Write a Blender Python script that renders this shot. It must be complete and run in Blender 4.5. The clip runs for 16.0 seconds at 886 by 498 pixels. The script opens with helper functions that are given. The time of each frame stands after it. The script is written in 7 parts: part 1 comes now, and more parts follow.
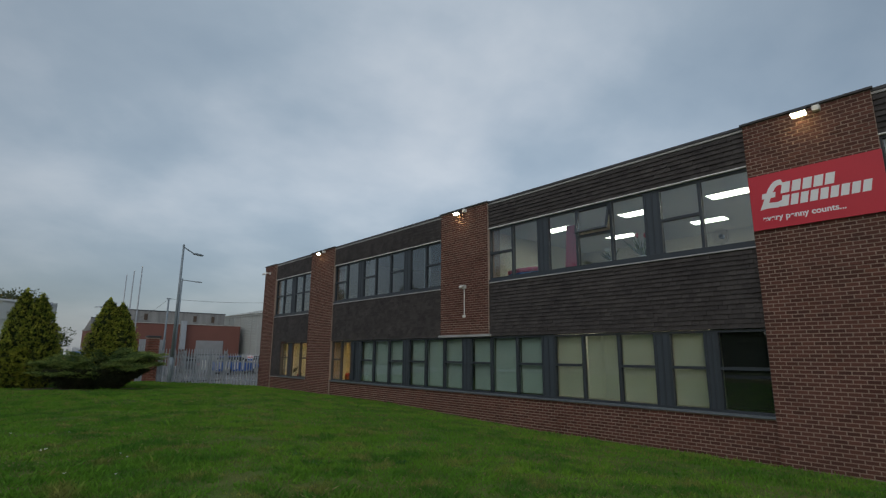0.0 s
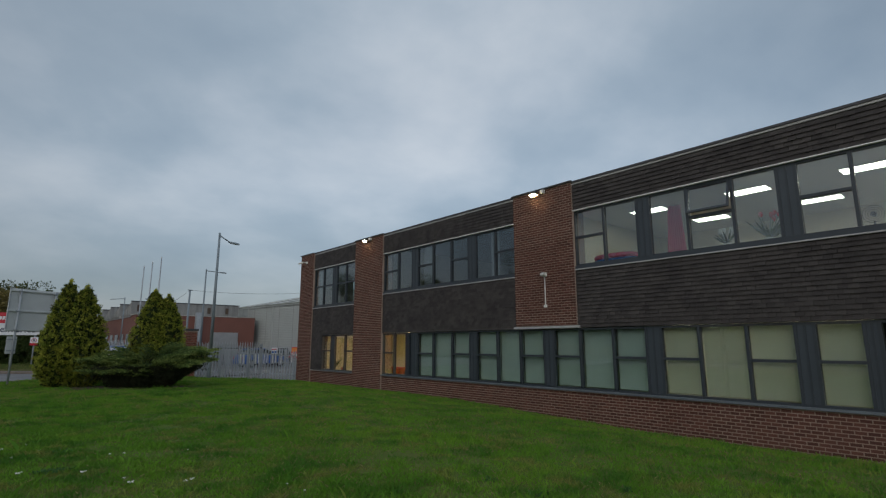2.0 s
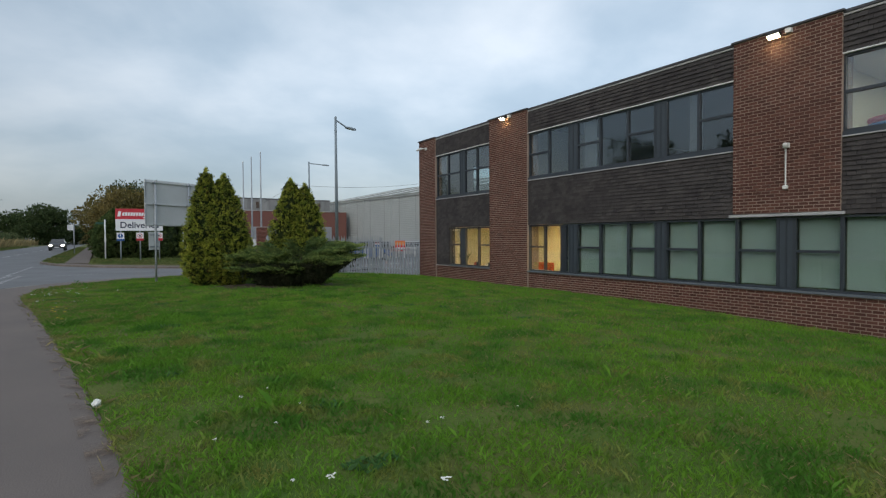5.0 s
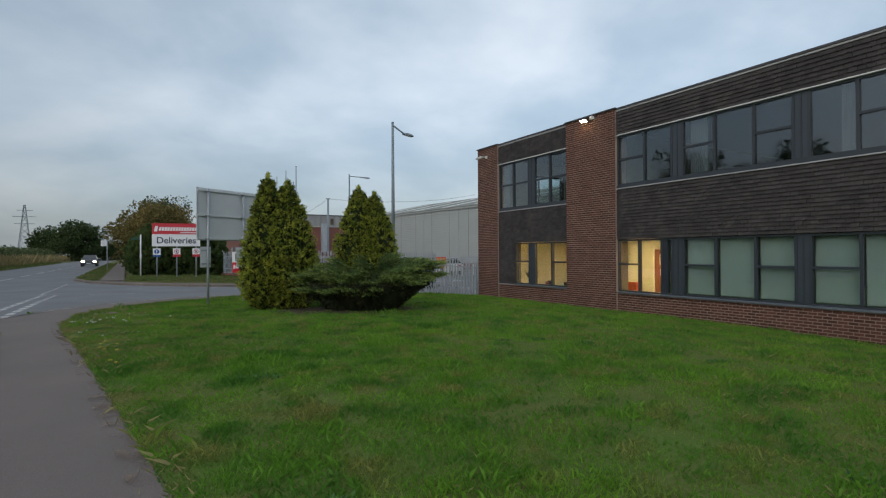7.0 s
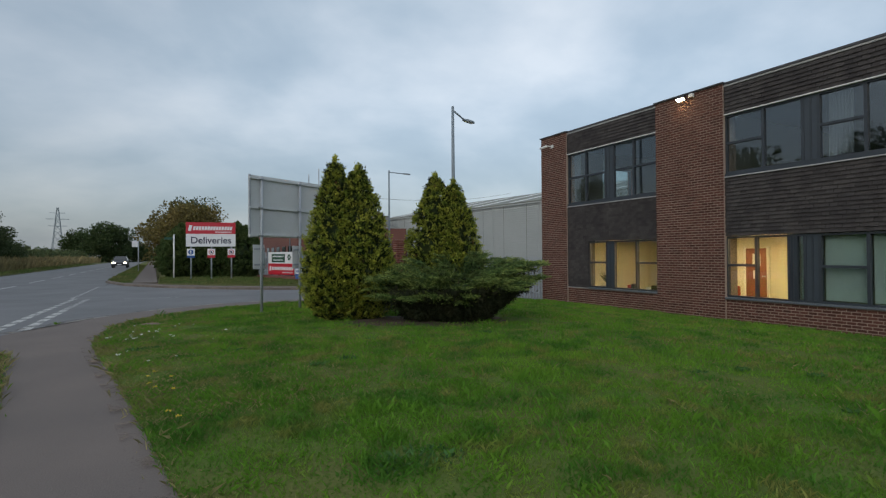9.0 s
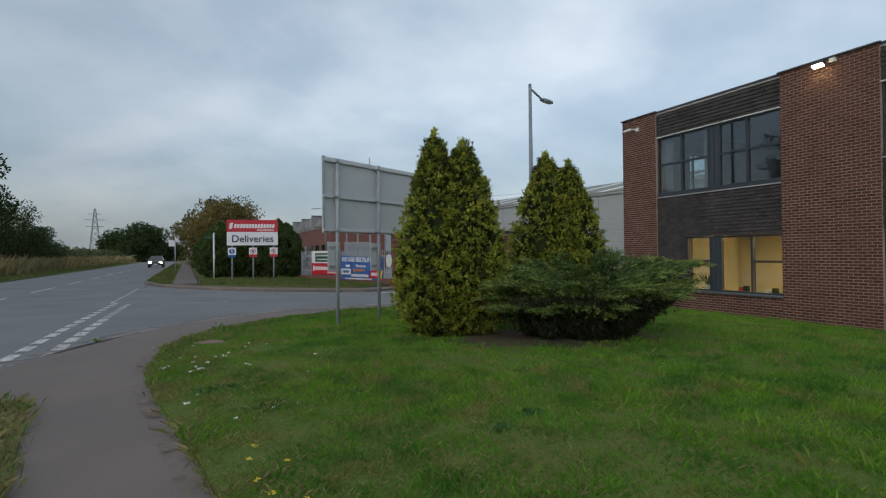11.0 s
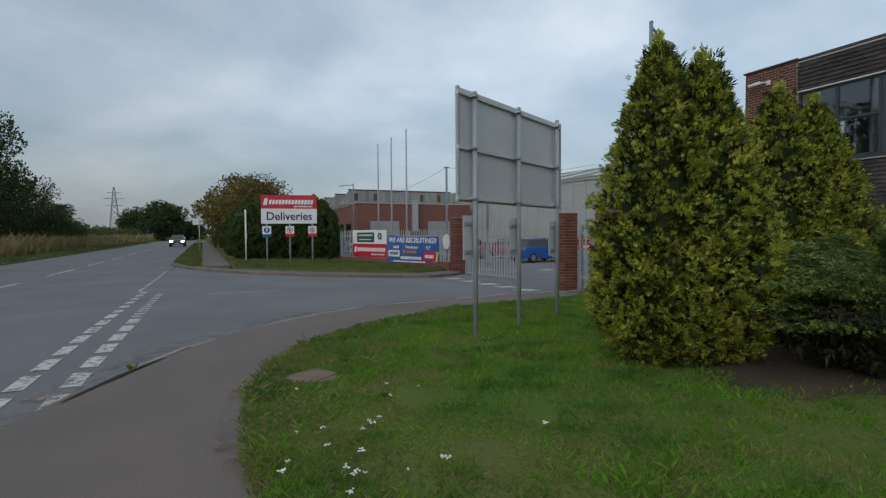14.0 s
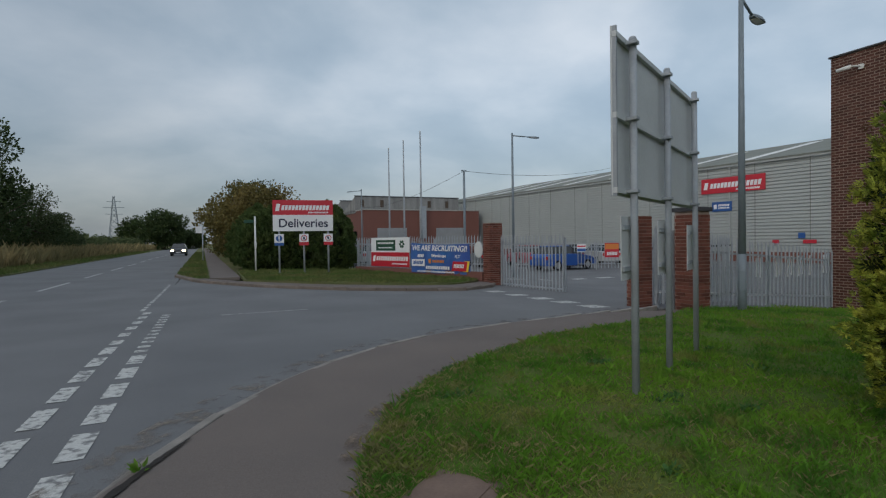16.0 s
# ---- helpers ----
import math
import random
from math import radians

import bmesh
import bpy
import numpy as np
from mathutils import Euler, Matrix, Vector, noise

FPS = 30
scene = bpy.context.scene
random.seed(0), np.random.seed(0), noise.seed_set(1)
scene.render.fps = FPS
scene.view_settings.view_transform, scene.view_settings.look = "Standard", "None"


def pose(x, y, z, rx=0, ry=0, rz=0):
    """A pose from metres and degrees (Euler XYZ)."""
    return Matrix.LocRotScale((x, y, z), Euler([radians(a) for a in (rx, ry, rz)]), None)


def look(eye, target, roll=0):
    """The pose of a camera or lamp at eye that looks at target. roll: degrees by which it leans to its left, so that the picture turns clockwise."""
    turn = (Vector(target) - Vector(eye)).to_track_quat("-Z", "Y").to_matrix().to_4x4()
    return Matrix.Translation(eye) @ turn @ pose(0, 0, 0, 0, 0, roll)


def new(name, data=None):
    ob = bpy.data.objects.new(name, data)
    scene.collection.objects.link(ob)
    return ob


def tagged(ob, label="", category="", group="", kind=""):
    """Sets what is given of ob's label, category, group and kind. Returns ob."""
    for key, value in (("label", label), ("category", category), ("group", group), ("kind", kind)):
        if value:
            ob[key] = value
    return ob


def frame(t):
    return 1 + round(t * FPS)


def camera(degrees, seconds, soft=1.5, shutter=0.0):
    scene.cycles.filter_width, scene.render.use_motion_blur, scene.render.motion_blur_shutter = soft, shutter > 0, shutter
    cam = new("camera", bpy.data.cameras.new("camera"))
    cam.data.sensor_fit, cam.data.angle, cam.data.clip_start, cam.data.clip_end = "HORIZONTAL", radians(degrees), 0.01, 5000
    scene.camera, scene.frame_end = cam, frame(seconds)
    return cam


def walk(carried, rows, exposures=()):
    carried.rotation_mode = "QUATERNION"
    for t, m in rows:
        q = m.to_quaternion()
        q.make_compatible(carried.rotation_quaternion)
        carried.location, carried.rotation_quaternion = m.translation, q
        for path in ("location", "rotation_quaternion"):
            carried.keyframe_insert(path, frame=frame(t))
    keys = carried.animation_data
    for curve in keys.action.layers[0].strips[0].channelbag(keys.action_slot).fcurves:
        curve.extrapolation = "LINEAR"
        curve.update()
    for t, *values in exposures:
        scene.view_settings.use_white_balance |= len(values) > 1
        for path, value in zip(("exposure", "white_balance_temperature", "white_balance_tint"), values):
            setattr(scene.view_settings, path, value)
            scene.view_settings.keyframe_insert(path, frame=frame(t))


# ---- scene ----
cam = camera(81.4, 16.0, soft=1.25)
METRES, EYE, TILT, LEAN, TURN = 20.82, 1.27, 0.0, 0.0, -40.9
PATH = [
    (0, (0.404, 0.718, 1.152), (1.693, 2.194, 1.553), 0.37),
    (0.5, (0.205, 1.373, 1.183), (1.499, 2.845, 1.582), 0.13),
    (1, (-0.052, 1.979, 1.193), (1.24, 3.452, 1.592), 0.19),
    (1.5, (-0.223, 2.596, 1.231), (1.067, 4.074, 1.616), 0.13),
    (2, (-0.423, 3.173, 1.252), (0.866, 4.659, 1.615), -0.02),
    (2.5, (-0.545, 3.797, 1.266), (0.747, 5.291, 1.576), -0.17),
    (3, (-0.606, 4.479, 1.298), (0.683, 6.002, 1.432), -0.24),
    (3.5, (-0.594, 5.093, 1.320), (0.667, 6.645, 1.317), -0.41),
    (4, (-0.760, 5.743, 1.305), (0.429, 7.351, 1.259), -0.36),
    (4.5, (-0.866, 6.391, 1.308), (0.262, 8.042, 1.257), -0.52),
    (5, (-0.985, 7.063, 1.273), (0.104, 8.740, 1.227), -0.38),
    (5.2, (-1.062, 7.318, 1.271), (0.025, 8.996, 1.213), 0.23),
    (7.3, (-1.431, 10.177, 1.282), (-0.414, 11.899, 1.303), -0.46),
    (7.5, (-1.456, 10.443, 1.283), (-0.444, 12.168, 1.300), -0.45),
    (8, (-1.482, 11.086, 1.271), (-0.484, 12.819, 1.293), -0.53),
    (8.5, (-1.522, 11.743, 1.25), (-0.531, 13.48, 1.274), -0.4),
    (9, (-1.678, 12.359, 1.239), (-0.723, 14.117, 1.262), -0.4),
    (9.2, (-1.732, 12.577, 1.24), (-0.787, 14.339, 1.266), -0.5),
    (11.5, (-2.162, 15.557, 1.263), (-1.309, 17.366, 1.277), -0.6),
    (12, (-2.248, 16.149, 1.253), (-1.404, 17.962, 1.264), -0.6),
    (12.5, (-2.331, 16.71, 1.245), (-1.492, 18.525, 1.23), -0.6),
    (13, (-2.47, 17.226, 1.254), (-1.641, 19.045, 1.197), -0.5),
    (13.5, (-2.579, 17.781, 1.259), (-1.754, 19.602, 1.204), -0.4),
    (14, (-2.67, 18.358, 1.274), (-1.851, 20.182, 1.214), -0.4),
    (14.5, (-2.762, 18.889, 1.303), (-1.946, 20.714, 1.249), -0.4),
    (15, (-2.815, 19.47, 1.335), (-2.003, 21.297, 1.289), -0.8),
    (15.5, (-2.908, 20.008, 1.33), (-2.092, 21.833, 1.291), -0.7),
    (16, (-2.967, 20.547, 1.31), (-2.147, 22.37, 1.276), -0.8),
]
walk(cam, [(t, look(eye, target, roll)) for t, eye, target, roll in PATH],
     exposures=((0, -0.45), (2.0, -0.46), (2.6, -0.30), (3.5, 0.12), (5.0, 0.14), (8.0, -0.04), (12.0, -0.02), (14.0, -0.10), (16.0, -0.24)))

# ---------------------------------------------------------------- world and light
world = bpy.data.worlds.new("overcast_dusk")
scene.world = world
world.use_nodes = True
wn, wl = world.node_tree.nodes, world.node_tree.links
wn.clear()
SUN_EL, SUN_ROT = radians(33), radians(245)


def wnode(kind, **kw):
    n = wn.new(kind)
    for k, v in kw.items():
        n.inputs[k].default_value = v
    return n


w_out = wn.new("ShaderNodeOutputWorld")
w_bg_sky, w_bg_cloud, w_add = wn.new("ShaderNodeBackground"), wn.new("ShaderNodeBackground"), wn.new("ShaderNodeAddShader")
w_sky = wn.new("ShaderNodeTexSky")
w_sky.sky_type, w_sky.sun_disc, w_sky.sun_elevation, w_sky.sun_rotation = "NISHITA", False, SUN_EL, SUN_ROT
w_sky.dust_density = 3.0
w_bg_sky.inputs["Strength"].default_value = 0.05
w_co = wn.new("ShaderNodeTexCoord")
w_sep = wn.new("ShaderNodeSeparateXYZ")
wl.new(w_co.outputs["Generated"], w_sep.inputs[0])
# a flat cloud deck: the view direction spread out over a plane overhead
w_h = wnode("ShaderNodeMath"); w_h.operation = "MAXIMUM"; w_h.inputs[1].default_value = 0.0
wl.new(w_sep.outputs["Z"], w_h.inputs[0])
w_ha = wnode("ShaderNodeMath"); w_ha.operation = "ADD"; w_ha.inputs[1].default_value = 0.38
wl.new(w_h.outputs[0], w_ha.inputs[0])
w_div = wn.new("ShaderNodeVectorMath"); w_div.operation = "DIVIDE"
w_hv = wn.new("ShaderNodeCombineXYZ")
for i in range(2):
    wl.new(w_ha.outputs[0], w_hv.inputs[i])
w_hv.inputs[2].default_value = 1.0
wl.new(w_co.outputs["Generated"], w_div.inputs[0])
wl.new(w_hv.outputs[0], w_div.inputs[1])
w_map = wn.new("ShaderNodeMapping")
w_map.inputs["Rotation"].default_value = (0, 0, radians(25))
w_map.inputs["Scale"].default_value = (0.95, 1.1, 0.0)
w_map.inputs["Location"].default_value = (3.1, 1.7, 0.0)
wl.new(w_div.outputs[0], w_map.inputs["Vector"])
w_n1 = wnode("ShaderNodeTexNoise", Scale=1.7, Detail=8.0, Roughness=0.52, Distortion=0.12)
w_n2 = wnode("ShaderNodeTexNoise", Scale=0.7, Detail=3.0, Roughness=0.5)
wl.new(w_map.outputs[0], w_n1.inputs["Vector"])
wl.new(w_map.outputs[0], w_n2.inputs["Vector"])
w_mix = wnode("ShaderNodeMath"); w_mix.operation = "MULTIPLY_ADD"; w_mix.inputs[1].default_value = 0.55
w_m2 = wnode("ShaderNodeMath"); w_m2.operation = "MULTIPLY"; w_m2.inputs[1].default_value = 0.45
wl.new(w_n2.outputs["Fac"], w_m2.inputs[0])
wl.new(w_n1.outputs["Fac"], w_mix.inputs[0])
wl.new(w_m2.outputs[0], w_mix.inputs[2])
w_ramp = wn.new("ShaderNodeValToRGB")
e = w_ramp.color_ramp.elements
e[0].position, e[0].color = 0.38, (0.335, 0.425, 0.505, 1)
e[1].position, e[1].color = 0.62, (0.71, 0.765, 0.81, 1)
m = w_ramp.color_ramp.elements.new(0.465); m.color = (0.425, 0.515, 0.59, 1)
m = w_ramp.color_ramp.elements.new(0.54); m.color = (0.565, 0.64, 0.705, 1)
wl.new(w_mix.outputs[0], w_ramp.inputs[0])
# an overcast sky is brighter towards the zenith
w_zen = wn.new("ShaderNodeMapRange")
w_zen.inputs["From Min"].default_value, w_zen.inputs["From Max"].default_value = 0.45, 1.0
w_zen.inputs["To Min"].default_value, w_zen.inputs["To Max"].default_value = 0.95, 1.15
wl.new(w_sep.outputs["Z"], w_zen.inputs["Value"])
wl.new(w_ramp.outputs[0], w_bg_cloud.inputs["Color"])
# the cloud is thinner and lighter to the north-east
w_dot = wn.new("ShaderNodeVectorMath"); w_dot.operation = "DOT_PRODUCT"
w_dot.inputs[1].default_value = (0.62, 0.74, 0.25)
wl.new(w_co.outputs["Generated"], w_dot.inputs[0])
w_thin = wn.new("ShaderNodeMapRange"); w_thin.interpolation_type = "SMOOTHSTEP"
w_thin.inputs["From Min"].default_value, w_thin.inputs["From Max"].default_value = 0.62, 1.0
w_thin.inputs["To Min"].default_value, w_thin.inputs["To Max"].default_value = 0.70, 0.96
wl.new(w_dot.outputs["Value"], w_thin.inputs["Value"])
w_str = wn.new("ShaderNodeMath"); w_str.operation = "MULTIPLY"
w_low = wn.new("ShaderNodeMapRange"); w_low.interpolation_type = "SMOOTHSTEP"
w_low.inputs["From Min"].default_value, w_low.inputs["From Max"].default_value = 0.0, 0.30
w_low.inputs["To Min"].default_value, w_low.inputs["To Max"].default_value = 0.66, 1.0
wl.new(w_sep.outputs["Z"], w_low.inputs["Value"])
w_zl = wn.new("ShaderNodeMath"); w_zl.operation = "MULTIPLY"
wl.new(w_zen.outputs[0], w_zl.inputs[0])
wl.new(w_low.outputs[0], w_zl.inputs[1])
wl.new(w_zl.outputs[0], w_str.inputs[0])
# and to the south-west, where the sun stands behind it
w_dsw = wn.new("ShaderNodeVectorMath"); w_dsw.operation = "DOT_PRODUCT"
w_dsw.inputs[1].default_value = (-0.60, -0.70, 0.39)
wl.new(w_co.outputs["Generated"], w_dsw.inputs[0])
w_sw = wn.new("ShaderNodeMapRange"); w_sw.interpolation_type = "SMOOTHSTEP"
w_sw.inputs["From Min"].default_value, w_sw.inputs["From Max"].default_value = 0.2, 1.0
w_sw.inputs["To Min"].default_value, w_sw.inputs["To Max"].default_value = 0.0, 0.45
wl.new(w_dsw.outputs["Value"], w_sw.inputs["Value"])
w_sum = wn.new("ShaderNodeMath"); w_sum.operation = "ADD"
wl.new(w_thin.outputs[0], w_sum.inputs[0])
wl.new(w_sw.outputs[0], w_sum.inputs[1])
wl.new(w_sum.outputs[0], w_str.inputs[1])
wl.new(w_str.outputs[0], w_bg_cloud.inputs["Strength"])
wl.new(w_sky.outputs[0], w_bg_sky.inputs["Color"])
wl.new(w_bg_sky.outputs[0], w_add.inputs[0])
wl.new(w_bg_cloud.outputs[0], w_add.inputs[1])
wl.new(w_add.outputs[0], w_out.inputs["Surface"])

sun = new("sun", bpy.data.lights.new("sun", "SUN"))
sun.data.energy, sun.data.angle, sun.data.color = 0.45, radians(50), (1.0, 0.95, 0.9)
sun.matrix_world = look((-13, -15, 9.5), (0, 0, 0))

# ---------------------------------------------------------------- materials


def node_mat(name):
    m = bpy.data.materials.new(name)
    m.use_nodes = True
    return m, m.node_tree.nodes, m.node_tree.links, m.node_tree.nodes["Principled BSDF"]


def mat(name, colour, rough=0.7, metal=0.0, var=0.25, scale=6.0, fine=60.0, bump=0.15, island=0.0, objvar=0.0, second=None, dist=0.01, spec=0.5, stretch=(1, 1, 1), edge=(0.3, 0.72)):
    """A surface with large stains and fine grain; island and objvar vary it piece by piece."""
    m, n, l, b = node_mat(name)
    co = n.new("ShaderNodeTexCoord")
    mp = n.new("ShaderNodeMapping")
    mp.inputs["Scale"].default_value = stretch
    l.new(co.outputs["Object"], mp.inputs["Vector"])
    n1, n2 = n.new("ShaderNodeTexNoise"), n.new("ShaderNodeTexNoise")
    n1.inputs["Scale"].default_value, n1.inputs["Detail"].default_value = scale, 5
    n2.inputs["Scale"].default_value, n2.inputs["Detail"].default_value = fine, 4
    for t in (n1, n2):
        l.new(mp.outputs[0], t.inputs["Vector"])
    second = second or tuple(c * 0.55 for c in colour)
    mix = n.new("ShaderNodeMix")
    mix.data_type = "RGBA"
    mr = n.new("ShaderNodeMapRange")
    mr.inputs["From Min"].default_value, mr.inputs["From Max"].default_value = edge
    mr.inputs["To Max"].default_value = min(1.0, var * 2)
    l.new(n1.outputs["Fac"], mr.inputs["Value"])
    l.new(mr.outputs[0], mix.inputs["Factor"])
    mix.inputs[6].default_value, mix.inputs[7].default_value = (*colour, 1), (*second, 1)
    hsv = n.new("ShaderNodeHueSaturation")
    val = n.new("ShaderNodeMath"); val.operation = "MULTIPLY_ADD"
    val.inputs[1].default_value, val.inputs[2].default_value = var * 1.4, 1 - var * 0.7
    l.new(n2.outputs["Fac"], val.inputs[0])
    last = val
    for amount, kind in ((island, "island"), (objvar, "object")):
        if amount:
            src = n.new("ShaderNodeNewGeometry").outputs["Random Per Island"] if kind == "island" else n.new("ShaderNodeObjectInfo").outputs["Random"]
            ma, mu = n.new("ShaderNodeMath"), n.new("ShaderNodeMath")
            ma.operation, mu.operation = "MULTIPLY_ADD", "MULTIPLY"
            ma.inputs[1].default_value, ma.inputs[2].default_value = 2 * amount, 1 - amount
            l.new(src, ma.inputs[0])
            l.new(ma.outputs[0], mu.inputs[0])
            l.new(last.outputs[0], mu.inputs[1])
            last = mu
    l.new(last.outputs[0], hsv.inputs["Value"])
    l.new(mix.outputs[2], hsv.inputs["Color"])
    l.new(hsv.outputs[0], b.inputs["Base Color"])
    b.inputs["Roughness"].default_value, b.inputs["Metallic"].default_value = rough, metal
    b.inputs["Specular IOR Level"].default_value = spec
    if bump:
        bp = n.new("ShaderNodeBump")
        bp.inputs["Strength"].default_value, bp.inputs["Distance"].default_value = bump, dist
        l.new(n2.outputs["Fac"], bp.inputs["Height"])
        l.new(bp.outputs[0], b.inputs["Normal"])
    return m


def leaf_mat(name, colour, second, var=0.3, scale=1.2):
    """Foliage: colour by clump and by leaf, a little light through it."""
    m, n, l, b = node_mat(name)
    co = n.new("ShaderNodeTexCoord")
    n1 = n.new("ShaderNodeTexNoise")
    n1.inputs["Scale"].default_value, n1.inputs["Detail"].default_value = scale, 4
    l.new(co.outputs["Object"], n1.inputs["Vector"])
    mr = n.new("ShaderNodeMapRange")
    mr.inputs["From Min"].default_value, mr.inputs["From Max"].default_value = 0.35, 0.65
    l.new(n1.outputs["Fac"], mr.inputs["Value"])
    mix = n.new("ShaderNodeMix"); mix.data_type = "RGBA"
    mix.inputs[6].default_value, mix.inputs[7].default_value = (*colour, 1), (*second, 1)
    l.new(mr.outputs[0], mix.inputs["Factor"])
    hsv = n.new("ShaderNodeHueSaturation")
    ma = n.new("ShaderNodeMath"); ma.operation = "MULTIPLY_ADD"
    ma.inputs[1].default_value, ma.inputs[2].default_value = 2 * var, 1 - var
    l.new(n.new("ShaderNodeNewGeometry").outputs["Random Per Island"], ma.inputs[0])
    l.new(ma.outputs[0], hsv.inputs["Value"])
    l.new(mix.outputs[2], hsv.inputs["Color"])
    l.new(hsv.outputs[0], b.inputs["Base Color"])
    b.inputs["Roughness"].default_value, b.inputs["Specular IOR Level"].default_value = 0.65, 0.25
    tr, ms = n.new("ShaderNodeBsdfTranslucent"), n.new("ShaderNodeMixShader")
    l.new(hsv.outputs[0], tr.inputs["Color"])
    ms.inputs[0].default_value = 0.3
    l.new(b.outputs[0], ms.inputs[1])
    l.new(tr.outputs[0], ms.inputs[2])
    l.new(ms.outputs[0], n["Material Output"].inputs["Surface"])
    return m


def grass_mat(name):
    """Lawn blades: lush, yellowish and tired patches at two sizes, each blade a little different."""
    m, n, l, b = node_mat(name)
    co = n.new("ShaderNodeTexCoord")
    last = None
    for scale, detail, lo, hi, colour in ((0.33, 3, 0.42, 0.62, (0.155, 0.30, 0.028)), (1.5, 4, 0.47, 0.61, (0.058, 0.165, 0.020)), (2.3, 5, 0.53, 0.66, (0.215, 0.225, 0.06))):
        nz, mr, mx = n.new("ShaderNodeTexNoise"), n.new("ShaderNodeMapRange"), n.new("ShaderNodeMix")
        nz.inputs["Scale"].default_value, nz.inputs["Detail"].default_value = scale, detail
        mr.inputs["From Min"].default_value, mr.inputs["From Max"].default_value, mr.inputs["To Max"].default_value = lo, hi, 0.9
        mx.data_type = "RGBA"
        l.new(co.outputs["Object"], nz.inputs["Vector"])
        l.new(nz.outputs["Fac"], mr.inputs["Value"])
        l.new(mr.outputs[0], mx.inputs["Factor"])
        mx.inputs[6].default_value, mx.inputs[7].default_value = (0.105, 0.242, 0.023, 1), (*colour, 1)
        if last:
            l.new(last.outputs[2], mx.inputs[6])
        last = mx
    hsv, ma = n.new("ShaderNodeHueSaturation"), n.new("ShaderNodeMath")
    ma.operation = "MULTIPLY_ADD"
    ma.inputs[1].default_value, ma.inputs[2].default_value = 0.44, 0.78
    l.new(n.new("ShaderNodeNewGeometry").outputs["Random Per Island"], ma.inputs[0])
    l.new(ma.outputs[0], hsv.inputs["Value"])
    l.new(last.outputs[2], hsv.inputs["Color"])
    l.new(hsv.outputs[0], b.inputs["Base Color"])
    b.inputs["Roughness"].default_value, b.inputs["Specular IOR Level"].default_value = 0.65, 0.2
    tr, ms = n.new("ShaderNodeBsdfTranslucent"), n.new("ShaderNodeMixShader")
    l.new(hsv.outputs[0], tr.inputs["Color"])
    ms.inputs[0].default_value = 0.3
    l.new(b.outputs[0], ms.inputs[1])
    l.new(tr.outputs[0], ms.inputs[2])
    l.new(ms.outputs[0], n["Material Output"].inputs["Surface"])
    return m


def glass_mat(name, tint=(0.80, 0.85, 0.85), gloss=0.02):
    """Thin pane: see-through, mirror-like by Fresnel."""
    m, n, l, b = node_mat(name)
    n.remove(b)
    tr, gl, ms, fr = n.new("ShaderNodeBsdfTransparent"), n.new("ShaderNodeBsdfGlossy"), n.new("ShaderNodeMixShader"), n.new("ShaderNodeLayerWeight")
    tr.inputs["Color"].default_value = (*tint, 1)
    gl.inputs["Roughness"].default_value = gloss
    gl.inputs["Color"].default_value = (0.95, 0.97, 1, 1)
    pw, ma = n.new("ShaderNodeMath"), n.new("ShaderNodeMath")
    pw.operation, ma.operation = "POWER", "MULTIPLY_ADD"
    pw.inputs[1].default_value, ma.inputs[1].default_value, ma.inputs[2].default_value = 3.2, 0.58, 0.08
    l.new(fr.outputs["Facing"], pw.inputs[0])
    l.new(pw.outputs[0], ma.inputs[0])
    l.new(ma.outputs[0], ms.inputs[0])
    l.new(tr.outputs[0], ms.inputs[1])
    l.new(gl.outputs[0], ms.inputs[2])
    l.new(ms.outputs[0], n["Material Output"].inputs["Surface"])
    return m


def glow_mat(name, colour, strength):
    m, n, l, b = node_mat(name)
    b.inputs["Base Color"].default_value = (*colour, 1)
    b.inputs["Emission Color"].default_value = (*colour, 1)
    b.inputs["Emission Strength"].default_value = strength
    return m


def blind_mat(name, colour):
    m, n, l, b = node_mat(name)
    b.inputs["Base Color"].default_value = (*colour, 1)
    b.inputs["Roughness"].default_value = 0.8
    tr, ms, co, wv = n.new("ShaderNodeBsdfTranslucent"), n.new("ShaderNodeMixShader"), n.new("ShaderNodeTexCoord"), n.new("ShaderNodeTexNoise")
    wv.inputs["Scale"].default_value = 3.0
    l.new(co.outputs["Object"], wv.inputs["Vector"])
    hsv = n.new("ShaderNodeHueSaturation")
    hsv.inputs["Color"].default_value = (*colour, 1)
    ma = n.new("ShaderNodeMath"); ma.operation = "MULTIPLY_ADD"
    ma.inputs[1].default_value, ma.inputs[2].default_value = 0.3, 0.85
    l.new(wv.outputs["Fac"], ma.inputs[0])
    l.new(ma.outputs[0], hsv.inputs["Value"])
    l.new(hsv.outputs[0], b.inputs["Base Color"])
    l.new(hsv.outputs[0], tr.inputs["Color"])
    ms.inputs[0].default_value = 0.45
    l.new(b.outputs[0], ms.inputs[1])
    l.new(tr.outputs[0], ms.inputs[2])
    l.new(ms.outputs[0], n["Material Output"].inputs["Surface"])
    return m


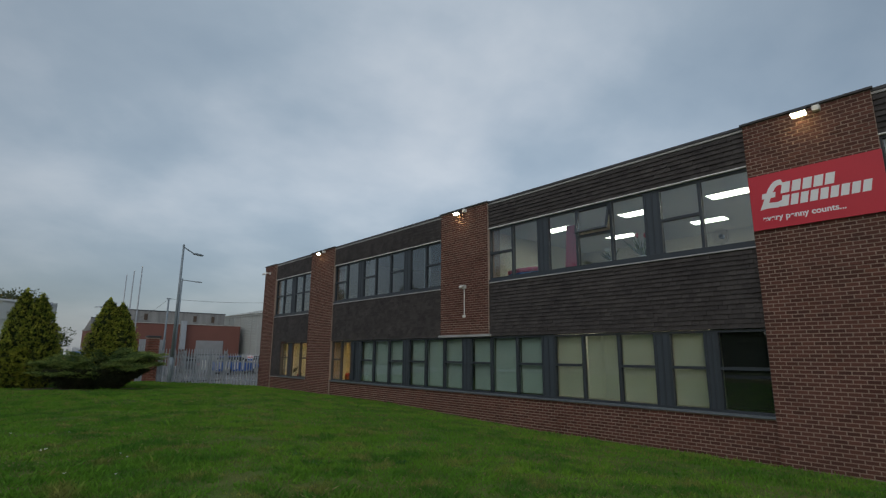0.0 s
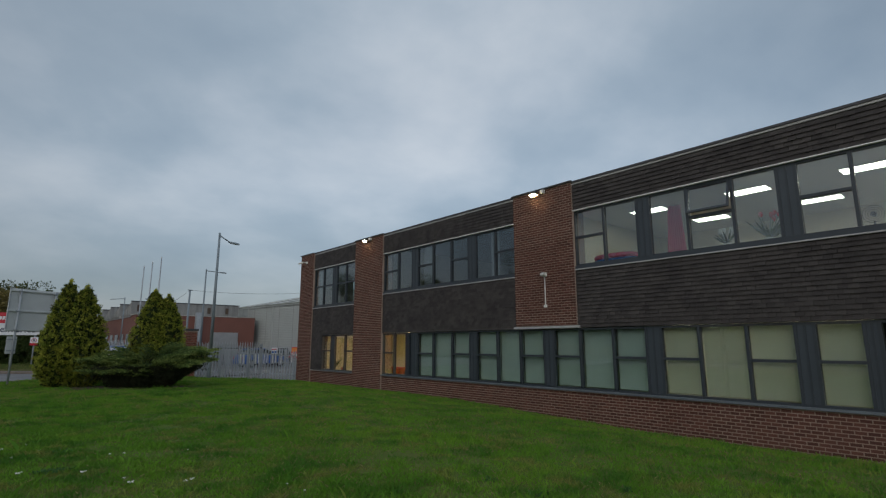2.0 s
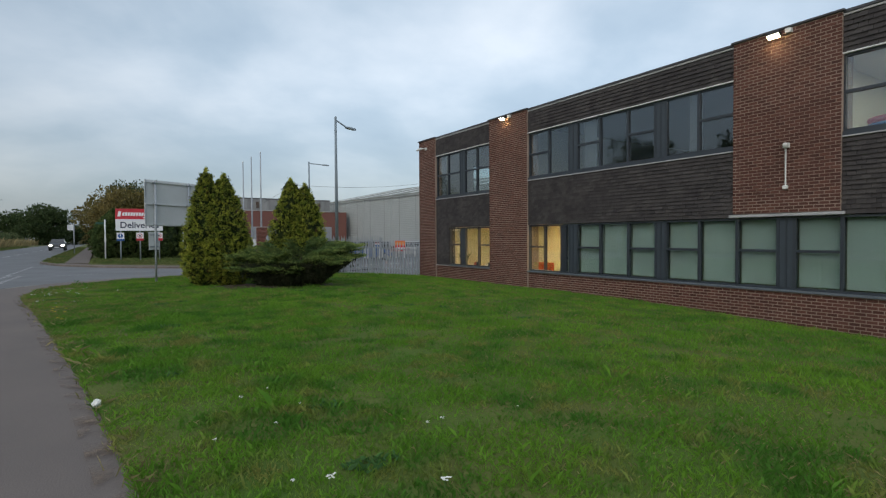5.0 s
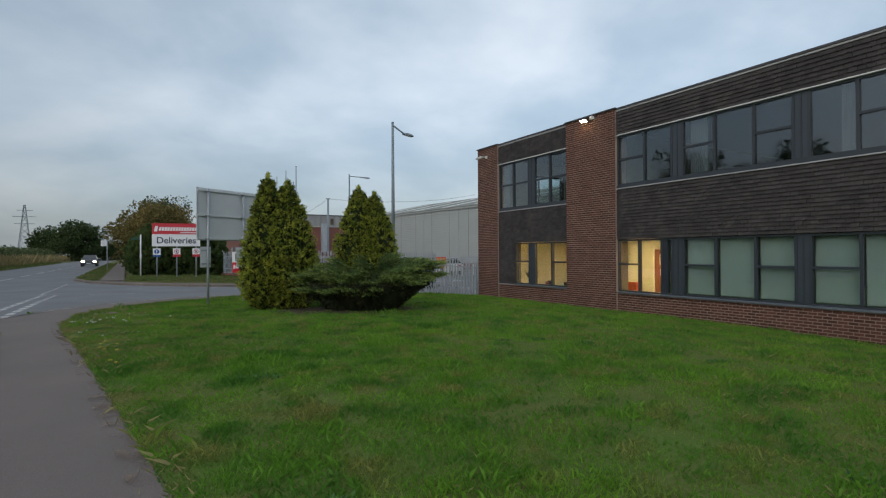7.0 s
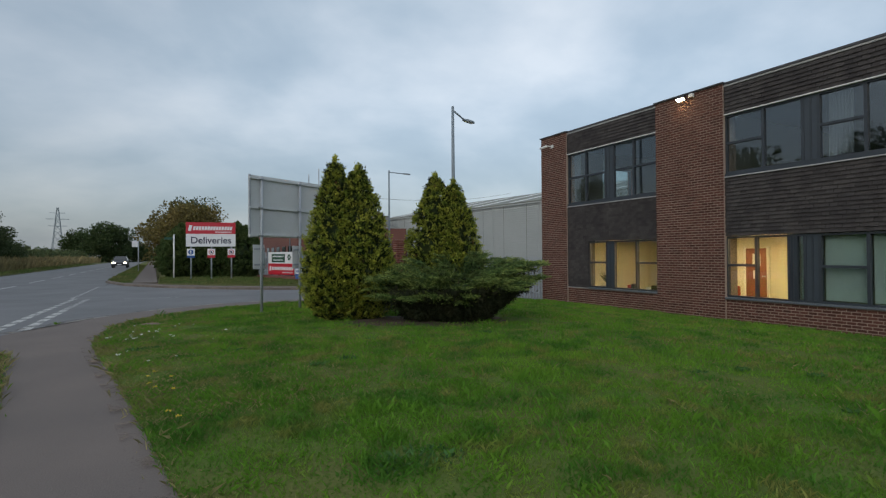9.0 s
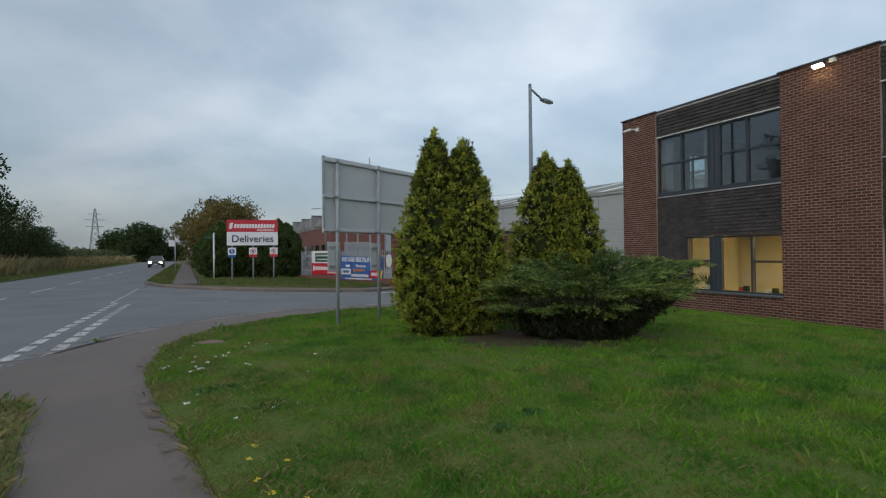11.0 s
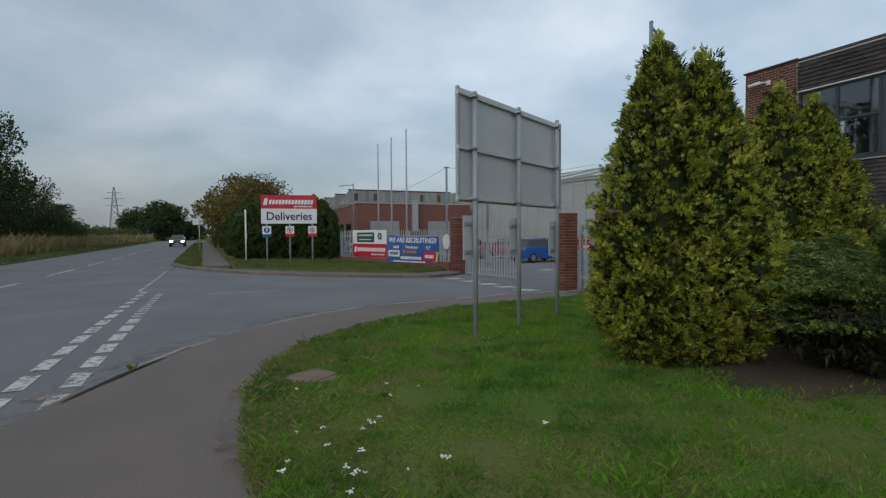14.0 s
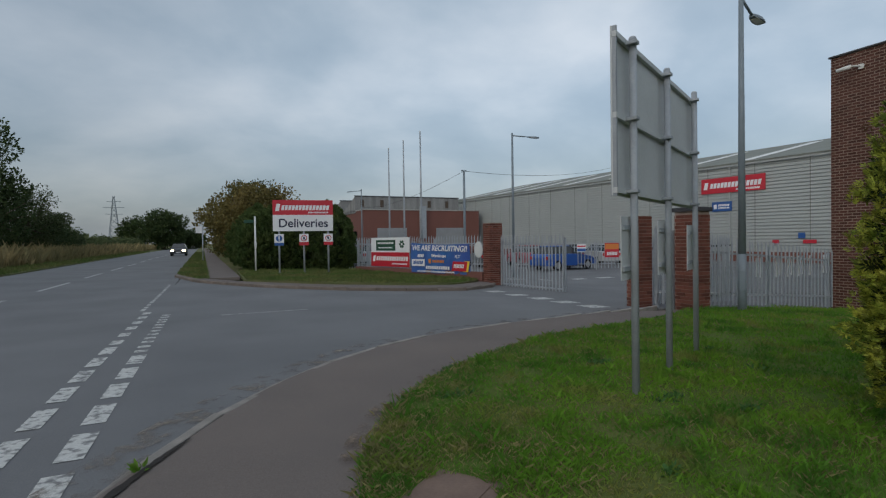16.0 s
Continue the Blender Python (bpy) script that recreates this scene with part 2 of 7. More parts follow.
M = dict(
    brick=mat("red_brown_brick", (0.110, 0.046, 0.034), 0.9, var=0.3, scale=3, fine=90, bump=0.3, island=0.28, second=(0.075, 0.037, 0.032), spec=0.2),
    brick_one=mat("red_brown_brick_single", (0.110, 0.046, 0.034), 0.9, var=0.3, scale=3, fine=90, bump=0.3, objvar=0.28, second=(0.075, 0.037, 0.032), spec=0.2),
    pier_brick=mat("orange_red_brick", (0.165, 0.062, 0.045), 0.9, var=0.3, scale=3, fine=90, bump=0.3, island=0.35, second=(0.12, 0.052, 0.04), spec=0.2),
    mortar=mat("buff_mortar", (0.34, 0.26, 0.215), 0.95, var=0.3, scale=2, fine=120, bump=0.3, spec=0.1),
    tile=mat("dark_weathered_tile", (0.034, 0.030, 0.030), 0.78, var=0.45, scale=2.2, fine=40, bump=0.35, island=0.22, second=(0.062, 0.055, 0.052), spec=0.3),
    tile_one=mat("dark_weathered_tile_single", (0.034, 0.030, 0.030), 0.78, var=0.45, scale=2.2, fine=40, bump=0.35, objvar=0.22, second=(0.062, 0.055, 0.052), spec=0.3),
    frame=mat("slate_grey_window_frame", (0.030, 0.038, 0.048), 0.45, var=0.12, scale=3, fine=50, bump=0.03),
    panel=mat("grey_blue_infill_panel", (0.042, 0.054, 0.067), 0.5, var=0.15, scale=3, fine=50, bump=0.03),
    sill=mat("grey_sill", (0.12, 0.14, 0.16), 0.5, var=0.3, scale=4, fine=60, bump=0.05),
    drip=mat("pale_lead_strip", (0.42, 0.42, 0.42), 0.55, var=0.35, scale=2, fine=40, bump=0.1),
    white=mat("white_paint", (0.72, 0.72, 0.70), 0.55, var=0.15, scale=3, fine=40, bump=0.05),
    coping=mat("dark_roof_edge", (0.05, 0.05, 0.055), 0.6, var=0.3, scale=3, fine=40, bump=0.1),
    felt=mat("roof_felt", (0.1, 0.1, 0.1), 0.9, var=0.3, scale=2, fine=60),
    plaster=mat("cream_plaster_wall", (0.62, 0.58, 0.47), 0.8, var=0.08, scale=1, fine=30, bump=0.03),
    ceiling=mat("white_ceiling_tile", (0.72, 0.72, 0.69), 0.85, var=0.08, scale=2, fine=40, bump=0.03),
    carpet=mat("grey_carpet", (0.15, 0.14, 0.13), 0.95, var=0.2, scale=3, fine=150),
    glass=glass_mat("window_glass"),
    concrete=mat("pale_concrete", (0.42, 0.41, 0.38), 0.9, var=0.3, scale=3, fine=60, bump=0.2),
    galv=mat("galvanised_steel", (0.36, 0.39, 0.42), 0.6, 0.1, var=0.25, scale=5, fine=80, bump=0.05),
    pole_grey=mat("grey_painted_steel", (0.19, 0.23, 0.26), 0.55, 0.0, var=0.2, scale=4, fine=60, bump=0.04),
    board_back=mat("grey_sign_back", (0.57, 0.59, 0.59), 0.6, 0.0, var=0.12, scale=1.5, fine=30, bump=0.03),
    red=mat("red_sign_face", (0.50, 0.018, 0.035), 0.4, var=0.08, scale=1.5, fine=30, bump=0.0),
    sign_white=mat("white_sign_face", (0.74, 0.75, 0.76), 0.4, var=0.08, scale=1.5, fine=30, bump=0.0),
    navy=mat("navy_lettering", (0.02, 0.025, 0.06), 0.4, var=0.05, bump=0),
    green_sign=mat("dark_green_sign", (0.015, 0.07, 0.04), 0.4, var=0.05, bump=0),
    blue=mat("blue_banner_vinyl", (0.03, 0.15, 0.40), 0.45, var=0.4, scale=0.9, fine=20, bump=0.05, second=(0.05, 0.06, 0.28)),
    blue_sign=mat("blue_sign_face", (0.02, 0.09, 0.30), 0.4, var=0.05, bump=0),
    orange=mat("orange_print", (0.6, 0.2, 0.04), 0.5, var=0.05, bump=0),
    yellow=mat("yellow_print", (0.7, 0.5, 0.05), 0.5, var=0.05, bump=0),
    asphalt=mat("grey_asphalt", (0.168, 0.170, 0.175), 0.88, var=0.36, scale=0.5, fine=110, bump=0.35, second=(0.108, 0.110, 0.116), spec=0.35),
    path=mat("brown_grey_footpath_asphalt", (0.168, 0.140, 0.126), 0.92, var=0.42, scale=0.9, fine=110, bump=0.4, second=(0.13, 0.112, 0.103), spec=0.25),
    slab=mat("red_brown_bare_slab", (0.20, 0.135, 0.105), 0.95, var=0.3, scale=5, fine=70, bump=0.4),
    kerb=mat("weathered_concrete_kerb", (0.19, 0.155, 0.13), 0.92, var=0.35, scale=4, fine=90, bump=0.3, objvar=0.2),
    kerb_pale=mat("pale_worn_kerb", (0.29, 0.265, 0.24), 0.92, var=0.4, scale=5, fine=90, bump=0.3, objvar=0.12),
    paint=mat("worn_white_road_paint", (0.50, 0.50, 0.48), 0.8, var=0.5, scale=14, fine=60, bump=0.2, second=(0.17, 0.17, 0.17), edge=(0.48, 0.62)),
    soil=mat("bare_soil", (0.070, 0.046, 0.028), 0.95, var=0.4, scale=3, fine=80, bump=0.5),
    gap_soil=mat("damp_black_soil", (0.022, 0.018, 0.015), 0.95, var=0.3, scale=9, fine=90, bump=0.5),
    verge=mat("dull_verge_ground", (0.095, 0.12, 0.045), 0.95, var=0.45, scale=0.9, fine=30, bump=0.6, second=(0.15, 0.135, 0.07), dist=0.03, spec=0.1),
    lawn=mat("lawn_ground", (0.075, 0.135, 0.024), 0.95, var=0.45, scale=0.9, fine=35, bump=0.6, second=(0.125, 0.12, 0.042), dist=0.03, spec=0.1),
    field=mat("rough_field_ground", (0.10, 0.12, 0.045), 0.95, var=0.45, scale=0.25, fine=8, bump=0.6, second=(0.17, 0.14, 0.07), dist=0.05, spec=0.1),
    grass=grass_mat("grass_blade"),
    weed=leaf_mat("dark_weed_leaf", (0.045, 0.125, 0.032), (0.075, 0.165, 0.045), 0.35, 3),
    verge_blade=leaf_mat("dull_verge_blade", (0.085, 0.145, 0.032), (0.17, 0.165, 0.06), 0.35, 0.6),
    grass_dry=leaf_mat("dry_grass_blade", (0.30, 0.23, 0.11), (0.19, 0.17, 0.08), 0.3, 0.5),
    straw=leaf_mat("straw", (0.29, 0.25, 0.115), (0.19, 0.185, 0.075), 0.3, 2),
    thuja=leaf_mat("golden_green_conifer_spray", (0.145, 0.205, 0.028), (0.400, 0.405, 0.058), 0.55, 7.0),
    # older growth, its green darkened to stand in for shade between tufts
    thuja_old_shade=leaf_mat("shade_dark_old_conifer_growth", (0.020, 0.036, 0.010), (0.038, 0.05, 0.014), 0.35, 4),
    thuja_dead=leaf_mat("dead_conifer_spray", (0.15, 0.08, 0.03), (0.10, 0.06, 0.025), 0.3, 4),
    # dull growth in a tone that carries the shade under the juniper shelves
    juniper_under_shade=leaf_mat("shade_dark_juniper_growth", (0.026, 0.037, 0.015), (0.045, 0.047, 0.022), 0.35, 3),
    # core colour imitates the shade deep inside crowns, shrub and hedges
    core_shade=leaf_mat("painted_inner_shade", (0.022, 0.042, 0.012), (0.04, 0.055, 0.015), 0.3, 3),
    juniper=leaf_mat("grey_green_juniper_spray", (0.055, 0.105, 0.030), (0.135, 0.185, 0.050), 0.5, 4.5),
    juniper_tip=leaf_mat("young_juniper_shoot", (0.150, 0.225, 0.055), (0.265, 0.315, 0.085), 0.5, 4.5),
    hedge_leaf=leaf_mat("field_hedge_leaf", (0.075, 0.11, 0.045), (0.12, 0.14, 0.06), 0.35, 0.4),
    hedge_green=leaf_mat("hedge_conifer_spray", (0.058, 0.10, 0.03), (0.105, 0.14, 0.042), 0.4, 1.2),
    dark_leaf=leaf_mat("dark_hedge_leaf", (0.034, 0.06, 0.02), (0.06, 0.085, 0.028), 0.35, 0.8),
    olive_leaf=leaf_mat("olive_brown_leaf", (0.115, 0.105, 0.034), (0.18, 0.135, 0.042), 0.35, 0.4),
    mid_leaf=leaf_mat("mid_green_leaf", (0.05, 0.075, 0.03), (0.09, 0.105, 0.042), 0.35, 0.5),
    bark=mat("brown_bark", (0.11, 0.08, 0.06), 0.95, var=0.4, scale=6, fine=40, bump=0.6),
    clad=mat("pale_grey_profiled_cladding", (0.38, 0.405, 0.395), 0.6, 0.0, var=0.2, scale=0.4, fine=12, bump=0.02, second=(0.30, 0.32, 0.31)),
    clad_roof=mat("grey_green_roof_sheet", (0.20, 0.21, 0.18), 0.75, var=0.3, scale=0.5, fine=9, bump=0.05),
    clad_dirty=mat("stained_grey_asbestos_cladding", (0.30, 0.30, 0.29), 0.85, var=0.4, scale=0.6, fine=8, bump=0.1, second=(0.14, 0.14, 0.14), stretch=(2.5, 2.5, 0.35)),
    far_brick=mat("distant_red_brick", (0.18, 0.075, 0.058), 0.9, var=0.3, scale=0.7, fine=14, bump=0.1, second=(0.15, 0.065, 0.05)),
    shutter=mat("grey_roller_shutter", (0.30, 0.31, 0.32), 0.6, var=0.15, scale=1, fine=10, bump=0.02),
    blind_green=blind_mat("pale_green_vertical_blind", (0.72, 0.81, 0.75)),
    blind_cream=blind_mat("cream_vertical_blind", (0.74, 0.74, 0.62)),
    blind_dark=blind_mat("dark_blind", (0.03, 0.03, 0.03)),
    curtain=blind_mat("pale_net_curtain", (0.30, 0.32, 0.35)),
    pink=blind_mat("pink_striped_cloth", (0.62, 0.10, 0.20)),
    rubber=mat("black_rubber", (0.015, 0.015, 0.015), 0.8, var=0.2, bump=0.05),
    rim=mat("alloy_rim", (0.4, 0.4, 0.42), 0.35, 0.8, var=0.1, bump=0),
    car_glass=mat("dark_car_glass", (0.01, 0.012, 0.014), 0.08, var=0.05, bump=0, spec=0.8),
    door_wood=mat("red_brown_door", (0.24, 0.075, 0.04), 0.5, var=0.2, scale=4, fine=30, bump=0.05),
    furn_red=mat("red_upholstery", (0.42, 0.05, 0.03), 0.8, var=0.15, scale=5, fine=80),
    black=mat("black_plastic", (0.015, 0.015, 0.017), 0.5, var=0.1, bump=0),
    petal=mat("white_petal", (0.78, 0.78, 0.74), 0.8, var=0.1, bump=0.1),
    yellow_petal=mat("yellow_petal", (0.65, 0.48, 0.04), 0.8, var=0.1, bump=0.1),
    red_petal=mat("red_petal", (0.55, 0.04, 0.05), 0.8, var=0.1, bump=0.1),
    stem=mat("green_stem", (0.09, 0.15, 0.04), 0.8, var=0.2, bump=0.1),
    cable=mat("dark_cable", (0.05, 0.05, 0.055), 0.7, var=0.1, bump=0),
    flood=glow_mat("floodlight_glow", (1.0, 0.78, 0.38), 60.0),
    panel_cool=glow_mat("cool_ceiling_panel", (1.0, 0.96, 0.80), 13.0),
    panel_warm=glow_mat("warm_ceiling_panel", (1.0, 0.68, 0.29), 44.0),
    headlamp=glow_mat("headlamp_glow", (1.0, 0.85, 0.6), 12.0),
    tail=mat("red_tail_lamp", (0.4, 0.02, 0.02), 0.3, var=0.05, bump=0),
)



def grit_mat(name, colour, cover):
    """Loose dirt lying in ragged patches, with the surface below showing between them."""
    m, n, l, b = node_mat(name)
    co, nz, st, tr, ms = n.new("ShaderNodeTexCoord"), n.new("ShaderNodeTexNoise"), n.new("ShaderNodeMapRange"), n.new("ShaderNodeBsdfTransparent"), n.new("ShaderNodeMixShader")
    nz.inputs["Scale"].default_value, nz.inputs["Detail"].default_value, nz.inputs["Roughness"].default_value = 4.0, 9, 0.75
    l.new(co.outputs["Object"], nz.inputs["Vector"])
    st.inputs["From Min"].default_value, st.inputs["From Max"].default_value = cover, cover + 0.16
    l.new(nz.outputs["Fac"], st.inputs["Value"])
    b.inputs["Base Color"].default_value, b.inputs["Roughness"].default_value = (*colour, 1), 0.95
    l.new(st.outputs[0], ms.inputs[0])
    l.new(tr.outputs[0], ms.inputs[1])
    l.new(b.outputs[0], ms.inputs[2])
    l.new(ms.outputs[0], n["Material Output"].inputs["Surface"])
    return m


M["grit"] = grit_mat("pale_road_grit", (0.22, 0.19, 0.16), 0.50)
M["path_dirt"] = grit_mat("brown_path_dirt", (0.17, 0.125, 0.09), 0.50)
# ---------------------------------------------------------------- building helpers
BASE = {}


def thing(name, x, y, z, label, category, group="", kind=""):
    ob = new(name)
    ob.empty_display_size = 0.2
    ob.location = (x, y, z)
    BASE[ob] = Vector((x, y, z))
    return tagged(ob, label, category, group, kind)


def link_mesh(name, me, parent, label=""):
    ob = new(name, me)
    if parent is not None:
        ob.parent = parent
        BASE[ob] = BASE[parent]
    else:
        BASE[ob] = Vector((0, 0, 0))
    if label:
        ob["label"] = label
    return ob


def part(name, bm, material, parent=None, label="", smooth=False, bevel=0.0):
    """One bmesh, drawn in world metres, becomes one mesh object under its thing or part."""
    if bevel:
        bmesh.ops.bevel(bm, geom=bm.edges[:], offset=bevel, segments=2, affect="EDGES", profile=0.6)
    me = bpy.data.meshes.new(name)
    if parent is not None:
        bmesh.ops.translate(bm, verts=bm.verts, vec=-BASE[parent])
    for f in bm.faces:
        f.smooth = smooth
    bm.normal_update()
    bm.to_mesh(me)
    bm.free()
    me.materials.append(material)
    return link_mesh(name, me, parent, label)


def raw(name, V, F, material, parent=None, label="", smooth=False):
    """A mesh from number arrays in world metres; all faces have the same number of corners."""
    V, F = np.asarray(V, dtype=np.float32), np.asarray(F, dtype=np.int32)
    if parent is not None:
        V = V - np.array(BASE[parent], dtype=np.float32)
    me = bpy.data.meshes.new(name)
    k = F.shape[1]
    me.vertices.add(len(V)), me.loops.add(F.size), me.polygons.add(len(F))
    me.vertices.foreach_set("co", V.ravel())
    me.loops.foreach_set("vertex_index", F.ravel())
    me.polygons.foreach_set("loop_start", np.arange(0, F.size, k, dtype=np.int32))
    me.polygons.foreach_set("use_smooth", np.full(len(F), smooth))
    me.update(calc_edges=True)
    me.materials.append(material)
    return link_mesh(name, me, parent, label)


def box(bm, x0, x1, y0, y1, z0, z1, m=None):
    c = Matrix.LocRotScale(((x0 + x1) / 2, (y0 + y1) / 2, (z0 + z1) / 2), None, (abs(x1 - x0), abs(y1 - y0), abs(z1 - z0)))
    return bmesh.ops.create_cube(bm, size=1, matrix=(m @ c) if m else c)["verts"]


def boxm(*a, m=None):
    bm = bmesh.new()
    box(bm, *a, m=m)
    return bm


def tube(bm, a, b, r0, r1=None, seg=10):
    a, b = Vector(a), Vector(b)
    d = b - a
    mm = Matrix.Translation((a + b) / 2) @ d.to_track_quat("Z", "Y").to_matrix().to_4x4()
    bmesh.ops.create_cone(bm, cap_ends=True, segments=seg, radius1=r0, radius2=r0 if r1 is None else r1, depth=d.length, matrix=mm)


def tubem(a, b, r0, r1=None, seg=10):
    bm = bmesh.new()
    tube(bm, a, b, r0, r1, seg)
    return bm


def text(name, body, size, m, material, parent, label="", shear=0.0, align="CENTER", bold=0.0, depth=0.002):
    cu = bpy.data.curves.new(name, "FONT")
    cu.body, cu.size, cu.align_x, cu.align_y, cu.shear, cu.extrude, cu.offset = body, size, align, "CENTER", shear, depth, bold
    tmp = bpy.data.objects.new(name, cu)
    me = bpy.data.meshes.new_from_object(tmp)
    bpy.data.objects.remove(tmp)
    bpy.data.curves.remove(cu)
    sh = Matrix.Translation(-BASE[parent]) @ m
    me.transform(sh)
    me.materials.clear()
    me.materials.append(material)
    return link_mesh(name, me, parent, label)


def plate(bm, m, x0, x1, y0, y1, d=0.003, slant=0.0):
    """A thin raised plate in the plane of m (x along, y up, z out)."""
    v = [(x0, y0), (x1, y0), (x1 + slant * (y1 - y0), y1), (x0 + slant * (y1 - y0), y1)]
    lo = [bm.verts.new(m @ Vector((a, b, 0))) for a, b in v]
    hi = [bm.verts.new(m @ Vector((a, b, d))) for a, b in v]
    bm.faces.new(hi), bm.faces.new(lo[::-1])
    for i in range(4):
        bm.faces.new((lo[i], lo[(i + 1) % 4], hi[(i + 1) % 4], hi[i]))


def bars(bm, m, x0, x1, y0, y1, count, slant=0.2, gap=0.22, d=0.003):
    """Writing that is not spelled out: a row of blocks of its size."""
    w = (x1 - x0) / count
    for i in range(count):
        plate(bm, m, x0 + i * w + gap * w / 2, x0 + (i + 1) * w - gap * w / 2, y0, y1, d, slant)


# ---------------------------------------------------------------- the lie of the land
def smooth(t):
    t = np.clip(t, 0, 1)
    return t * t * (3 - 2 * t)


def land(x, y):
    x, y = np.asarray(x, float), np.asarray(y, float)
    zp = -0.11 + 0.13 * smooth(y / 10) - 0.14 * smooth((y - 22) / 16)
    zb = -0.86 + 0.26 * smooth((y - 8) / 10)
    s = np.clip((x + 1) / 12.6, 0, 1) ** 2.0
    return zp + (zb - zp) * s


LAWN_EDGE = [(0.75, -14), (0.42, 0), (-0.22, 5), (-0.80, 9.2), (-1.13, 12.1), (-1.38, 13.8), (-1.90, 17.2), (-2.15, 19.0), (-2.5, 20.3), (-2.62, 21.5), (-2.37, 23.3), (-1.86, 24.4), (-0.6, 25.45), (1.65, 26.55), (2.9, 26.75), (5.3, 27.6), (6.0, 28.25)]
NEAR_KERB = [(-4.15, 21.0), (-3.95, 22.6), (-3.52, 23.7), (-2.98, 24.75), (-2.26, 25.73), (-1.33, 26.62), (-0.3, 27.15), (1.2, 27.65), (2.6, 27.95), (5.5, 28.7), (6.0, 28.9)]
FAR_KERB = [(-4.4, 46.0), (-3.46, 41.9), (-1.7, 38.6), (0.47, 35.9), (2.4, 34.6), (3.9, 34.2), (5.7, 35.6), (6.0, 36.2)]


def along(curve, key, value):
    """Interpolates a plan line: x for a given y (key 1), or y for a given x (key 0)."""
    a = np.array(curve)
    return np.interp(value, a[:, key], a[:, 1 - key])


def rounded(curve, n=90):
    """The same plan line with its corners eased."""
    a = np.array(curve, float)
    t = np.r_[0, np.cumsum(np.hypot(*np.diff(a, axis=0).T))]
    s = np.linspace(0, t[-1], n)
    p = np.c_[np.interp(s, t, a[:, 0]), np.interp(s, t, a[:, 1])]
    for _ in range(6):
        p[1:-1] = (p[:-2] + 2 * p[1:-1] + p[2:]) / 4
    return p


LAWN_EDGE, NEAR_KERB, FAR_KERB = rounded(LAWN_EDGE), rounded(NEAR_KERB), rounded(FAR_KERB)


def sheet(name, A, B, n, lift, material, label, category, bumpy=0.0, skirt=0.12):
    """A ground sheet ruled between two plan lines A and B of equal length, laid on the land, with a turned-down rim."""
    A, B = np.array(A, float), np.array(B, float)
    k = len(A)
    t = np.linspace(0, 1, n)[:, None, None]
    P = A[None] * (1 - t) + B[None] * t
    X, Y = P[..., 0], P[..., 1]
    Z = land(X, Y) + lift
    if bumpy:
        Z = Z + bumpy * (np.sin(X * 1.7 + Y * 0.6) * np.cos(Y * 1.3 - X * 0.4) + 0.5 * np.sin(X * 4.1) * np.sin(Y * 3.7 + 1))
    V = np.stack([X, Y, Z], -1).reshape(-1, 3)
    i = (np.arange(n - 1)[:, None] * k + np.arange(k - 1)).ravel()
    F = np.stack([i, i + 1, i + k + 1, i + k], 1)
    rim = np.r_[np.arange(k), np.arange(1, n) * k + k - 1, (n - 1) * k + np.arange(k - 2, -1, -1), np.arange(n - 2, 0, -1) * k]
    low = V[rim] - [0, 0, skirt]
    o = len(V) + np.arange(len(rim))
    F = np.r_[F, np.stack([rim, np.roll(rim, -1), np.roll(o, -1), o], 1)]
    ob = raw(name, np.r_[V, low], F, material, smooth=False)
    a, b, c = V[F[0][0]], V[F[0][1]], V[F[0][2]]
    if np.cross(b - a, c - a)[2] < 0:
        ob.data.flip_normals()
    return tagged(ob, label, category, kind="structure")

# ---------------------------------------------------------------- ground, road, paths
gx = np.r_[-900, -400, -200, -100, np.arange(-60, 61, 4.0), 100, 200, 400, 900]
gy = np.r_[-400, -200, -100, np.arange(-40, 161, 4.0), 200, 300, 500, 900, 1800]
GX, GY = np.meshgrid(gx, gy, indexing="ij")
GZ = land(GX, GY) - 0.10
nk = len(gy)
gi = (np.arange(len(gx) - 1)[:, None] * nk + np.arange(nk - 1)).ravel()
tagged(raw("ground", np.stack([GX, GY, GZ], -1).reshape(-1, 3), np.stack([gi, gi + nk, gi + nk + 1, gi + 1], 1), M["field"]),
       "rough green and straw-coloured field ground to the horizon", "ground", kind="structure")

ys = np.linspace(-14, 28.25, 170)
lawn_x = along(LAWN_EDGE, 1, ys)
sheet("lawn", np.c_[lawn_x, ys], np.c_[np.full_like(ys, 11.66), ys], 60, 0.03, M["lawn"], "uneven mown green lawn in front of the brick offices", "lawn", 0.012)
yp = np.linspace(-14, 28.2, 150)
path_left = np.where(yp < 20.3, along(LAWN_EDGE, 1, yp) - 0.92, np.interp(yp, [20.3, 21.0], [-3.4, -4.15]))
path_left = np.where(yp > 21.0, along(NEAR_KERB, 1, yp), path_left)
sheet("pavement", np.c_[path_left, yp], np.c_[along(LAWN_EDGE, 1, yp) + 0.03, yp], 8, 0.006, M["path"], "worn brown-grey asphalt footpath beside the lawn", "footpath", 0.003)
yv = np.linspace(-14, 20.9, 60)
verge_right = np.where(yv < 20.3, along(LAWN_EDGE, 1, yv) - 0.90, np.interp(yv, [20.3, 20.9], [-3.38, -4.05]))
sheet("verge", np.c_[np.full_like(yv, -4.2), yv], np.c_[verge_right, yv], 10, 0.03, M["field"], "narrow strip of rough grass between path and road", "verge", 0.01)
yr = np.r_[np.linspace(-60, 60, 61), np.linspace(65, 400, 40)]
drift = -0.014 * np.clip(yr - 40, 0, 400)
sheet("road", np.c_[-12.0 + drift, yr], np.c_[-4.15 + drift, yr], 10, -0.03, M["asphalt"], "straight grey asphalt country road", "road")
xj = np.linspace(-4.16, 6.0, 50)
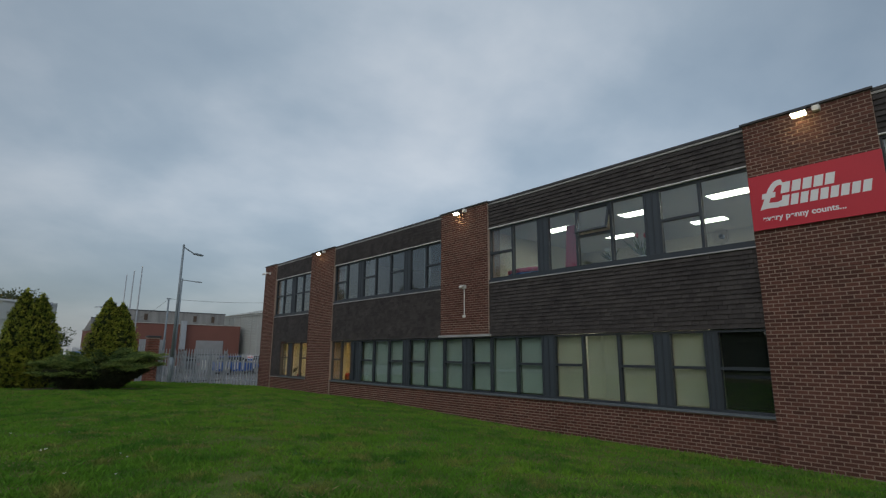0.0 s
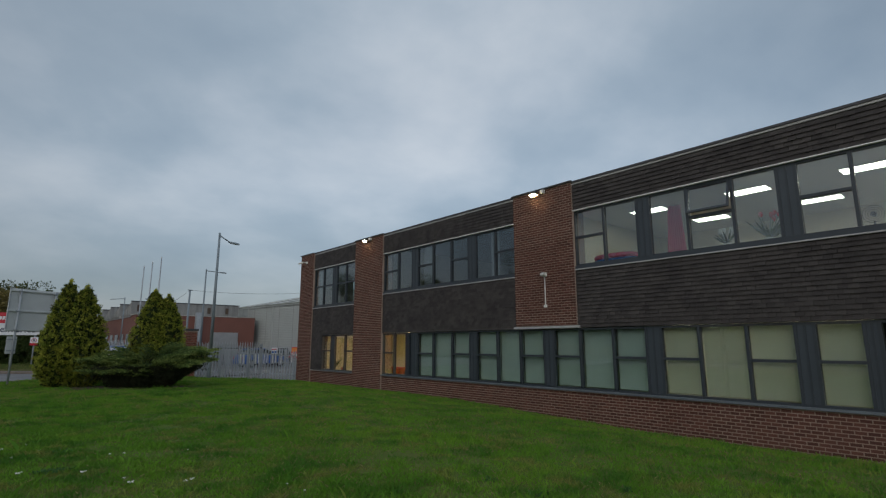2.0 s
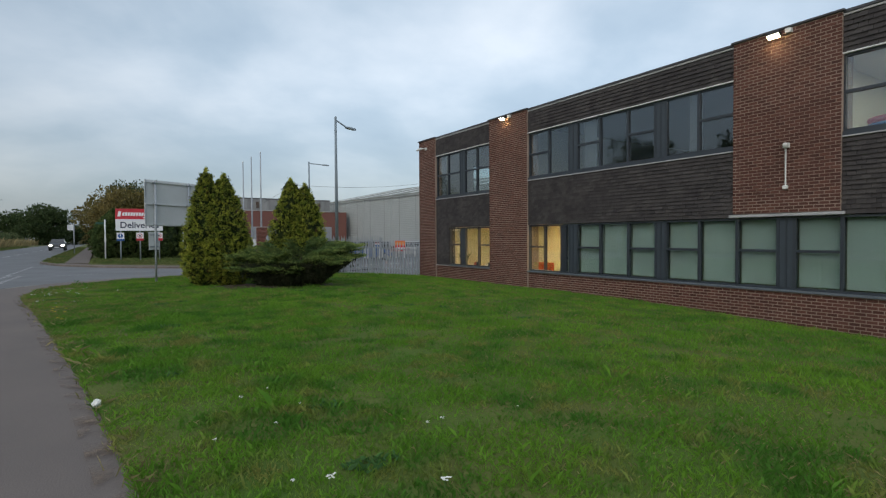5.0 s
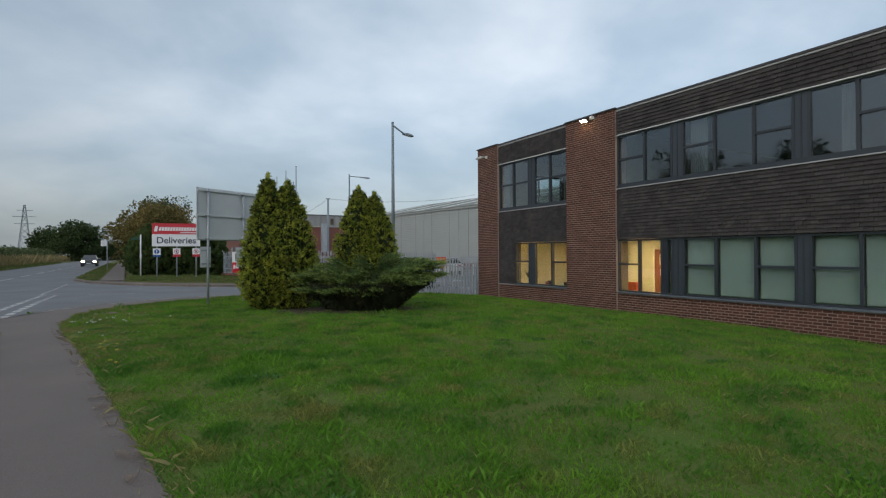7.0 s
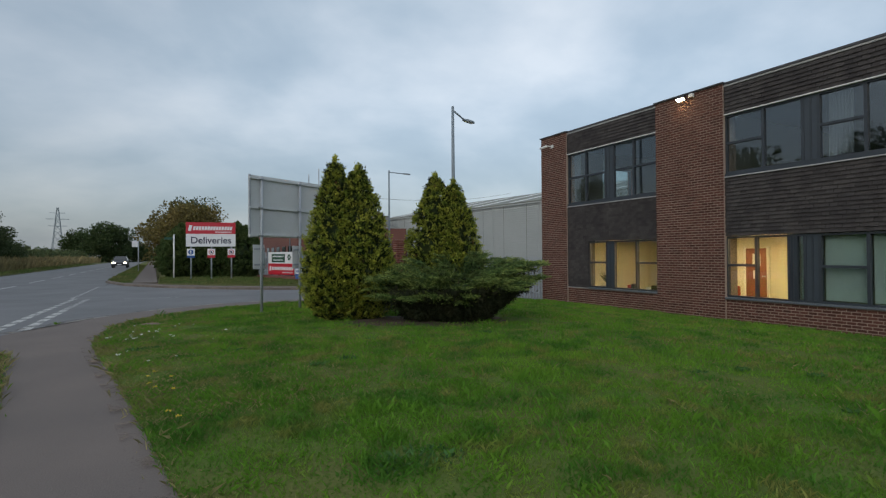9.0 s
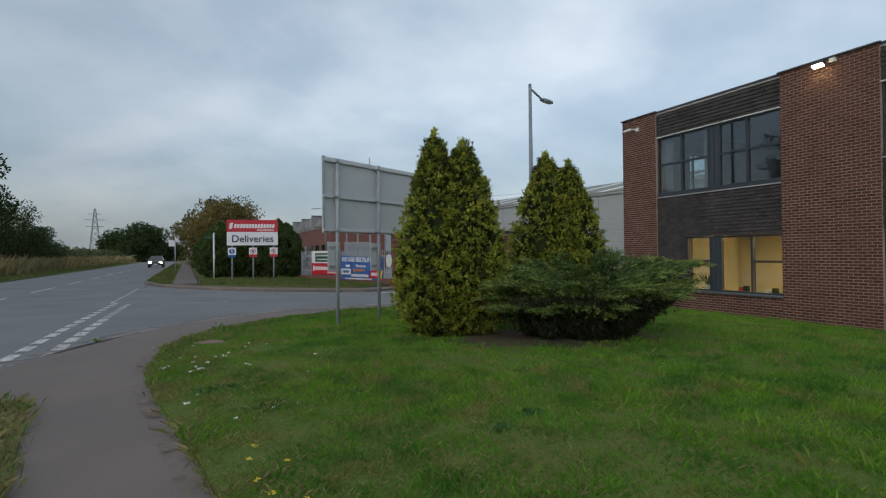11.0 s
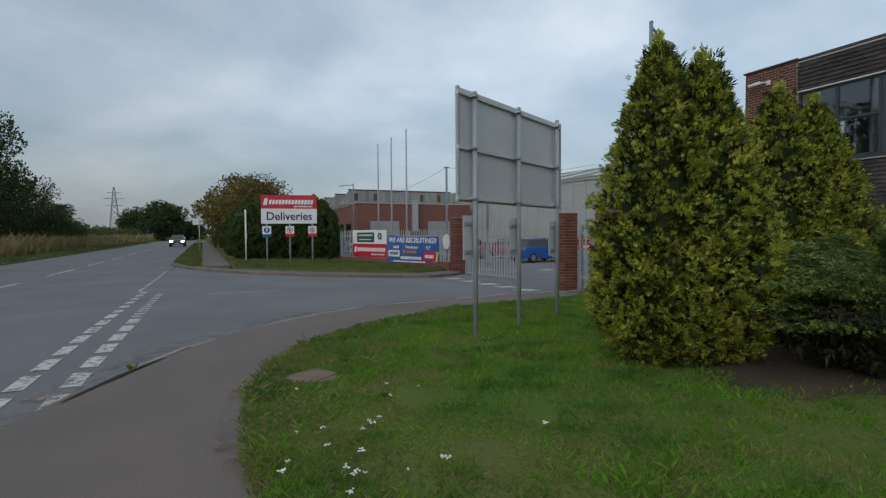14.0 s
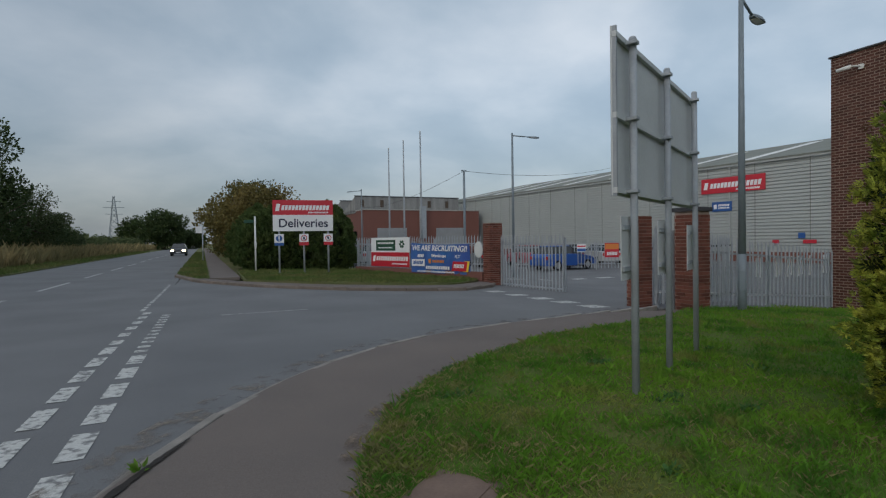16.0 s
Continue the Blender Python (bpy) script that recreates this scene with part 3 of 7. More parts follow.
sheet("side_road", np.c_[xj, along(NEAR_KERB, 0, xj)], np.c_[xj, along(FAR_KERB, 0, xj)], 20, -0.028, M["asphalt"], "grey asphalt junction mouth leading to the gates", "road")
sheet("yard", np.c_[np.linspace(5.9, 40, 20), np.full(20, 28.75)], np.c_[np.linspace(5.9, 40, 20), np.full(20, 110)], 30, -0.03, M["asphalt"], "asphalt works yard behind the fence", "yard")
xf = np.linspace(-4.4, 5.9, 60)
kerb_y = along(FAR_KERB, 0, xf)
back_y = np.interp(xf, [-4.4, -2.2, 3.2, 5.9], [47.0, 47.0, 44.8, 37.6])
sheet("pavement_far", np.c_[xf, kerb_y + 0.12], np.c_[xf, np.minimum(kerb_y + 1.15, back_y)], 5, 0.07, M["path"], "worn footway along the far kerb", "footpath", 0.004)
xg = np.linspace(-1.9, 5.9, 50)
kg = along(FAR_KERB, 0, xg)
bg = np.interp(xg, [-2.2, 3.2, 5.9], [47.0, 44.8, 37.6])
sheet("verge_far", np.c_[xg, np.minimum(kg + 1.12, bg - 0.05)], np.c_[xg, bg], 24, 0.13, M["verge"], "raised green verge round the sign board", "verge", 0.015)
yq = np.linspace(42.6, 180, 60)
dq = -0.014 * np.clip(yq - 40, 0, 400)
sheet("verge_strip", np.c_[np.maximum(-4.3 + dq, along(FAR_KERB[::-1], 1, yq) + 0.2) * (yq < 46) + (-4.3 + dq) * (yq >= 46), yq], np.c_[-3.0 + dq, yq], 6, 0.09, M["verge"], "grass strip between road and footpath", "verge", 0.01)
sheet("pavement_strip", np.c_[-3.05 + dq, yq], np.c_[-1.9 + dq, yq], 4, 0.075, M["path"], "narrow asphalt footpath running along the hedge", "footpath")
sheet("verge_left", np.c_[-15.5 + drift, yr], np.c_[-12.0 + drift, yr], 8, 0.04, M["verge"], "green grass verge on the field side of the road", "verge", 0.02)

# dirt gathered along the kerb and the grass edge
nk_ = NEAR_KERB[6:84]
tng = np.gradient(nk_, axis=0)
nrm_ = np.c_[-tng[:, 1], tng[:, 0]] / np.hypot(*tng.T)[:, None]
sheet("road_grit", nk_, nk_ + nrm_ * 0.42, 4, -0.022, M["grit"], "pale grit gathered along the near kerb", "grit", skirt=0.0)
ek = LAWN_EDGE[22:80]
tng = np.gradient(ek, axis=0)
nrm_ = np.c_[-tng[:, 1], tng[:, 0]] / np.hypot(*tng.T)[:, None]
sheet("path_dirt", ek, ek + nrm_ * 0.16, 4, 0.024, M["path_dirt"], "brown dirt along the grass edge of the path", "dirt", skirt=0.0)

# kerbs, stone by stone
def kerb_line(name, curve, label, top, step=0.9, wide=0.13, material="kerb"):
    ob = thing(name, curve[0][0], curve[0][1], float(land(*curve[0])), label, "kerb", kind="structure")
    a = np.array(curve)
    t = np.r_[0, np.cumsum(np.hypot(*np.diff(a, axis=0).T))]
    for s in np.arange(0, t[-1] - step, step):
        p, q = [np.array([np.interp(u, t, a[:, 0]), np.interp(u, t, a[:, 1])]) for u in (s + 0.006, s + step - 0.006)]
        c, d = (p + q) / 2, q - p
        z = float(land(*c)) + top
        m = pose(c[0], c[1], z + random.uniform(-0.006, 0.006), 0, random.uniform(-1, 1), math.degrees(math.atan2(d[1], d[0])))
        part("kerbstone", boxm(-np.hypot(*d) / 2, np.hypot(*d) / 2, -wide / 2, wide / 2, -0.16, 0, m=m), M[material], ob, bevel=0.012)
    return ob


kerb_line("kerb_far", FAR_KERB, "weathered concrete kerb round the far corner", 0.065)
kerb_line("kerb_near", NEAR_KERB[14:], "low pale worn kerb edge round the near corner", 0.010, wide=0.08, material="kerb_pale")
kerb_line("kerb_strip", [(-4.35, 46.0), (-4.5, 60), (-4.9, 90)], "concrete kerb along the grass strip", 0.085)

# road paint
marks = thing("road_marking", -4.0, 28, float(land(-4, 28)), "worn white give-way dashes across the junction mouth", "road marking", kind="structure")


def dash(x0, x1, y0, y1, name="dash"):
    n = max(2, int((y1 - y0) / 1.5) + 1)
    y = np.linspace(y0, y1, n)
    V = np.r_[np.c_[np.full(n, x0), y, land(x0, y) - 0.024], np.c_[np.full(n, x1), y, land(x1, y) - 0.024]]
    i = np.arange(n - 1)
    raw(name, V, np.stack([i, i + n, i + n + 1, i + 1], 1), M["paint"], marks)


for i in range(-2, 11):
    y = 24.36 + 0.735 * i
    if i < 5:
        dash(-3.875, -3.715, y, y + 0.52)
    else:
        dash(-3.885, -3.735, y, y + 0.15), dash(-3.885, -3.735, y + 0.34, y + 0.50)
for i in range(-4, 11):
    y = 25.16 + 0.735 * i
    dash(-4.28, -4.13, y, y + (0.52 if i < 5 else 0.36))
dash(-2.83, -1.16, 31.50, 31.545, "worn_line")
for i in range(14):
    dash(-4.385, -4.30, 33.2 + 0.6 * i, 33.2 + 0.6 * i + (0.26 if i % 3 else 0.4))
for i in range(12):
    dash(-8.1 - 0.05 * max(0, i - 1), -7.99 - 0.05 * max(0, i - 1), 33.9 + 6.95 * i, 37.9 + 6.95 * i, "centre_dash")
for y in (29.2, 30.2, 31.2, 32.3, 33.5):
    dash(4.35, 4.9, y, y + 0.5, "gate_dash")
for i in range(8):
    dash(9.0 + 1.7 * i, 9.9 + 1.7 * i, 40.0, 40.5, "yard_dash")

# ---------------------------------------------------------------- the brick offices
FX = 11.64            # face of the brick pillars
BX = 11.71            # face of the bays
OFF_Y0, OFF_Y1 = -5.6, 28.57
offices = thing("office_building", 16, 12, -0.7, "two-storey brown brick office block with dark tile-hung bays", "building")


def bricks(name, parent, x, y0, y1, z0, z1, seed, singles=False, material="brick", axis="y"):
    """Stretcher-bond brick skin standing proud of recessed mortar."""
    rnd = np.random.RandomState(seed)
    L, Hh, G = 0.192, 0.072, 0.014
    V, F, obs = [], [], 0
    rows = int(round((z1 - z0) / Hh))
    proto = {}
    for r in range(rows):
        za = z0 + r * Hh + G / 2
        zc = min(za + Hh - G, z1)
        s = y0 - (L / 2 if r % 2 else 0)
        while s < y1 - 0.01:
            a, c = max(s + G / 2, y0), min(s + L - G / 2, y1)
            s += L
            if c - a < 0.03:
                continue
            d = 0.006 + rnd.uniform(-0.003, 0.003)
            if singles and obs < 300 and abs((c - a) - (L - G)) < 0.002 and z0 + 0.3 < za:
                if "m" not in proto:
                    bm = boxm(-0.03, 0.0, -(L - G) / 2, (L - G) / 2, -(Hh - G) / 2, (Hh - G) / 2)
                    bmesh.ops.bevel(bm, geom=[e for e in bm.edges if all(v.co.x > -0.001 for v in e.verts)], offset=0.004, segments=1, affect="EDGES")
                    for v in bm.verts:
                        v.co.x = -v.co.x
                    bmesh.ops.reverse_faces(bm, faces=bm.faces)
                    me = bpy.data.meshes.new("brick")
                    bm.to_mesh(me)
                    bm.free()
                    me.materials.append(M["brick_one"])
                    proto["m"] = me
                ob = link_mesh("brick", proto["m"], parent)
                ob.location = Vector((x - d, (a + c) / 2, (za + zc) / 2)) - BASE[parent]
                obs += 1
                continue
            b = len(V)
            e_ = 0.004
            V += [(x - d, a + e_, za + e_), (x - d, c - e_, za + e_), (x - d, c - e_, zc - e_), (x - d, a + e_, zc - e_),
                  (x + 0.012, a, za), (x + 0.012, c, za), (x + 0.012, c, zc), (x + 0.012, a, zc)]
            F += [(b, b + 3, b + 2, b + 1)] + [(b + i, b + (i + 1) % 4, b + 4 + (i + 1) % 4, b + 4 + i) for i in range(4)]
    V = np.array(V)
    if axis == "x":
        V = np.stack([V[:, 1], -V[:, 0] * -1, V[:, 2]], 1)
    ob = raw(name, V, np.array(F), M[material], parent)
    tagged(ob, kind="stuff")
    return ob


def pillar(y0, y1, z0, z1, seed, singles=False):
    p = part("brick_pillar", boxm(FX + 0.004, 12.2, y0, y1, z0, z1), M["mortar"], offices, "brown brick pier between the bays")
    bricks("brickwork", p, FX, y0, y1, z0, z1, seed, singles)
    part("coping", boxm(FX - 0.05, 12.3, y0 - 0.04, y1 + 0.04, z1, z1 + 0.045), M["coping"], p, bevel=0.008)
    return p


P1 = pillar(2.06, 4.16, -1.1, 5.82, 1)
P2 = pillar(11.50, 13.68, 1.77, 5.82, 2, True)
P3 = pillar(20.95, 23.12, -1.1, 5.82, 3)
P4 = pillar(27.13, 28.57, -1.1, 5.82, 4)


def band(y0, y1, seed):
    p = part("brick_plinth", boxm(BX + 0.004, 12.1, y0, y1, -1.1, -0.002), M["mortar"], offices, "brown brick plinth below the windows")
    bricks("brickwork", p, BX, y0, y1, -1.1, -0.01, seed)


band(OFF_Y0, 2.06, 11), band(4.16, 20.95, 12), band(23.12, 27.13, 13)
part("lintel", boxm(FX - 0.03, 11.75, 11.42, 13.76, 1.69, 1.755), M["drip"], offices, "pale flashing under the raised brick pier", bevel=0.006)


def tiles(y0, y1, z0, z1, seed, singles=0):
    """Tile hanging: overlapping courses, each tile tilted out at its foot."""
    p = part("tile_cladding", boxm(BX + 0.012, 12.0, y0, y1, z0, z1), M["coping"], offices, "dark weathered hung tiles")
    rnd = np.random.RandomState(seed)
    W, G = 0.165, 0.098
    V, F, made = [], [], 0
    rows = int((z1 - z0) / G)
    g = (z1 - z0) / rows
    proto = None
    for r in range(rows):
        s = y0 - (W / 2 if r % 2 else 0)
        while s < y1 - 0.01:
            a, c = max(s + 0.002, y0), min(s + W - 0.002, y1)
            s += W
            if c - a < 0.02:
                continue
            za, zc = z0 + r * g - rnd.uniform(0, 0.006), min(z0 + (r + 1) * g + 0.015, z1)
            o = 0.034 + rnd.uniform(-0.005, 0.006)
            if made < singles and abs(c - a - W + 0.004) < 0.001 and zc < z1 - 0.005:
                if proto is None:
                    bm = boxm(-0.006, 0.006, -W / 2 + 0.002, W / 2 - 0.002, 0, g + 0.015)
                    proto = bpy.data.meshes.new("tile")
                    bm.to_mesh(proto)
                    bm.free()
                    proto.materials.append(M["tile_one"])
                ob = link_mesh("tile", proto, p)
                ob.location = Vector((BX - o + 0.004, (a + c) / 2, za)) - BASE[p]
                ob.rotation_euler = (rnd.uniform(-0.01, 0.01), 0.18 + rnd.uniform(-0.03, 0.03), 0)
                made += 1
                continue
            b = len(V)
            dz = rnd.uniform(-0.003, 0.003)
            V += [(BX - o, a, za), (BX - o, c, za + dz), (BX - 0.002, c, zc), (BX - 0.002, a, zc),
                  (BX - o + 0.014, a, za), (BX - o + 0.014, c, za + dz), (BX + 0.012, c, zc), (BX + 0.012, a, zc)]
            F += [(b, b + 3, b + 2, b + 1), (b, b + 1, b + 5, b + 4), (b, b + 4, b + 7, b + 3), (b + 1, b + 2, b + 6, b + 5)]
    ob = raw("hung_tiling", V, F, M["tile"], p)
    tagged(ob, kind="stuff")
    return p


BAYS = [(OFF_Y0, 2.06), (4.16, 11.50), (13.68, 20.95), (23.12, 27.13)]
for i, (a, b) in enumerate(BAYS):
    lo_a, lo_b = a, b
    zu = 2.99 if i == 3 else 3.27
    tiles(lo_a, lo_b, 1.70, zu, 20 + i, 150 if i == 1 else 0)
    tiles(a, b, 4.99, 5.735, 30 + i)
    part("flashing", boxm(BX - 0.05, BX + 0.05, a, b, zu, zu + 0.03), M["drip"], offices, "pale lead strip under the upper windows", bevel=0.005)
    part("trim", boxm(BX - 0.04, BX + 0.06, a, b, 4.965, 4.99), M["white"], offices, "thin white strip over the windows")
    part("upper_sill", boxm(BX - 0.02, BX + 0.06, a, b, zu + 0.034, zu + 0.115), M["frame"], offices, "slate-grey sill member of the upper windows")
    part("fascia", boxm(BX - 0.03, 12.1, a, b, 5.738, 5.785), M["drip"], offices, "pale strip below the roof edge", bevel=0.004)
    part("roof_edge", boxm(BX - 0.05, 12.2, a, b, 5.789, 5.85), M["coping"], offices, bevel=0.006)
tiles(26.06, 27.13, 0.03, 1.70, 40)
part("flashing", boxm(BX - 0.05, BX + 0.05, 26.06, 27.13, 0.0, 0.026), M["drip"], offices)

# closing walls, floors and roof
part("roof", boxm(12.0, 24.0, OFF_Y0, OFF_Y1, 5.45, 5.6), M["felt"], offices, "flat felt roof")
part("floor_slab", boxm(12.0, 24.0, OFF_Y0 + 0.25, OFF_Y1 - 0.3, 2.35, 2.62), M["carpet"], offices)
part("ground_floor", boxm(12.0, 24.0, OFF_Y0 + 0.25, OFF_Y1 - 0.3, -1.1, -0.62), M["carpet"], offices)
part("rear_wall", boxm(24.0, 24.3, OFF_Y0, OFF_Y1, -1.1, 5.7), M["far_brick"], offices)
EX0, EX1, EZ0, EZ1 = 14.62, 16.5, 3.5, 4.9     # opening of the window in the end wall


def pierced(x0, x1, y0, y1, z0, z1):
    bm = bmesh.new()
    for q in ((x0, EX0, z0, z1), (EX1, x1, z0, z1), (EX0, EX1, z0, EZ0), (EX0, EX1, EZ1, z1)):
        box(bm, q[0], q[1], y0, y1, q[2], q[3])
    return bm


part("end_wall", pierced(12.2, 24.0, OFF_Y1 - 0.26, OFF_Y1 - 0.01, -1.1, 5.7), M["far_brick"], offices)
ew = part("window_end", pierced(EX0 - 0.001, EX1 + 0.001, OFF_Y1 - 0.2, OFF_Y1 - 0.19, EZ0 - 0.001, EZ1 + 0.001), M["frame"], offices, "window in the end wall of the unlit room")
for x0, x1, z0, z1 in ((EX0, EX0 + 0.05, EZ0, EZ1), (EX1 - 0.05, EX1, EZ0, EZ1), (EX0 + 0.05, EX1 - 0.05, EZ0, EZ0 + 0.05), (EX0 + 0.05, EX1 - 0.05, EZ1 - 0.05, EZ1), (15.0, 15.06, EZ0 + 0.05, EZ1 - 0.05), (EX0 + 0.05, 15.0, 4.2, 4.26)):
    part("frame_bar", boxm(x0, x1, OFF_Y1 - 0.2, OFF_Y1 - 0.12, z0, z1), M["frame"], ew)
pane = part("pane", boxm(EX0 + 0.05, EX1 - 0.05, OFF_Y1 - 0.165, OFF_Y1 - 0.158, EZ0 + 0.05, EZ1 - 0.05), M["glass"], ew)
pane.visible_shadow = False
part("end_wall", boxm(12.0, 24.0, OFF_Y0, OFF_Y0 + 0.25, -1.1, 5.7), M["far_brick"], offices)
# rooms: partitions, linings, ceilings
part("partition", boxm(12.05, 23.9, 11.9, 12.05, -0.62, 5.45), M["plaster"], offices)
part("partition", boxm(12.05, 23.9, 21.9, 22.05, 2.62, 5.45), M["plaster"], offices)
part("partition", boxm(11.86, 17.3, 19.24, 19.34, -0.62, 2.35), M["plaster"], offices)
part("partition", boxm(17.3, 17.45, 19.24, 28.3, -0.62, 2.35), M["plaster"], offices, "cream inner wall")
part("partition", boxm(17.6, 17.75, OFF_Y0 + 0.3, 11.9, 2.62, 5.45), M["plaster"], offices, "cream inner wall")
part("partition", boxm(15.5, 15.6, OFF_Y0 + 0.3, 19.24, -0.62, 2.35), M["plaster"], offices)
part("partition", boxm(12.05, 15.5, 9.30, 9.40, -0.62, 2.35), M["plaster"], offices)
part("partition", boxm(12.05, 15.5, 5.10, 5.20, -0.62, 2.35), M["plaster"], offices)
part("partition", boxm(12.05, 17.6, 1.9, 2.0, 2.62, 5.45), M["plaster"], offices)
part("lining", boxm(12.25, 17.3, 28.2, 28.26, -0.62, 2.35), M["plaster"], offices)
part("lining", pierced(12.25, 23.9, 28.2, 28.26, 2.62, 5.45), M["plaster"], offices)
part("room_ceiling", boxm(12.02, 17.6, 2.0, 11.9, 5.06, 5.09), M["ceiling"], offices)
part("room_ceiling", boxm(12.02, 17.3, 19.34, 28.3, 1.86, 1.9), M["ceiling"], offices)


def window(name, y0, y1, z0, z1, bays, transom, label):
    """A strip of aluminium windows. bays: (near y, far y, kind): s split by a transom, f one pane, o split with the top sash open, p blank panel."""
    w = tagged(part(name, boxm(11.74, 11.84, y0, y1, z0 - 0.002, z0 + 0.05), M["frame"], offices, label))
    bm = bmesh.new()
    box(bm, 11.74, 11.84, y0, y1, z1 - 0.05, z1)
    part("head", bm, M["frame"], w)
    edges = sorted({y0, y1, *[b[0] for b in bays], *[b[1] for b in bays]})
    for a, b, k in bays:
        for s, u in ((a, a + 0.032), (b - 0.032, b)):
            part("mullion", boxm(11.735, 11.845, s, u, z0 + 0.05, z1 - 0.05), M["frame"], w)
        if k == "p":
            part("infill_panel", boxm(11.75, 11.83, a + 0.033, b - 0.033, z0 + 0.05, z1 - 0.05), M["panel"], w)
            part("cover_strip", boxm(11.735, 11.748, (a + b) / 2 - 0.02, (a + b) / 2 + 0.02, z0 + 0.05, z1 - 0.05), M["frame"], w)
            continue
        zs = [z0 + 0.05, transom, z1 - 0.05] if k in "so" else [z0 + 0.05, z1 - 0.05]
        if k in "so":
            part("transom", boxm(11.737, 11.843, a + 0.032, b - 0.032, transom - 0.03, transom + 0.03), M["frame"], w)
        for i in range(len(zs) - 1):
            tilt = k == "o" and i == 1
            lo, hi = zs[i] + (0.03 if i else 0), zs[i + 1] - (0.03 if i == 0 and len(zs) == 3 else 0)
            m = pose(11.79, (a + b) / 2, hi, 0, 17 if tilt else 0, 0)
            hw, hh = (b - a) / 2 - 0.032, hi - lo
            if tilt:
                sash = bmesh.new()
                for q in ((-hw, -hw + 0.05, -hh, 0), (hw - 0.05, hw, -hh, 0), (-hw + 0.05, hw - 0.05, -hh, -hh + 0.05), (-hw + 0.05, hw - 0.05, -0.05, 0)):
                    box(sash, -0.03, 0.02, *q, m=m)
                part("opening_sash", sash, M["frame"], w, "top-hung sash standing open")
            pane = part("pane", boxm(-0.004, 0.004, -hw, hw, -hh, 0, m=m), M["glass"], w)
            pane.visible_shadow = False
    return w


def fill(ys_, kinds):
    return [(min(ys_[i], ys_[i + 1]), max(ys_[i], ys_[i + 1]), k) for i, k in enumerate(kinds) if k != "."]


window("window_upper", 4.16, 11.50, 3.385, 4.965, fill([11.50, 10.58, 9.62, 9.30, 8.35, 7.34, 6.44, 6.10, 5.18, 4.16], "sfpfofpsf"), 4.2, "slate-grey office windows, one top sash open")
window("window_upper", 13.68, 20.95, 3.385, 4.965, fill([20.95, 19.96, 19.03, 18.69, 17.77, 16.76, 15.86, 15.53, 14.61, 13.68], "sfpsfspfs"), 4.2, "slate-grey office windows reflecting the sky")
window("window_upper", 23.12, 27.13, 3.105, 4.965, fill([27.13, 26.21, 25.27, 24.93, 24.08, 23.12], "sspss"), 4.07, "slate-grey office windows of an unlit room")
window("window_upper", OFF_Y0, 2.06, 3.385, 4.965, fill([2.06, 1.1, 0.1, -0.15, -1.1, -2.1, -3.1, -3.35, -4.3, OFF_Y0], "sfpsfspfs"), 4.2, "slate-grey office windows")
LOW = [20.95, 20.17, 19.38, 19.22, 19.02, 18.70, 17.76, 16.74, 15.83, 15.53, 14.58, 13.63, 12.72, 12.39, 11.50, 10.50, 9.59, 9.22, 8.33, 7.34, 6.44, 6.12, 5.34, 5.12, 4.16]
window("window_lower", 4.16, 20.95, 0.05, 1.68, fill(LOW, "sfpfpsfspsfspsfspsfspsps"), 0.91, "long strip of slate-grey ground-floor windows")
window("window_lower", 23.12, 26.06, 0.05, 1.68, fill([26.06, 25.25, 24.93, 23.99, 23.12], "spfs"), 0.94, "slate-grey windows of a lit room")
window("window_lower", OFF_Y0, 2.06, 0.05, 1.68, fill([2.06, 1.1, 0.1, -0.15, -1.1, -2.1, -3.1, -3.35, -4.3, OFF_Y0], "sfpsfspfs"), 0.87, "slate-grey ground-floor windows")
for a, b in ((4.16, 20.95), (23.12, 26.06), (OFF_Y0, 2.06)):
    part("window_sill", boxm(BX - 0.07, 11.8, a, b, 0.0, 0.047), M["sill"], offices, "grey projecting sill", bevel=0.006)


def blind(y0, y1, z0, z1, material, label, gap=None):
    """Vertical louvre blind: separate hanging strips, each a little turned."""
    ob = thing("vertical_blind", 11.93, (y0 + y1) / 2, z0, label, "blind", "blinds of the ground-floor windows")
    n = max(2, int((y1 - y0) / 0.089))
    w = (y1 - y0) / n
    for i in range(n):
        y = y0 + (i + 0.5) * w
        turn = random.uniform(4, 13) if gap is None or i != gap else 60
        m = pose(11.93, y, 0, 0, 0, turn)
        part("slat", boxm(-0.0015, 0.0015, -w * 0.54, w * 0.54, z0 + 0.02, z1, m=m), M[material], ob)
    part("head_rail", boxm(11.905, 11.955, y0, y1, z1, z1 + 0.03), M["white"], ob)


for a, b, k in fill(LOW, "...b.bbb.bbb.bbb.CCC.C.."):
    if k == "b":
        blind(a + 0.03, b - 0.03, 0.10, 1.64, "blind_green", "closed pale green vertical blind behind the glass")
    else:
        blind(a + 0.03, b - 0.03, 0.10, 1.64, "blind_cream", "closed cream vertical blind behind the glass", 5 if (a, b) == (7.34, 8.33) else None)
blind(4.2, 5.09, 0.10, 1.64, "blind_dark", "dark drawn blind behind the glass")


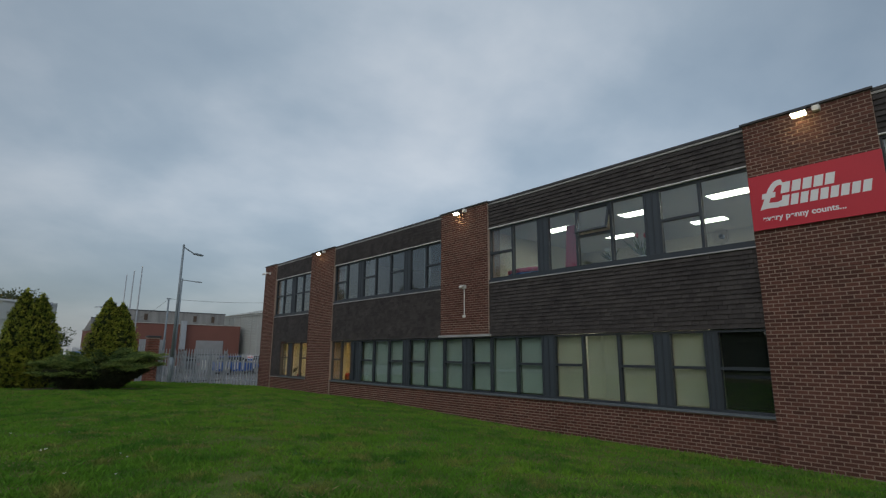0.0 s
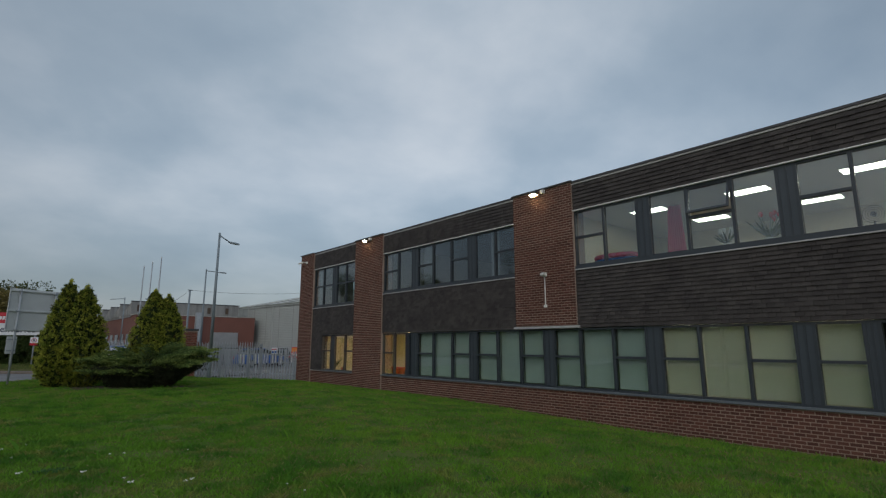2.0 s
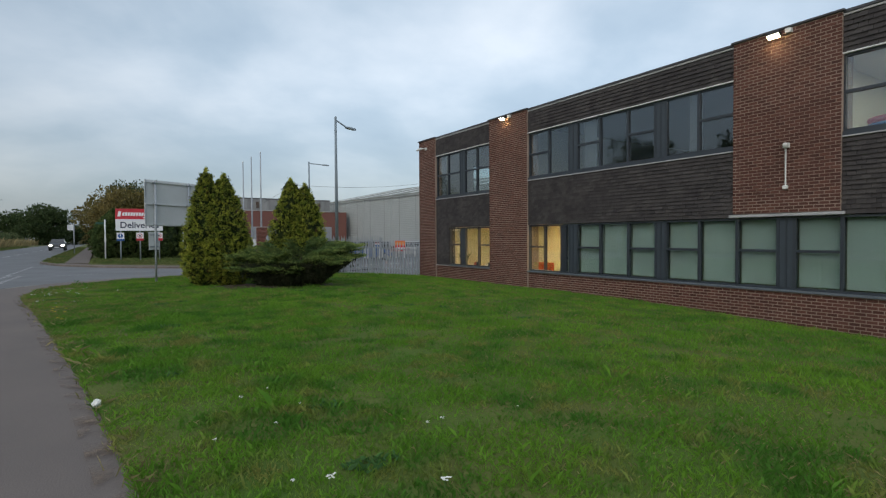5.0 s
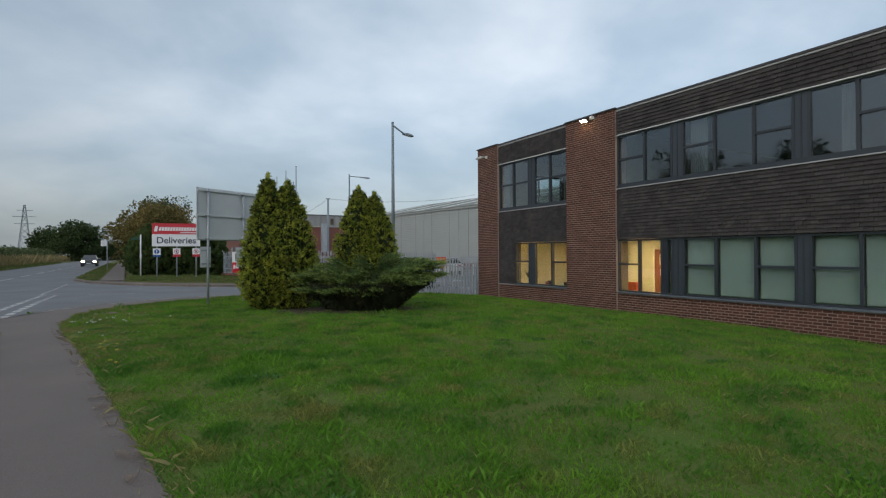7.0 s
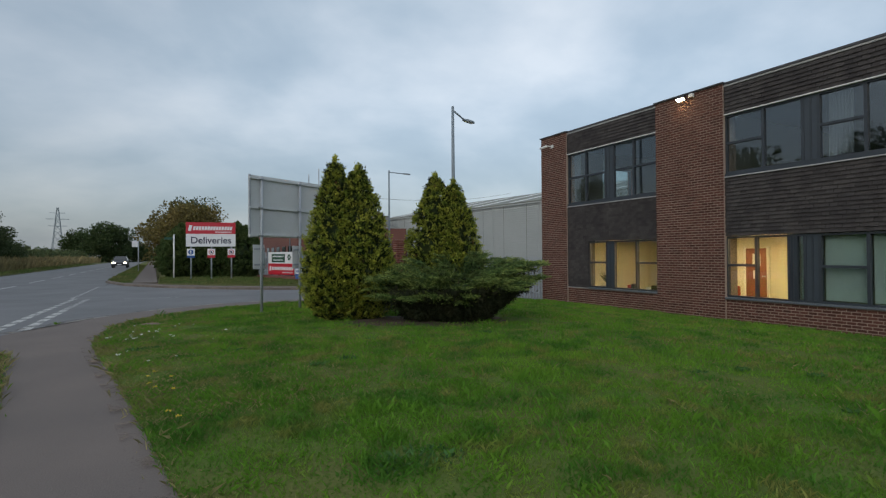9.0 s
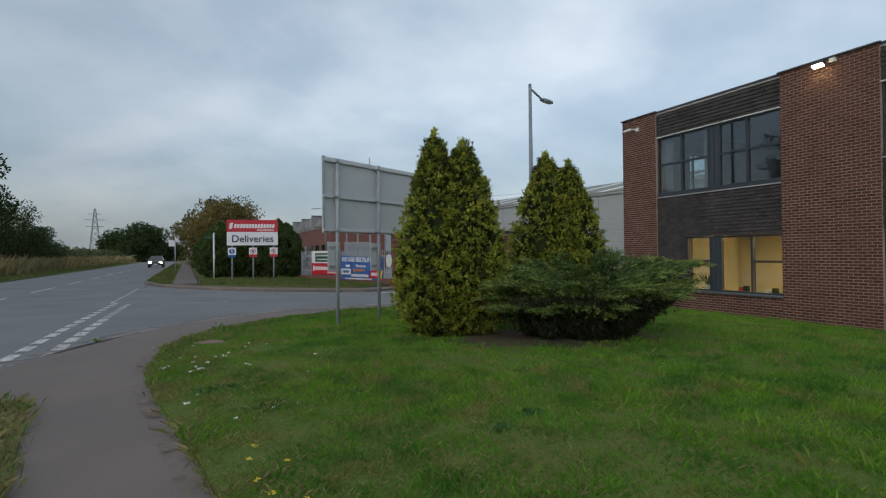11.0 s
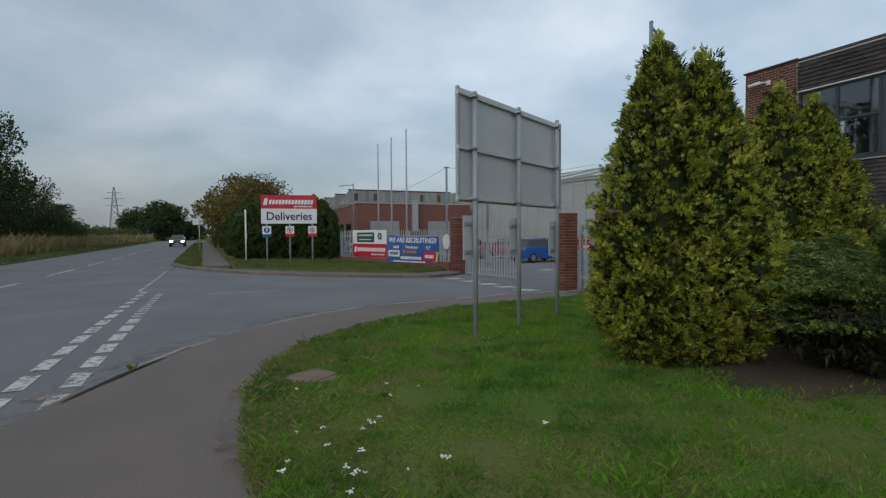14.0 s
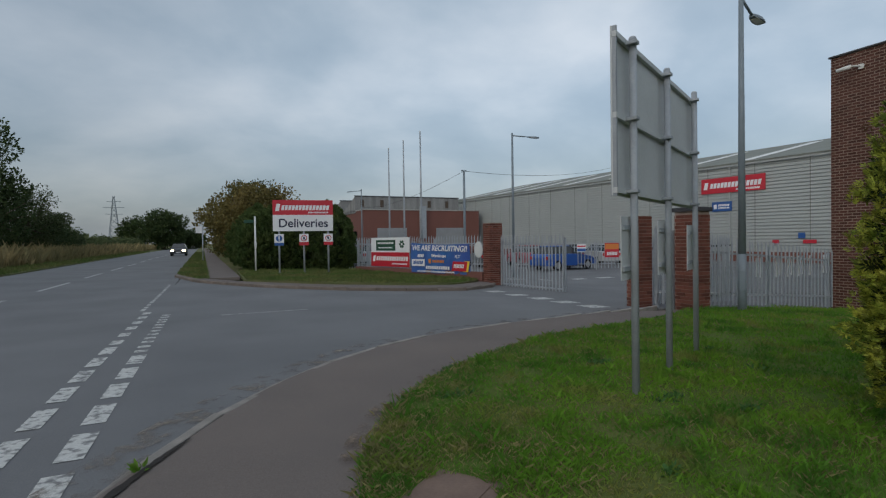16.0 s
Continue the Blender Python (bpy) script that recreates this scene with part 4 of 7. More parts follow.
def curtain(y0, y1, z0, z1, material, label, x=12.0, wave=0.03, taper=0.0):
    n = 40
    y = np.linspace(y0, y1, n)
    V = []
    for k, z in enumerate(np.linspace(z0, z1, 6)):
        sh = taper * (1 - k / 5)
        V.append(np.c_[x + wave * np.sin(np.arange(n) * 1.3 + k * 0.15), (y0 + y1) / 2 + (y - (y0 + y1) / 2) * (1 + sh), np.full(n, z)])
    V = np.concatenate(V)
    V = np.r_[V, V + [0.004, 0, 0]]
    i = (np.arange(5)[:, None] * n + np.arange(n - 1)).ravel()
    F = np.stack([i, i + n, i + n + 1, i + 1], 1)
    ob = raw("curtain", V, np.r_[F, F[:, ::-1] + 6 * n], M[material], smooth=True)
    return tagged(ob, label, "curtain")


for a, b in ((18.1, 18.6), (14.65, 15.0)):
    curtain(a, b, 3.46, 4.95, "curtain", "pale net curtain hanging behind the glass")
for a, b in ((26.75, 27.05), (25.35, 25.6), (23.15, 23.3)):
    curtain(a, b, 3.1, 4.95, "curtain", "pale curtain drawn to one side")

# floodlights on the piers
def floodlight(y):
    ob = thing("floodlight", FX - 0.1, y, 5.68, "small lit floodlight fixed near the top of the brick pier", "floodlight", "floodlights on the piers")
    m = pose(FX - 0.17, y, 5.70, 0, 28, 0)
    part("housing", boxm(-0.06, 0.06, -0.13, 0.13, -0.03, 0.05, m=m), M["black"], ob, bevel=0.01)
    part("lens", boxm(-0.055, 0.055, -0.12, 0.12, -0.045, -0.032, m=m), M["flood"], ob, "glowing warm white lens")
    part("bracket", boxm(FX - 0.12, FX - 0.008, y - 0.03, y + 0.03, 5.70, 5.72), M["black"], ob)
    part("sensor_box", boxm(FX - 0.12, FX - 0.008, y - 0.32, y - 0.20, 5.69, 5.79), M["white"], ob, bevel=0.008)
    return ob


for y in (3.12, 12.72, 22.1):
    floodlight(y)

# camera bracket and conduit on the raised pier, camera on the corner pier
cctv = thing("security_camera", FX, 12.5, 3.25, "white security camera on a conduit down the brick pier", "camera")
part("base", boxm(FX - 0.09, FX - 0.006, 12.44, 12.56, 3.19, 3.30), M["white"], cctv, bevel=0.012)
part("camera_body", tubem((FX - 0.1, 12.5, 3.26), (FX - 0.3, 12.42, 3.22), 0.045), M["white"], cctv, smooth=True)
part("conduit", tubem((FX - 0.025, 12.52, 2.36), (FX - 0.025, 12.52, 3.2), 0.016), M["white"], cctv, "white plastic conduit")
part("junction_box", boxm(FX - 0.06, FX - 0.006, 12.47, 12.57, 2.29, 2.37), M["white"], cctv, bevel=0.01)
cctv2 = thing("security_camera", FX, 27.88, 5.42, "white security camera on an arm at the corner pier", "camera")
part("mount", boxm(FX - 0.05, FX - 0.006, 27.82, 27.94, 5.36, 5.48), M["white"], cctv2, bevel=0.01)
part("arm", tubem((FX - 0.05, 27.88, 5.43), (FX - 0.2, 28.06, 5.45), 0.018), M["white"], cctv2, smooth=True)
part("camera_body", tubem((FX - 0.18, 28.02, 5.44), (FX - 0.27, 28.30, 5.39), 0.05, 0.045, 14), M["white"], cctv2, smooth=True)

# red shop sign on the first pier: in its plane x runs along -y
sign = thing("fascia_sign", FX - 0.03, 3.1, 3.6, "large red company sign with white lettering on the brick pier", "sign")
SM = Matrix(((0, 0, -1, FX - 0.06), (-1, 0, 0, 4.14), (0, 1, 0, 3.58), (0, 0, 0, 1)))
part("sign_panel", boxm(FX - 0.06, FX - 0.012, 2.04, 4.14, 3.58, 4.68), M["red"], sign)
text("currency_mark", "£", 0.72, SM @ pose(0.34, 0.64, 0.002), M["sign_white"], sign, "white currency mark", shear=0.15, bold=0.02)
for x0, y0, count, step in ((0.52, 0.66, 5, 0.176), (0.50, 0.40, 9, 0.1555)):
    for k in range(count):
        bm = bmesh.new()
        plate(bm, SM, x0 + k * step + 0.015, x0 + (k + 1) * step - 0.02, y0, y0 + 0.21, slant=0.2)
        part("letter_block", bm, M["sign_white"], sign)
text("lettering", "every penny counts...", 0.155, SM @ pose(0.18, 0.21, 0.002), M["sign_white"], sign, align="LEFT", bold=0.004)

# lit rooms
def ceiling_light(x, y, z, wx, wy, glow, label):
    ob = thing("ceiling_light", x, y, z, label, "ceiling light", "ceiling lights")
    bm = bmesh.new()
    for q in ((-wx / 2, wx / 2, -wy / 2, -wy / 2 + 0.03), (-wx / 2, wx / 2, wy / 2 - 0.03, wy / 2), (-wx / 2, -wx / 2 + 0.03, -wy / 2 + 0.03, wy / 2 - 0.03), (wx / 2 - 0.03, wx / 2, -wy / 2 + 0.03, wy / 2 - 0.03)):
        box(bm, x + q[0], x + q[1], y + q[2], y + q[3], z - 0.02, z - 0.002)
    part("frame", bm, M["white"], ob)
    part("diffuser", boxm(x - wx / 2 + 0.03, x + wx / 2 - 0.03, y - wy / 2 + 0.03, y + wy / 2 - 0.03, z - 0.015, z - 0.004), M[glow], ob, "glowing diffuser")


for x, y in ((13.6, 10.2), (13.6, 7.6), (13.6, 5.2), (15.9, 9.4), (15.9, 6.6), (15.9, 3.8), (13.6, 3.0)):
    ceiling_light(x, y, 5.06, 0.55, 1.0, "panel_cool", "lit rectangular ceiling panel in the upstairs room")
for x, y in ((13.9, 20.2), (13.9, 22.6), (13.9, 25.0), (15.8, 21.4), (15.8, 24.2)):
    ceiling_light(x, y, 1.86, 0.6, 1.2, "panel_warm", "warm lit ceiling panel in the ground-floor room")
for y in (6.2, 8.2):
    ceiling_light(13.6, y, 2.34, 0.6, 1.2, "panel_cool", "lit ceiling panel behind the cream blinds")

# ---------------------------------------------------------------- foliage helpers
def unit(v):
    return v / np.maximum(np.linalg.norm(v, axis=-1, keepdims=True), 1e-9)


def leaves(P, D, length, width, rnd, spread=0.5, k=1, droop=0.0):
    """Rhombic leaves at P along D, k of them fanned out at each place. Returns vertices and quads."""
    P, D = np.repeat(P, k, 0), np.repeat(D, k, 0)
    n = len(P)
    D = unit(D + rnd.normal(0, spread, (n, 3)) - [0, 0, droop])
    S = unit(np.cross(D, rnd.normal(0, 1, (n, 3))))
    L = length * rnd.uniform(0.6, 1.3, (n, 1))
    W = width * rnd.uniform(0.6, 1.3, (n, 1))
    V = np.stack([P, P + D * L * 0.45 + S * W, P + D * L, P + D * L * 0.45 - S * W], 1).reshape(-1, 3)
    return V, np.arange(4 * n).reshape(-1, 4)


def lathe(bm_rows, cx, cy, rings, seg, rnd, rough=0.12):
    V, F = [], []
    for z, r in rings:
        for i in range(seg):
            a = 2 * math.pi * i / seg
            q = r * (1 + rnd.uniform(-rough, rough))
            V.append((cx + q * math.cos(a), cy + q * math.sin(a), z))
    for j in range(len(rings) - 1):
        for i in range(seg):
            F.append((j * seg + i, j * seg + (i + 1) % seg, (j + 1) * seg + (i + 1) % seg, (j + 1) * seg + i))
    return np.array(V), np.array(F)


def conifer(name, cx, cy, radius, height, tops, label, material, count, seed, size=0.11, group="", core="core_shade", base=None, fan=2, flat=0.9, per=14, belly=0.22, plume=0.13):
    """Dense upright conifer: trunk, dark core painted as inner shade and a coat of small flat sprays, with ragged
    leading shoots.
    """
    rnd = np.random.RandomState(seed)
    z0 = float(land(cx, cy)) + 0.02 if base is None else base
    ob = thing(name, cx, cy, z0, label, "tree" if name != "hedge_conifer" else "hedge", group)
    part("trunk", tubem((cx, cy, z0 - 0.1), (cx, cy, z0 + height * 0.75), 0.08 * height / 3, 0.02, 10), M["bark"], ob)

    def prof(h):
        return np.where(h < belly, 0.60 + 0.40 * np.sin(np.clip(h / belly, 0, 1) * np.pi / 2), np.clip(1 - np.clip((h - belly) / (1 - belly), 0, 1) ** flat, 0, 1) ** 0.98)

    Ps, Ds = [], []
    for ox, oy, hs, rs in tops:
        n = int(count / per * hs * rs / len(tops) ** 0.5)
        h = rnd.beta(1.0, 1.25, n)
        a = rnd.uniform(0, 2 * np.pi, n)
        lump = 1 + 0.05 * np.sin(3 * a + 9 * h) + 0.06 * np.sin(8 * a - 23 * h + seed)
        r = radius * rs * prof(h) * lump * rnd.uniform(0.70, 1.05, n) + 0.02
        C = np.c_[cx + ox + r * np.cos(a), cy + oy + r * np.sin(a), z0 + 0.03 + h * height * hs]
        N = unit(np.c_[np.cos(a), np.sin(a), 0.35 + 0.8 * h])
        # every clump is a plume: leaflets along a short upswept axis
        t = rnd.uniform(0, 1, (n, per, 1))
        ax = unit(N + rnd.normal(0, 0.22, (n, 3)) + [0, 0, 0.75])[:, None]
        P = C[:, None] + ax * (t * plume) + rnd.normal(0, 1, (n, per, 3)) * plume * (0.27 - 0.19 * t)
        Ps.append(P.reshape(-1, 3))
        Ds.append(np.repeat(ax, per, 1).reshape(-1, 3))
        k_ = 46
        ha = rnd.uniform(0.45, 0.98, k_)
        aa = rnd.uniform(0, 2 * np.pi, k_)
        rr = radius * rs * prof(ha) * 0.97
        tt = rnd.uniform(0, 1, (k_, 16, 1))
        hi = rnd.uniform(0.10, 0.26, (k_, 1, 1))
        sp = np.c_[cx + ox + rr * np.cos(aa), cy + oy + rr * np.sin(aa), z0 + ha * height * hs][:, None] + np.array([0, 0, 1.0]) * tt * hi + rnd.normal(0, 0.022, (k_, 16, 3)) * (1.15 - tt)
        Ps.append(sp.reshape(-1, 3))
        Ds.append(np.tile([0, 0, 1.0], (k_ * 16, 1)))
        m = 90
        up = rnd.uniform(0, 1, m) ** 1.3
        Ps.append(np.c_[cx + ox + rnd.normal(0, 0.05, m) * (1.1 - up), cy + oy + rnd.normal(0, 0.05, m) * (1.1 - up), z0 + height * hs * (0.90 + 0.15 * up)])
        Ds.append(np.c_[rnd.normal(0, 0.2, m), rnd.normal(0, 0.2, m), np.full(m, 1.5)])
        # added core, its dark colour stands for shade behind the sprays
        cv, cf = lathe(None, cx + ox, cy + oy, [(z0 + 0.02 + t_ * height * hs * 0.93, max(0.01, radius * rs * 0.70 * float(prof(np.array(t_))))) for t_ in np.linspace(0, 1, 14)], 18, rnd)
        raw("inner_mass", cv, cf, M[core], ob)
    V, F = leaves(np.concatenate(Ps), np.concatenate(Ds), size * 0.62, size * 0.17, rnd, 0.5, fan)
    raw("crown", V, F, M[material], ob)
    return ob


def broadleaf(name, cx, cy, height, spread_, label, material, seed, leaf=0.28, clumps=60, per=130, trunk=0.3, low=0.25, squash=1.0, group="", category="tree", bare=False):
    """A tree with trunk, limbs and a crown of many clumps of single leaves."""
    rnd = np.random.RandomState(seed)
    z0 = float(land(cx, cy)) - 0.05
    ob = thing(name, cx, cy, z0, label, category, group)
    bm = bmesh.new()
    tube(bm, (cx, cy, z0), (cx + rnd.uniform(-0.3, 0.3), cy, z0 + height * 0.55), trunk, trunk * 0.45, 10)
    part("trunk", bm, M["bark"], ob)
    C = []
    while len(C) < clumps:
        p = rnd.uniform(-1, 1, 3)
        if 0.25 < np.linalg.norm(p) < 1:
            C.append(p)
    C = np.array(C)
    zc, zr = z0 + height * (1 + low) / 2, height * (1 - low) / 2
    C = np.c_[cx + C[:, 0] * spread_, cy + C[:, 1] * spread_ * squash, zc + C[:, 2] * zr]
    bm = bmesh.new()
    for i in range(0, clumps, 3):
        s = Vector((cx, cy, z0 + height * rnd.uniform(0.25, 0.55)))
        tube(bm, s, Vector(C[i]), trunk * 0.22, 0.02, 5)
    part("limb", bm, M["bark"], ob)
    R = rnd.uniform(0.55, 1.25, clumps) * (spread_ + zr) / 2 * 0.36
    idx = np.repeat(np.arange(clumps), per)
    d = unit(rnd.normal(0, 1, (len(idx), 3)))
    P = C[idx] + d * (R[idx] * rnd.uniform(0.35, 1.0, len(idx)) ** 0.5)[:, None] * [1, 1, 0.8]
    V, F = leaves(P, d + [0, 0, 0.1], leaf, leaf * 0.36, rnd, 0.6)
    raw("crown", V, F, M[material], ob)
    return ob


# ---------------------------------------------------------------- conifers and juniper on the lawn
def sprays(C, A, per, length, width, rnd, loose=0.45, fans=5, scatter_=0.035):
    """At every place C a tuft of flat fan-shaped sprays round the axis A. Returns vertices and quads."""
    B = np.repeat(C, per, 0)
    B = B + rnd.normal(0, scatter_, B.shape)
    D = unit(np.repeat(A, per, 0) + rnd.normal(0, loose, B.shape))
    S = unit(np.cross(D, rnd.normal(0, 1, B.shape)))
    L = length * rnd.uniform(0.65, 1.3, (len(B), 1))
    out = []
    for th in np.linspace(-0.95, 0.95, fans):
        d, w = D * math.cos(th) + S * math.sin(th), S * math.cos(th) - D * math.sin(th)
        ll = L * (0.55 + 0.45 * math.cos(th * 1.4))
        P = B + D * L * 0.25 * (1 - abs(th))
        out.append(np.stack([P, P + d * ll * 0.55 + w * width, P + d * ll, P + d * ll * 0.5 - w * width], 1))
    V = np.concatenate(out, 1).reshape(-1, 3)
    return V, np.arange(len(V)).reshape(-1, 4)


THUJA_SHAPE = ([0.0, 0.06, 0.14, 0.24, 0.36, 0.50, 0.64, 0.78, 0.90, 1.0], [0.38, 0.58, 0.80, 0.95, 1.0, 0.93, 0.77, 0.53, 0.29, 0.06])


def golden_conifer(cx, cy, height, lobes, label, tufts, seed):
    """Bushy golden conifer: several leaders, old growth and a core coloured dark for inner shade, and tufts of bright
    flat sprays outside.
    """
    rnd = np.random.RandomState(seed)
    z0 = float(land(cx, cy)) + 0.02
    ob = thing("golden_conifer", cx, cy, z0, label, "tree")
    part("trunk", tubem((cx, cy, z0 - 0.1), (cx, cy, z0 + height * 0.7), 0.085, 0.02, 10), M["bark"], ob)
    C, A, low_C, low_A, dead = [], [], [], [], []
    for ox, oy, hs, R in lobes:
        n = int(tufts * R * hs)
        h = rnd.beta(1.0, 1.15, n) * 0.97
        a = rnd.uniform(0, 2 * np.pi, n)
        bulge = 1 + 0.07 * np.sin(3 * a + 8 * h + seed) + 0.07 * np.sin(7 * a - 19 * h) + 0.05 * np.sin(13 * a + 31 * h)
        r = R * np.interp(h, *THUJA_SHAPE) * bulge
        N = np.c_[np.cos(a), np.sin(a), np.zeros(n)]
        ax = unit(N + np.c_[np.zeros((n, 2)), 0.35 + 0.9 * h] + rnd.normal(0, 0.2, (n, 3)))
        P = np.c_[cx + ox, cy + oy, z0] + N * (r * rnd.uniform(0.84, 1.05, n))[:, None] + np.c_[np.zeros((n, 2)), 0.03 + h * height * hs]
        C.append(P), A.append(ax)
        k = rnd.randint(0, n, 12)
        dead.append(P[k] + N[k] * 0.02)
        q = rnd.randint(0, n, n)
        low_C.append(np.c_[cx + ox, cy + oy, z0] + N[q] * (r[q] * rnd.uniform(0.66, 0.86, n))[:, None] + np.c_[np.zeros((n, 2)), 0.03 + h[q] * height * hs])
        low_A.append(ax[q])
        # ragged leading shoots at the top
        m = 60
        t = rnd.uniform(0, 1, m) ** 1.2
        aa = rnd.uniform(0, 2 * np.pi, m)
        rr = R * 0.30 * (1 - t) * rnd.uniform(0.2, 1, m)
        C.append(np.c_[cx + ox + rr * np.cos(aa), cy + oy + rr * np.sin(aa), z0 + height * hs * (0.88 + 0.15 * t)])
        A.append(unit(np.c_[rnd.normal(0, 0.25, (m, 2)), np.ones(m)]))
        # added core that blocks see-through, coloured like the crown's inner shade
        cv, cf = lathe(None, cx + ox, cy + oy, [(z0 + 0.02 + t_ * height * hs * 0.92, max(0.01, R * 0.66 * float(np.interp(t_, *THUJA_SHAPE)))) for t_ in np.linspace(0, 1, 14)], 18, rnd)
        raw("inner_mass", cv, cf, M["core_shade"], ob)
    V, F = sprays(np.concatenate(C), np.concatenate(A), 10, 0.043, 0.0052, rnd, 0.48, 5, 0.026)
    raw("crown", V, F, M["thuja"], ob, "bright golden-green outer sprays")
    # older growth, painted dark so gaps between tufts look shaded
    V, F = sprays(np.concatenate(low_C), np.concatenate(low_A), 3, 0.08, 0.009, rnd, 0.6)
    raw("old_growth", V, F, M["thuja_old_shade"], ob, "dull green older growth inside the crown, darkened to stand for shade")
    V, F = sprays(np.concatenate(dead), np.tile([0, 0, 1.0], (len(np.concatenate(dead)), 1)), 3, 0.07, 0.007, rnd, 0.9, 4)
    tagged(raw("dead_spray", V, F, M["thuja_dead"], ob, "a few rust-brown dead sprays"), kind="stuff")
    return ob


golden_conifer(1.465, 21.93, 3.0, [(-0.24, 0.08, 1.0, 0.56), (0.16, -0.06, 0.96, 0.62), (0.33, -0.12, 0.64, 0.54), (-0.26, 0.1, 0.55, 0.56)], "dense golden-green conifer with two pointed tops on the lawn", 2300, 3)
golden_conifer(3.75, 22.3, 2.98, [(-0.16, 0.1, 1.0, 0.64), (0.20, -0.08, 0.95, 0.64), (0.0, -0.1, 0.6, 0.80)], "dense golden-green conifer standing behind the juniper", 2100, 8)


def juniper(cx, cy):
    """Spreading juniper: arms that rise from one foot and level out into overlapping feathery shelves."""
    rnd = np.random.RandomState(21)
    z0 = float(land(cx, cy)) + 0.03
    ob = thing("spreading_juniper", cx, cy, z0, "low wide grey-green juniper with flat feathery shelves", "shrub")
    ux, uy = 0.988, -0.155
    bm = bmesh.new()
    Ps, As, Ls, Us = [], [], [], []
    for i in range(150):
        a = rnd.uniform(0, 2 * np.pi)
        ca, sa = math.cos(a), math.sin(a)
        R = rnd.uniform(0.40, 1.0) ** 0.7
        if i < 16:
            R, a = rnd.uniform(0.8, 1.0), rnd.normal(0, 0.22)
            ca, sa = math.cos(a), math.sin(a)
        below = i % 4 == 3
        R = R * (0.86 - 0.10 * max(0, ca)) if below else R
        ex, ey = 1.80 * R * ca, 0.98 * R * sa
        end = np.array([cx + ex * ux - ey * uy, cy + ex * uy + ey * ux])
        lift = 0.70 + 0.28 * max(0, ca) * R + 0.55 * max(0, 0.8 - R) + 0.34 * max(0, sa) * (1 - 0.4 * R) + (rnd.uniform(-0.30, -0.16) if below else (-0.18, 0.0, 0.15)[i % 3] + rnd.uniform(-0.04, 0.04))
        out = unit(np.array([[end[0] - cx, end[1] - cy, 0.0]]))[0]
        side = np.array([-out[1], out[0], 0])
        k = int(16 + 26 * R)
        t = rnd.uniform(0.42, 1.0, k)
        lat = rnd.normal(0, 0.105, k) * (1.25 - t * 0.8)
        z = z0 + lift * (1 - (1 - t) ** 2.3) - 0.10 * np.clip(t - 0.8, 0, 1) - 0.35 * lat ** 2
        P = np.c_[cx + (end[0] - cx) * t, cy + (end[1] - cy) * t, z] + side * lat[:, None]
        Ps.append(P)
        As.append(unit(out + side * (lat * 2.4)[:, None] + np.c_[np.zeros((k, 2)), np.full(k, 0.12)] + rnd.normal(0, 0.09, (k, 3))))
        u = np.clip(t[::4], 0, 1)
        Us.append(P[::4] - np.c_[np.zeros((len(u), 2)), rnd.uniform(0.05, 0.25, len(u))])
        if i % 6 == 0:
            tube(bm, (cx + 0.1 * ca, cy + 0.08 * sa, z0 - 0.05), (cx + (end[0] - cx) * 0.45, cy + (end[1] - cy) * 0.45, z0 + lift * 0.62), 0.03, 0.012, 6)
            tube(bm, (cx + (end[0] - cx) * 0.45, cy + (end[1] - cy) * 0.45, z0 + lift * 0.62), (end[0] - 0.15 * out[0], end[1] - 0.15 * out[1], z0 + lift * 0.94), 0.012, 0.005, 5)
    part("stem", bm, M["bark"], ob)
    P, A = np.concatenate(Ps), np.concatenate(As)
    # every tuft is a feather: leaflets along an axis, shorter towards its tip
    per = 26
    t = rnd.uniform(0, 1, (len(P), per, 1)) ** 0.85
    axis = A[:, None]
    Q = (P[:, None] + axis * (t * 0.27) + rnd.normal(0, 1, (len(P), per, 3)) * 0.016 * (1.2 - t)).reshape(-1, 3)
    axes, young = np.repeat(axis, per, 1).reshape(-1, 3), t.reshape(-1) > 0.66
    V, F = leaves(Q[~young], axes[~young], 0.050, 0.0072, rnd, 0.32)
    raw("foliage", V, F, M["juniper"], ob, "grey-green feathery outer growth")
    V, F = leaves(Q[young], axes[young], 0.046, 0.0068, rnd, 0.26)
    raw("young_growth", V, F, M["juniper_tip"], ob, "lighter yellow-green shoot tips")
    # hanging growth below the shelves, drawn in towards the foot, coloured dark for shade
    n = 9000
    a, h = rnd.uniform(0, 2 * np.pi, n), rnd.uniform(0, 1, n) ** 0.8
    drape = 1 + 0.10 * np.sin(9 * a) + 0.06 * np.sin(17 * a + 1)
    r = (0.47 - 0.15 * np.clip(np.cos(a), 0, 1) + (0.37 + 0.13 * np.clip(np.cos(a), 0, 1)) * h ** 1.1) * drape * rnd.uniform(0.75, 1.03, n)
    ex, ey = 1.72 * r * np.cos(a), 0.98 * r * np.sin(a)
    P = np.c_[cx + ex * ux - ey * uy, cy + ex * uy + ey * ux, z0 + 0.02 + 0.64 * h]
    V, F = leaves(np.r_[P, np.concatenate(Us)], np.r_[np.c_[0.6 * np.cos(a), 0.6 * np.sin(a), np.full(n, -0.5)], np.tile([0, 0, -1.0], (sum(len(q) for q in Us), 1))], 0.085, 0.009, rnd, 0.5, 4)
    raw("inner_growth", V, F, M["juniper_under_shade"], ob, "dull growth under the shelves, coloured dark to stand for shade")
    # added core under the shelves, shade put into its dark colour
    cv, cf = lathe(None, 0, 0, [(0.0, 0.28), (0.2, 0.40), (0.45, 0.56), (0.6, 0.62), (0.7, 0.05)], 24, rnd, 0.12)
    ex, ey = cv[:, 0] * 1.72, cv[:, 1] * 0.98
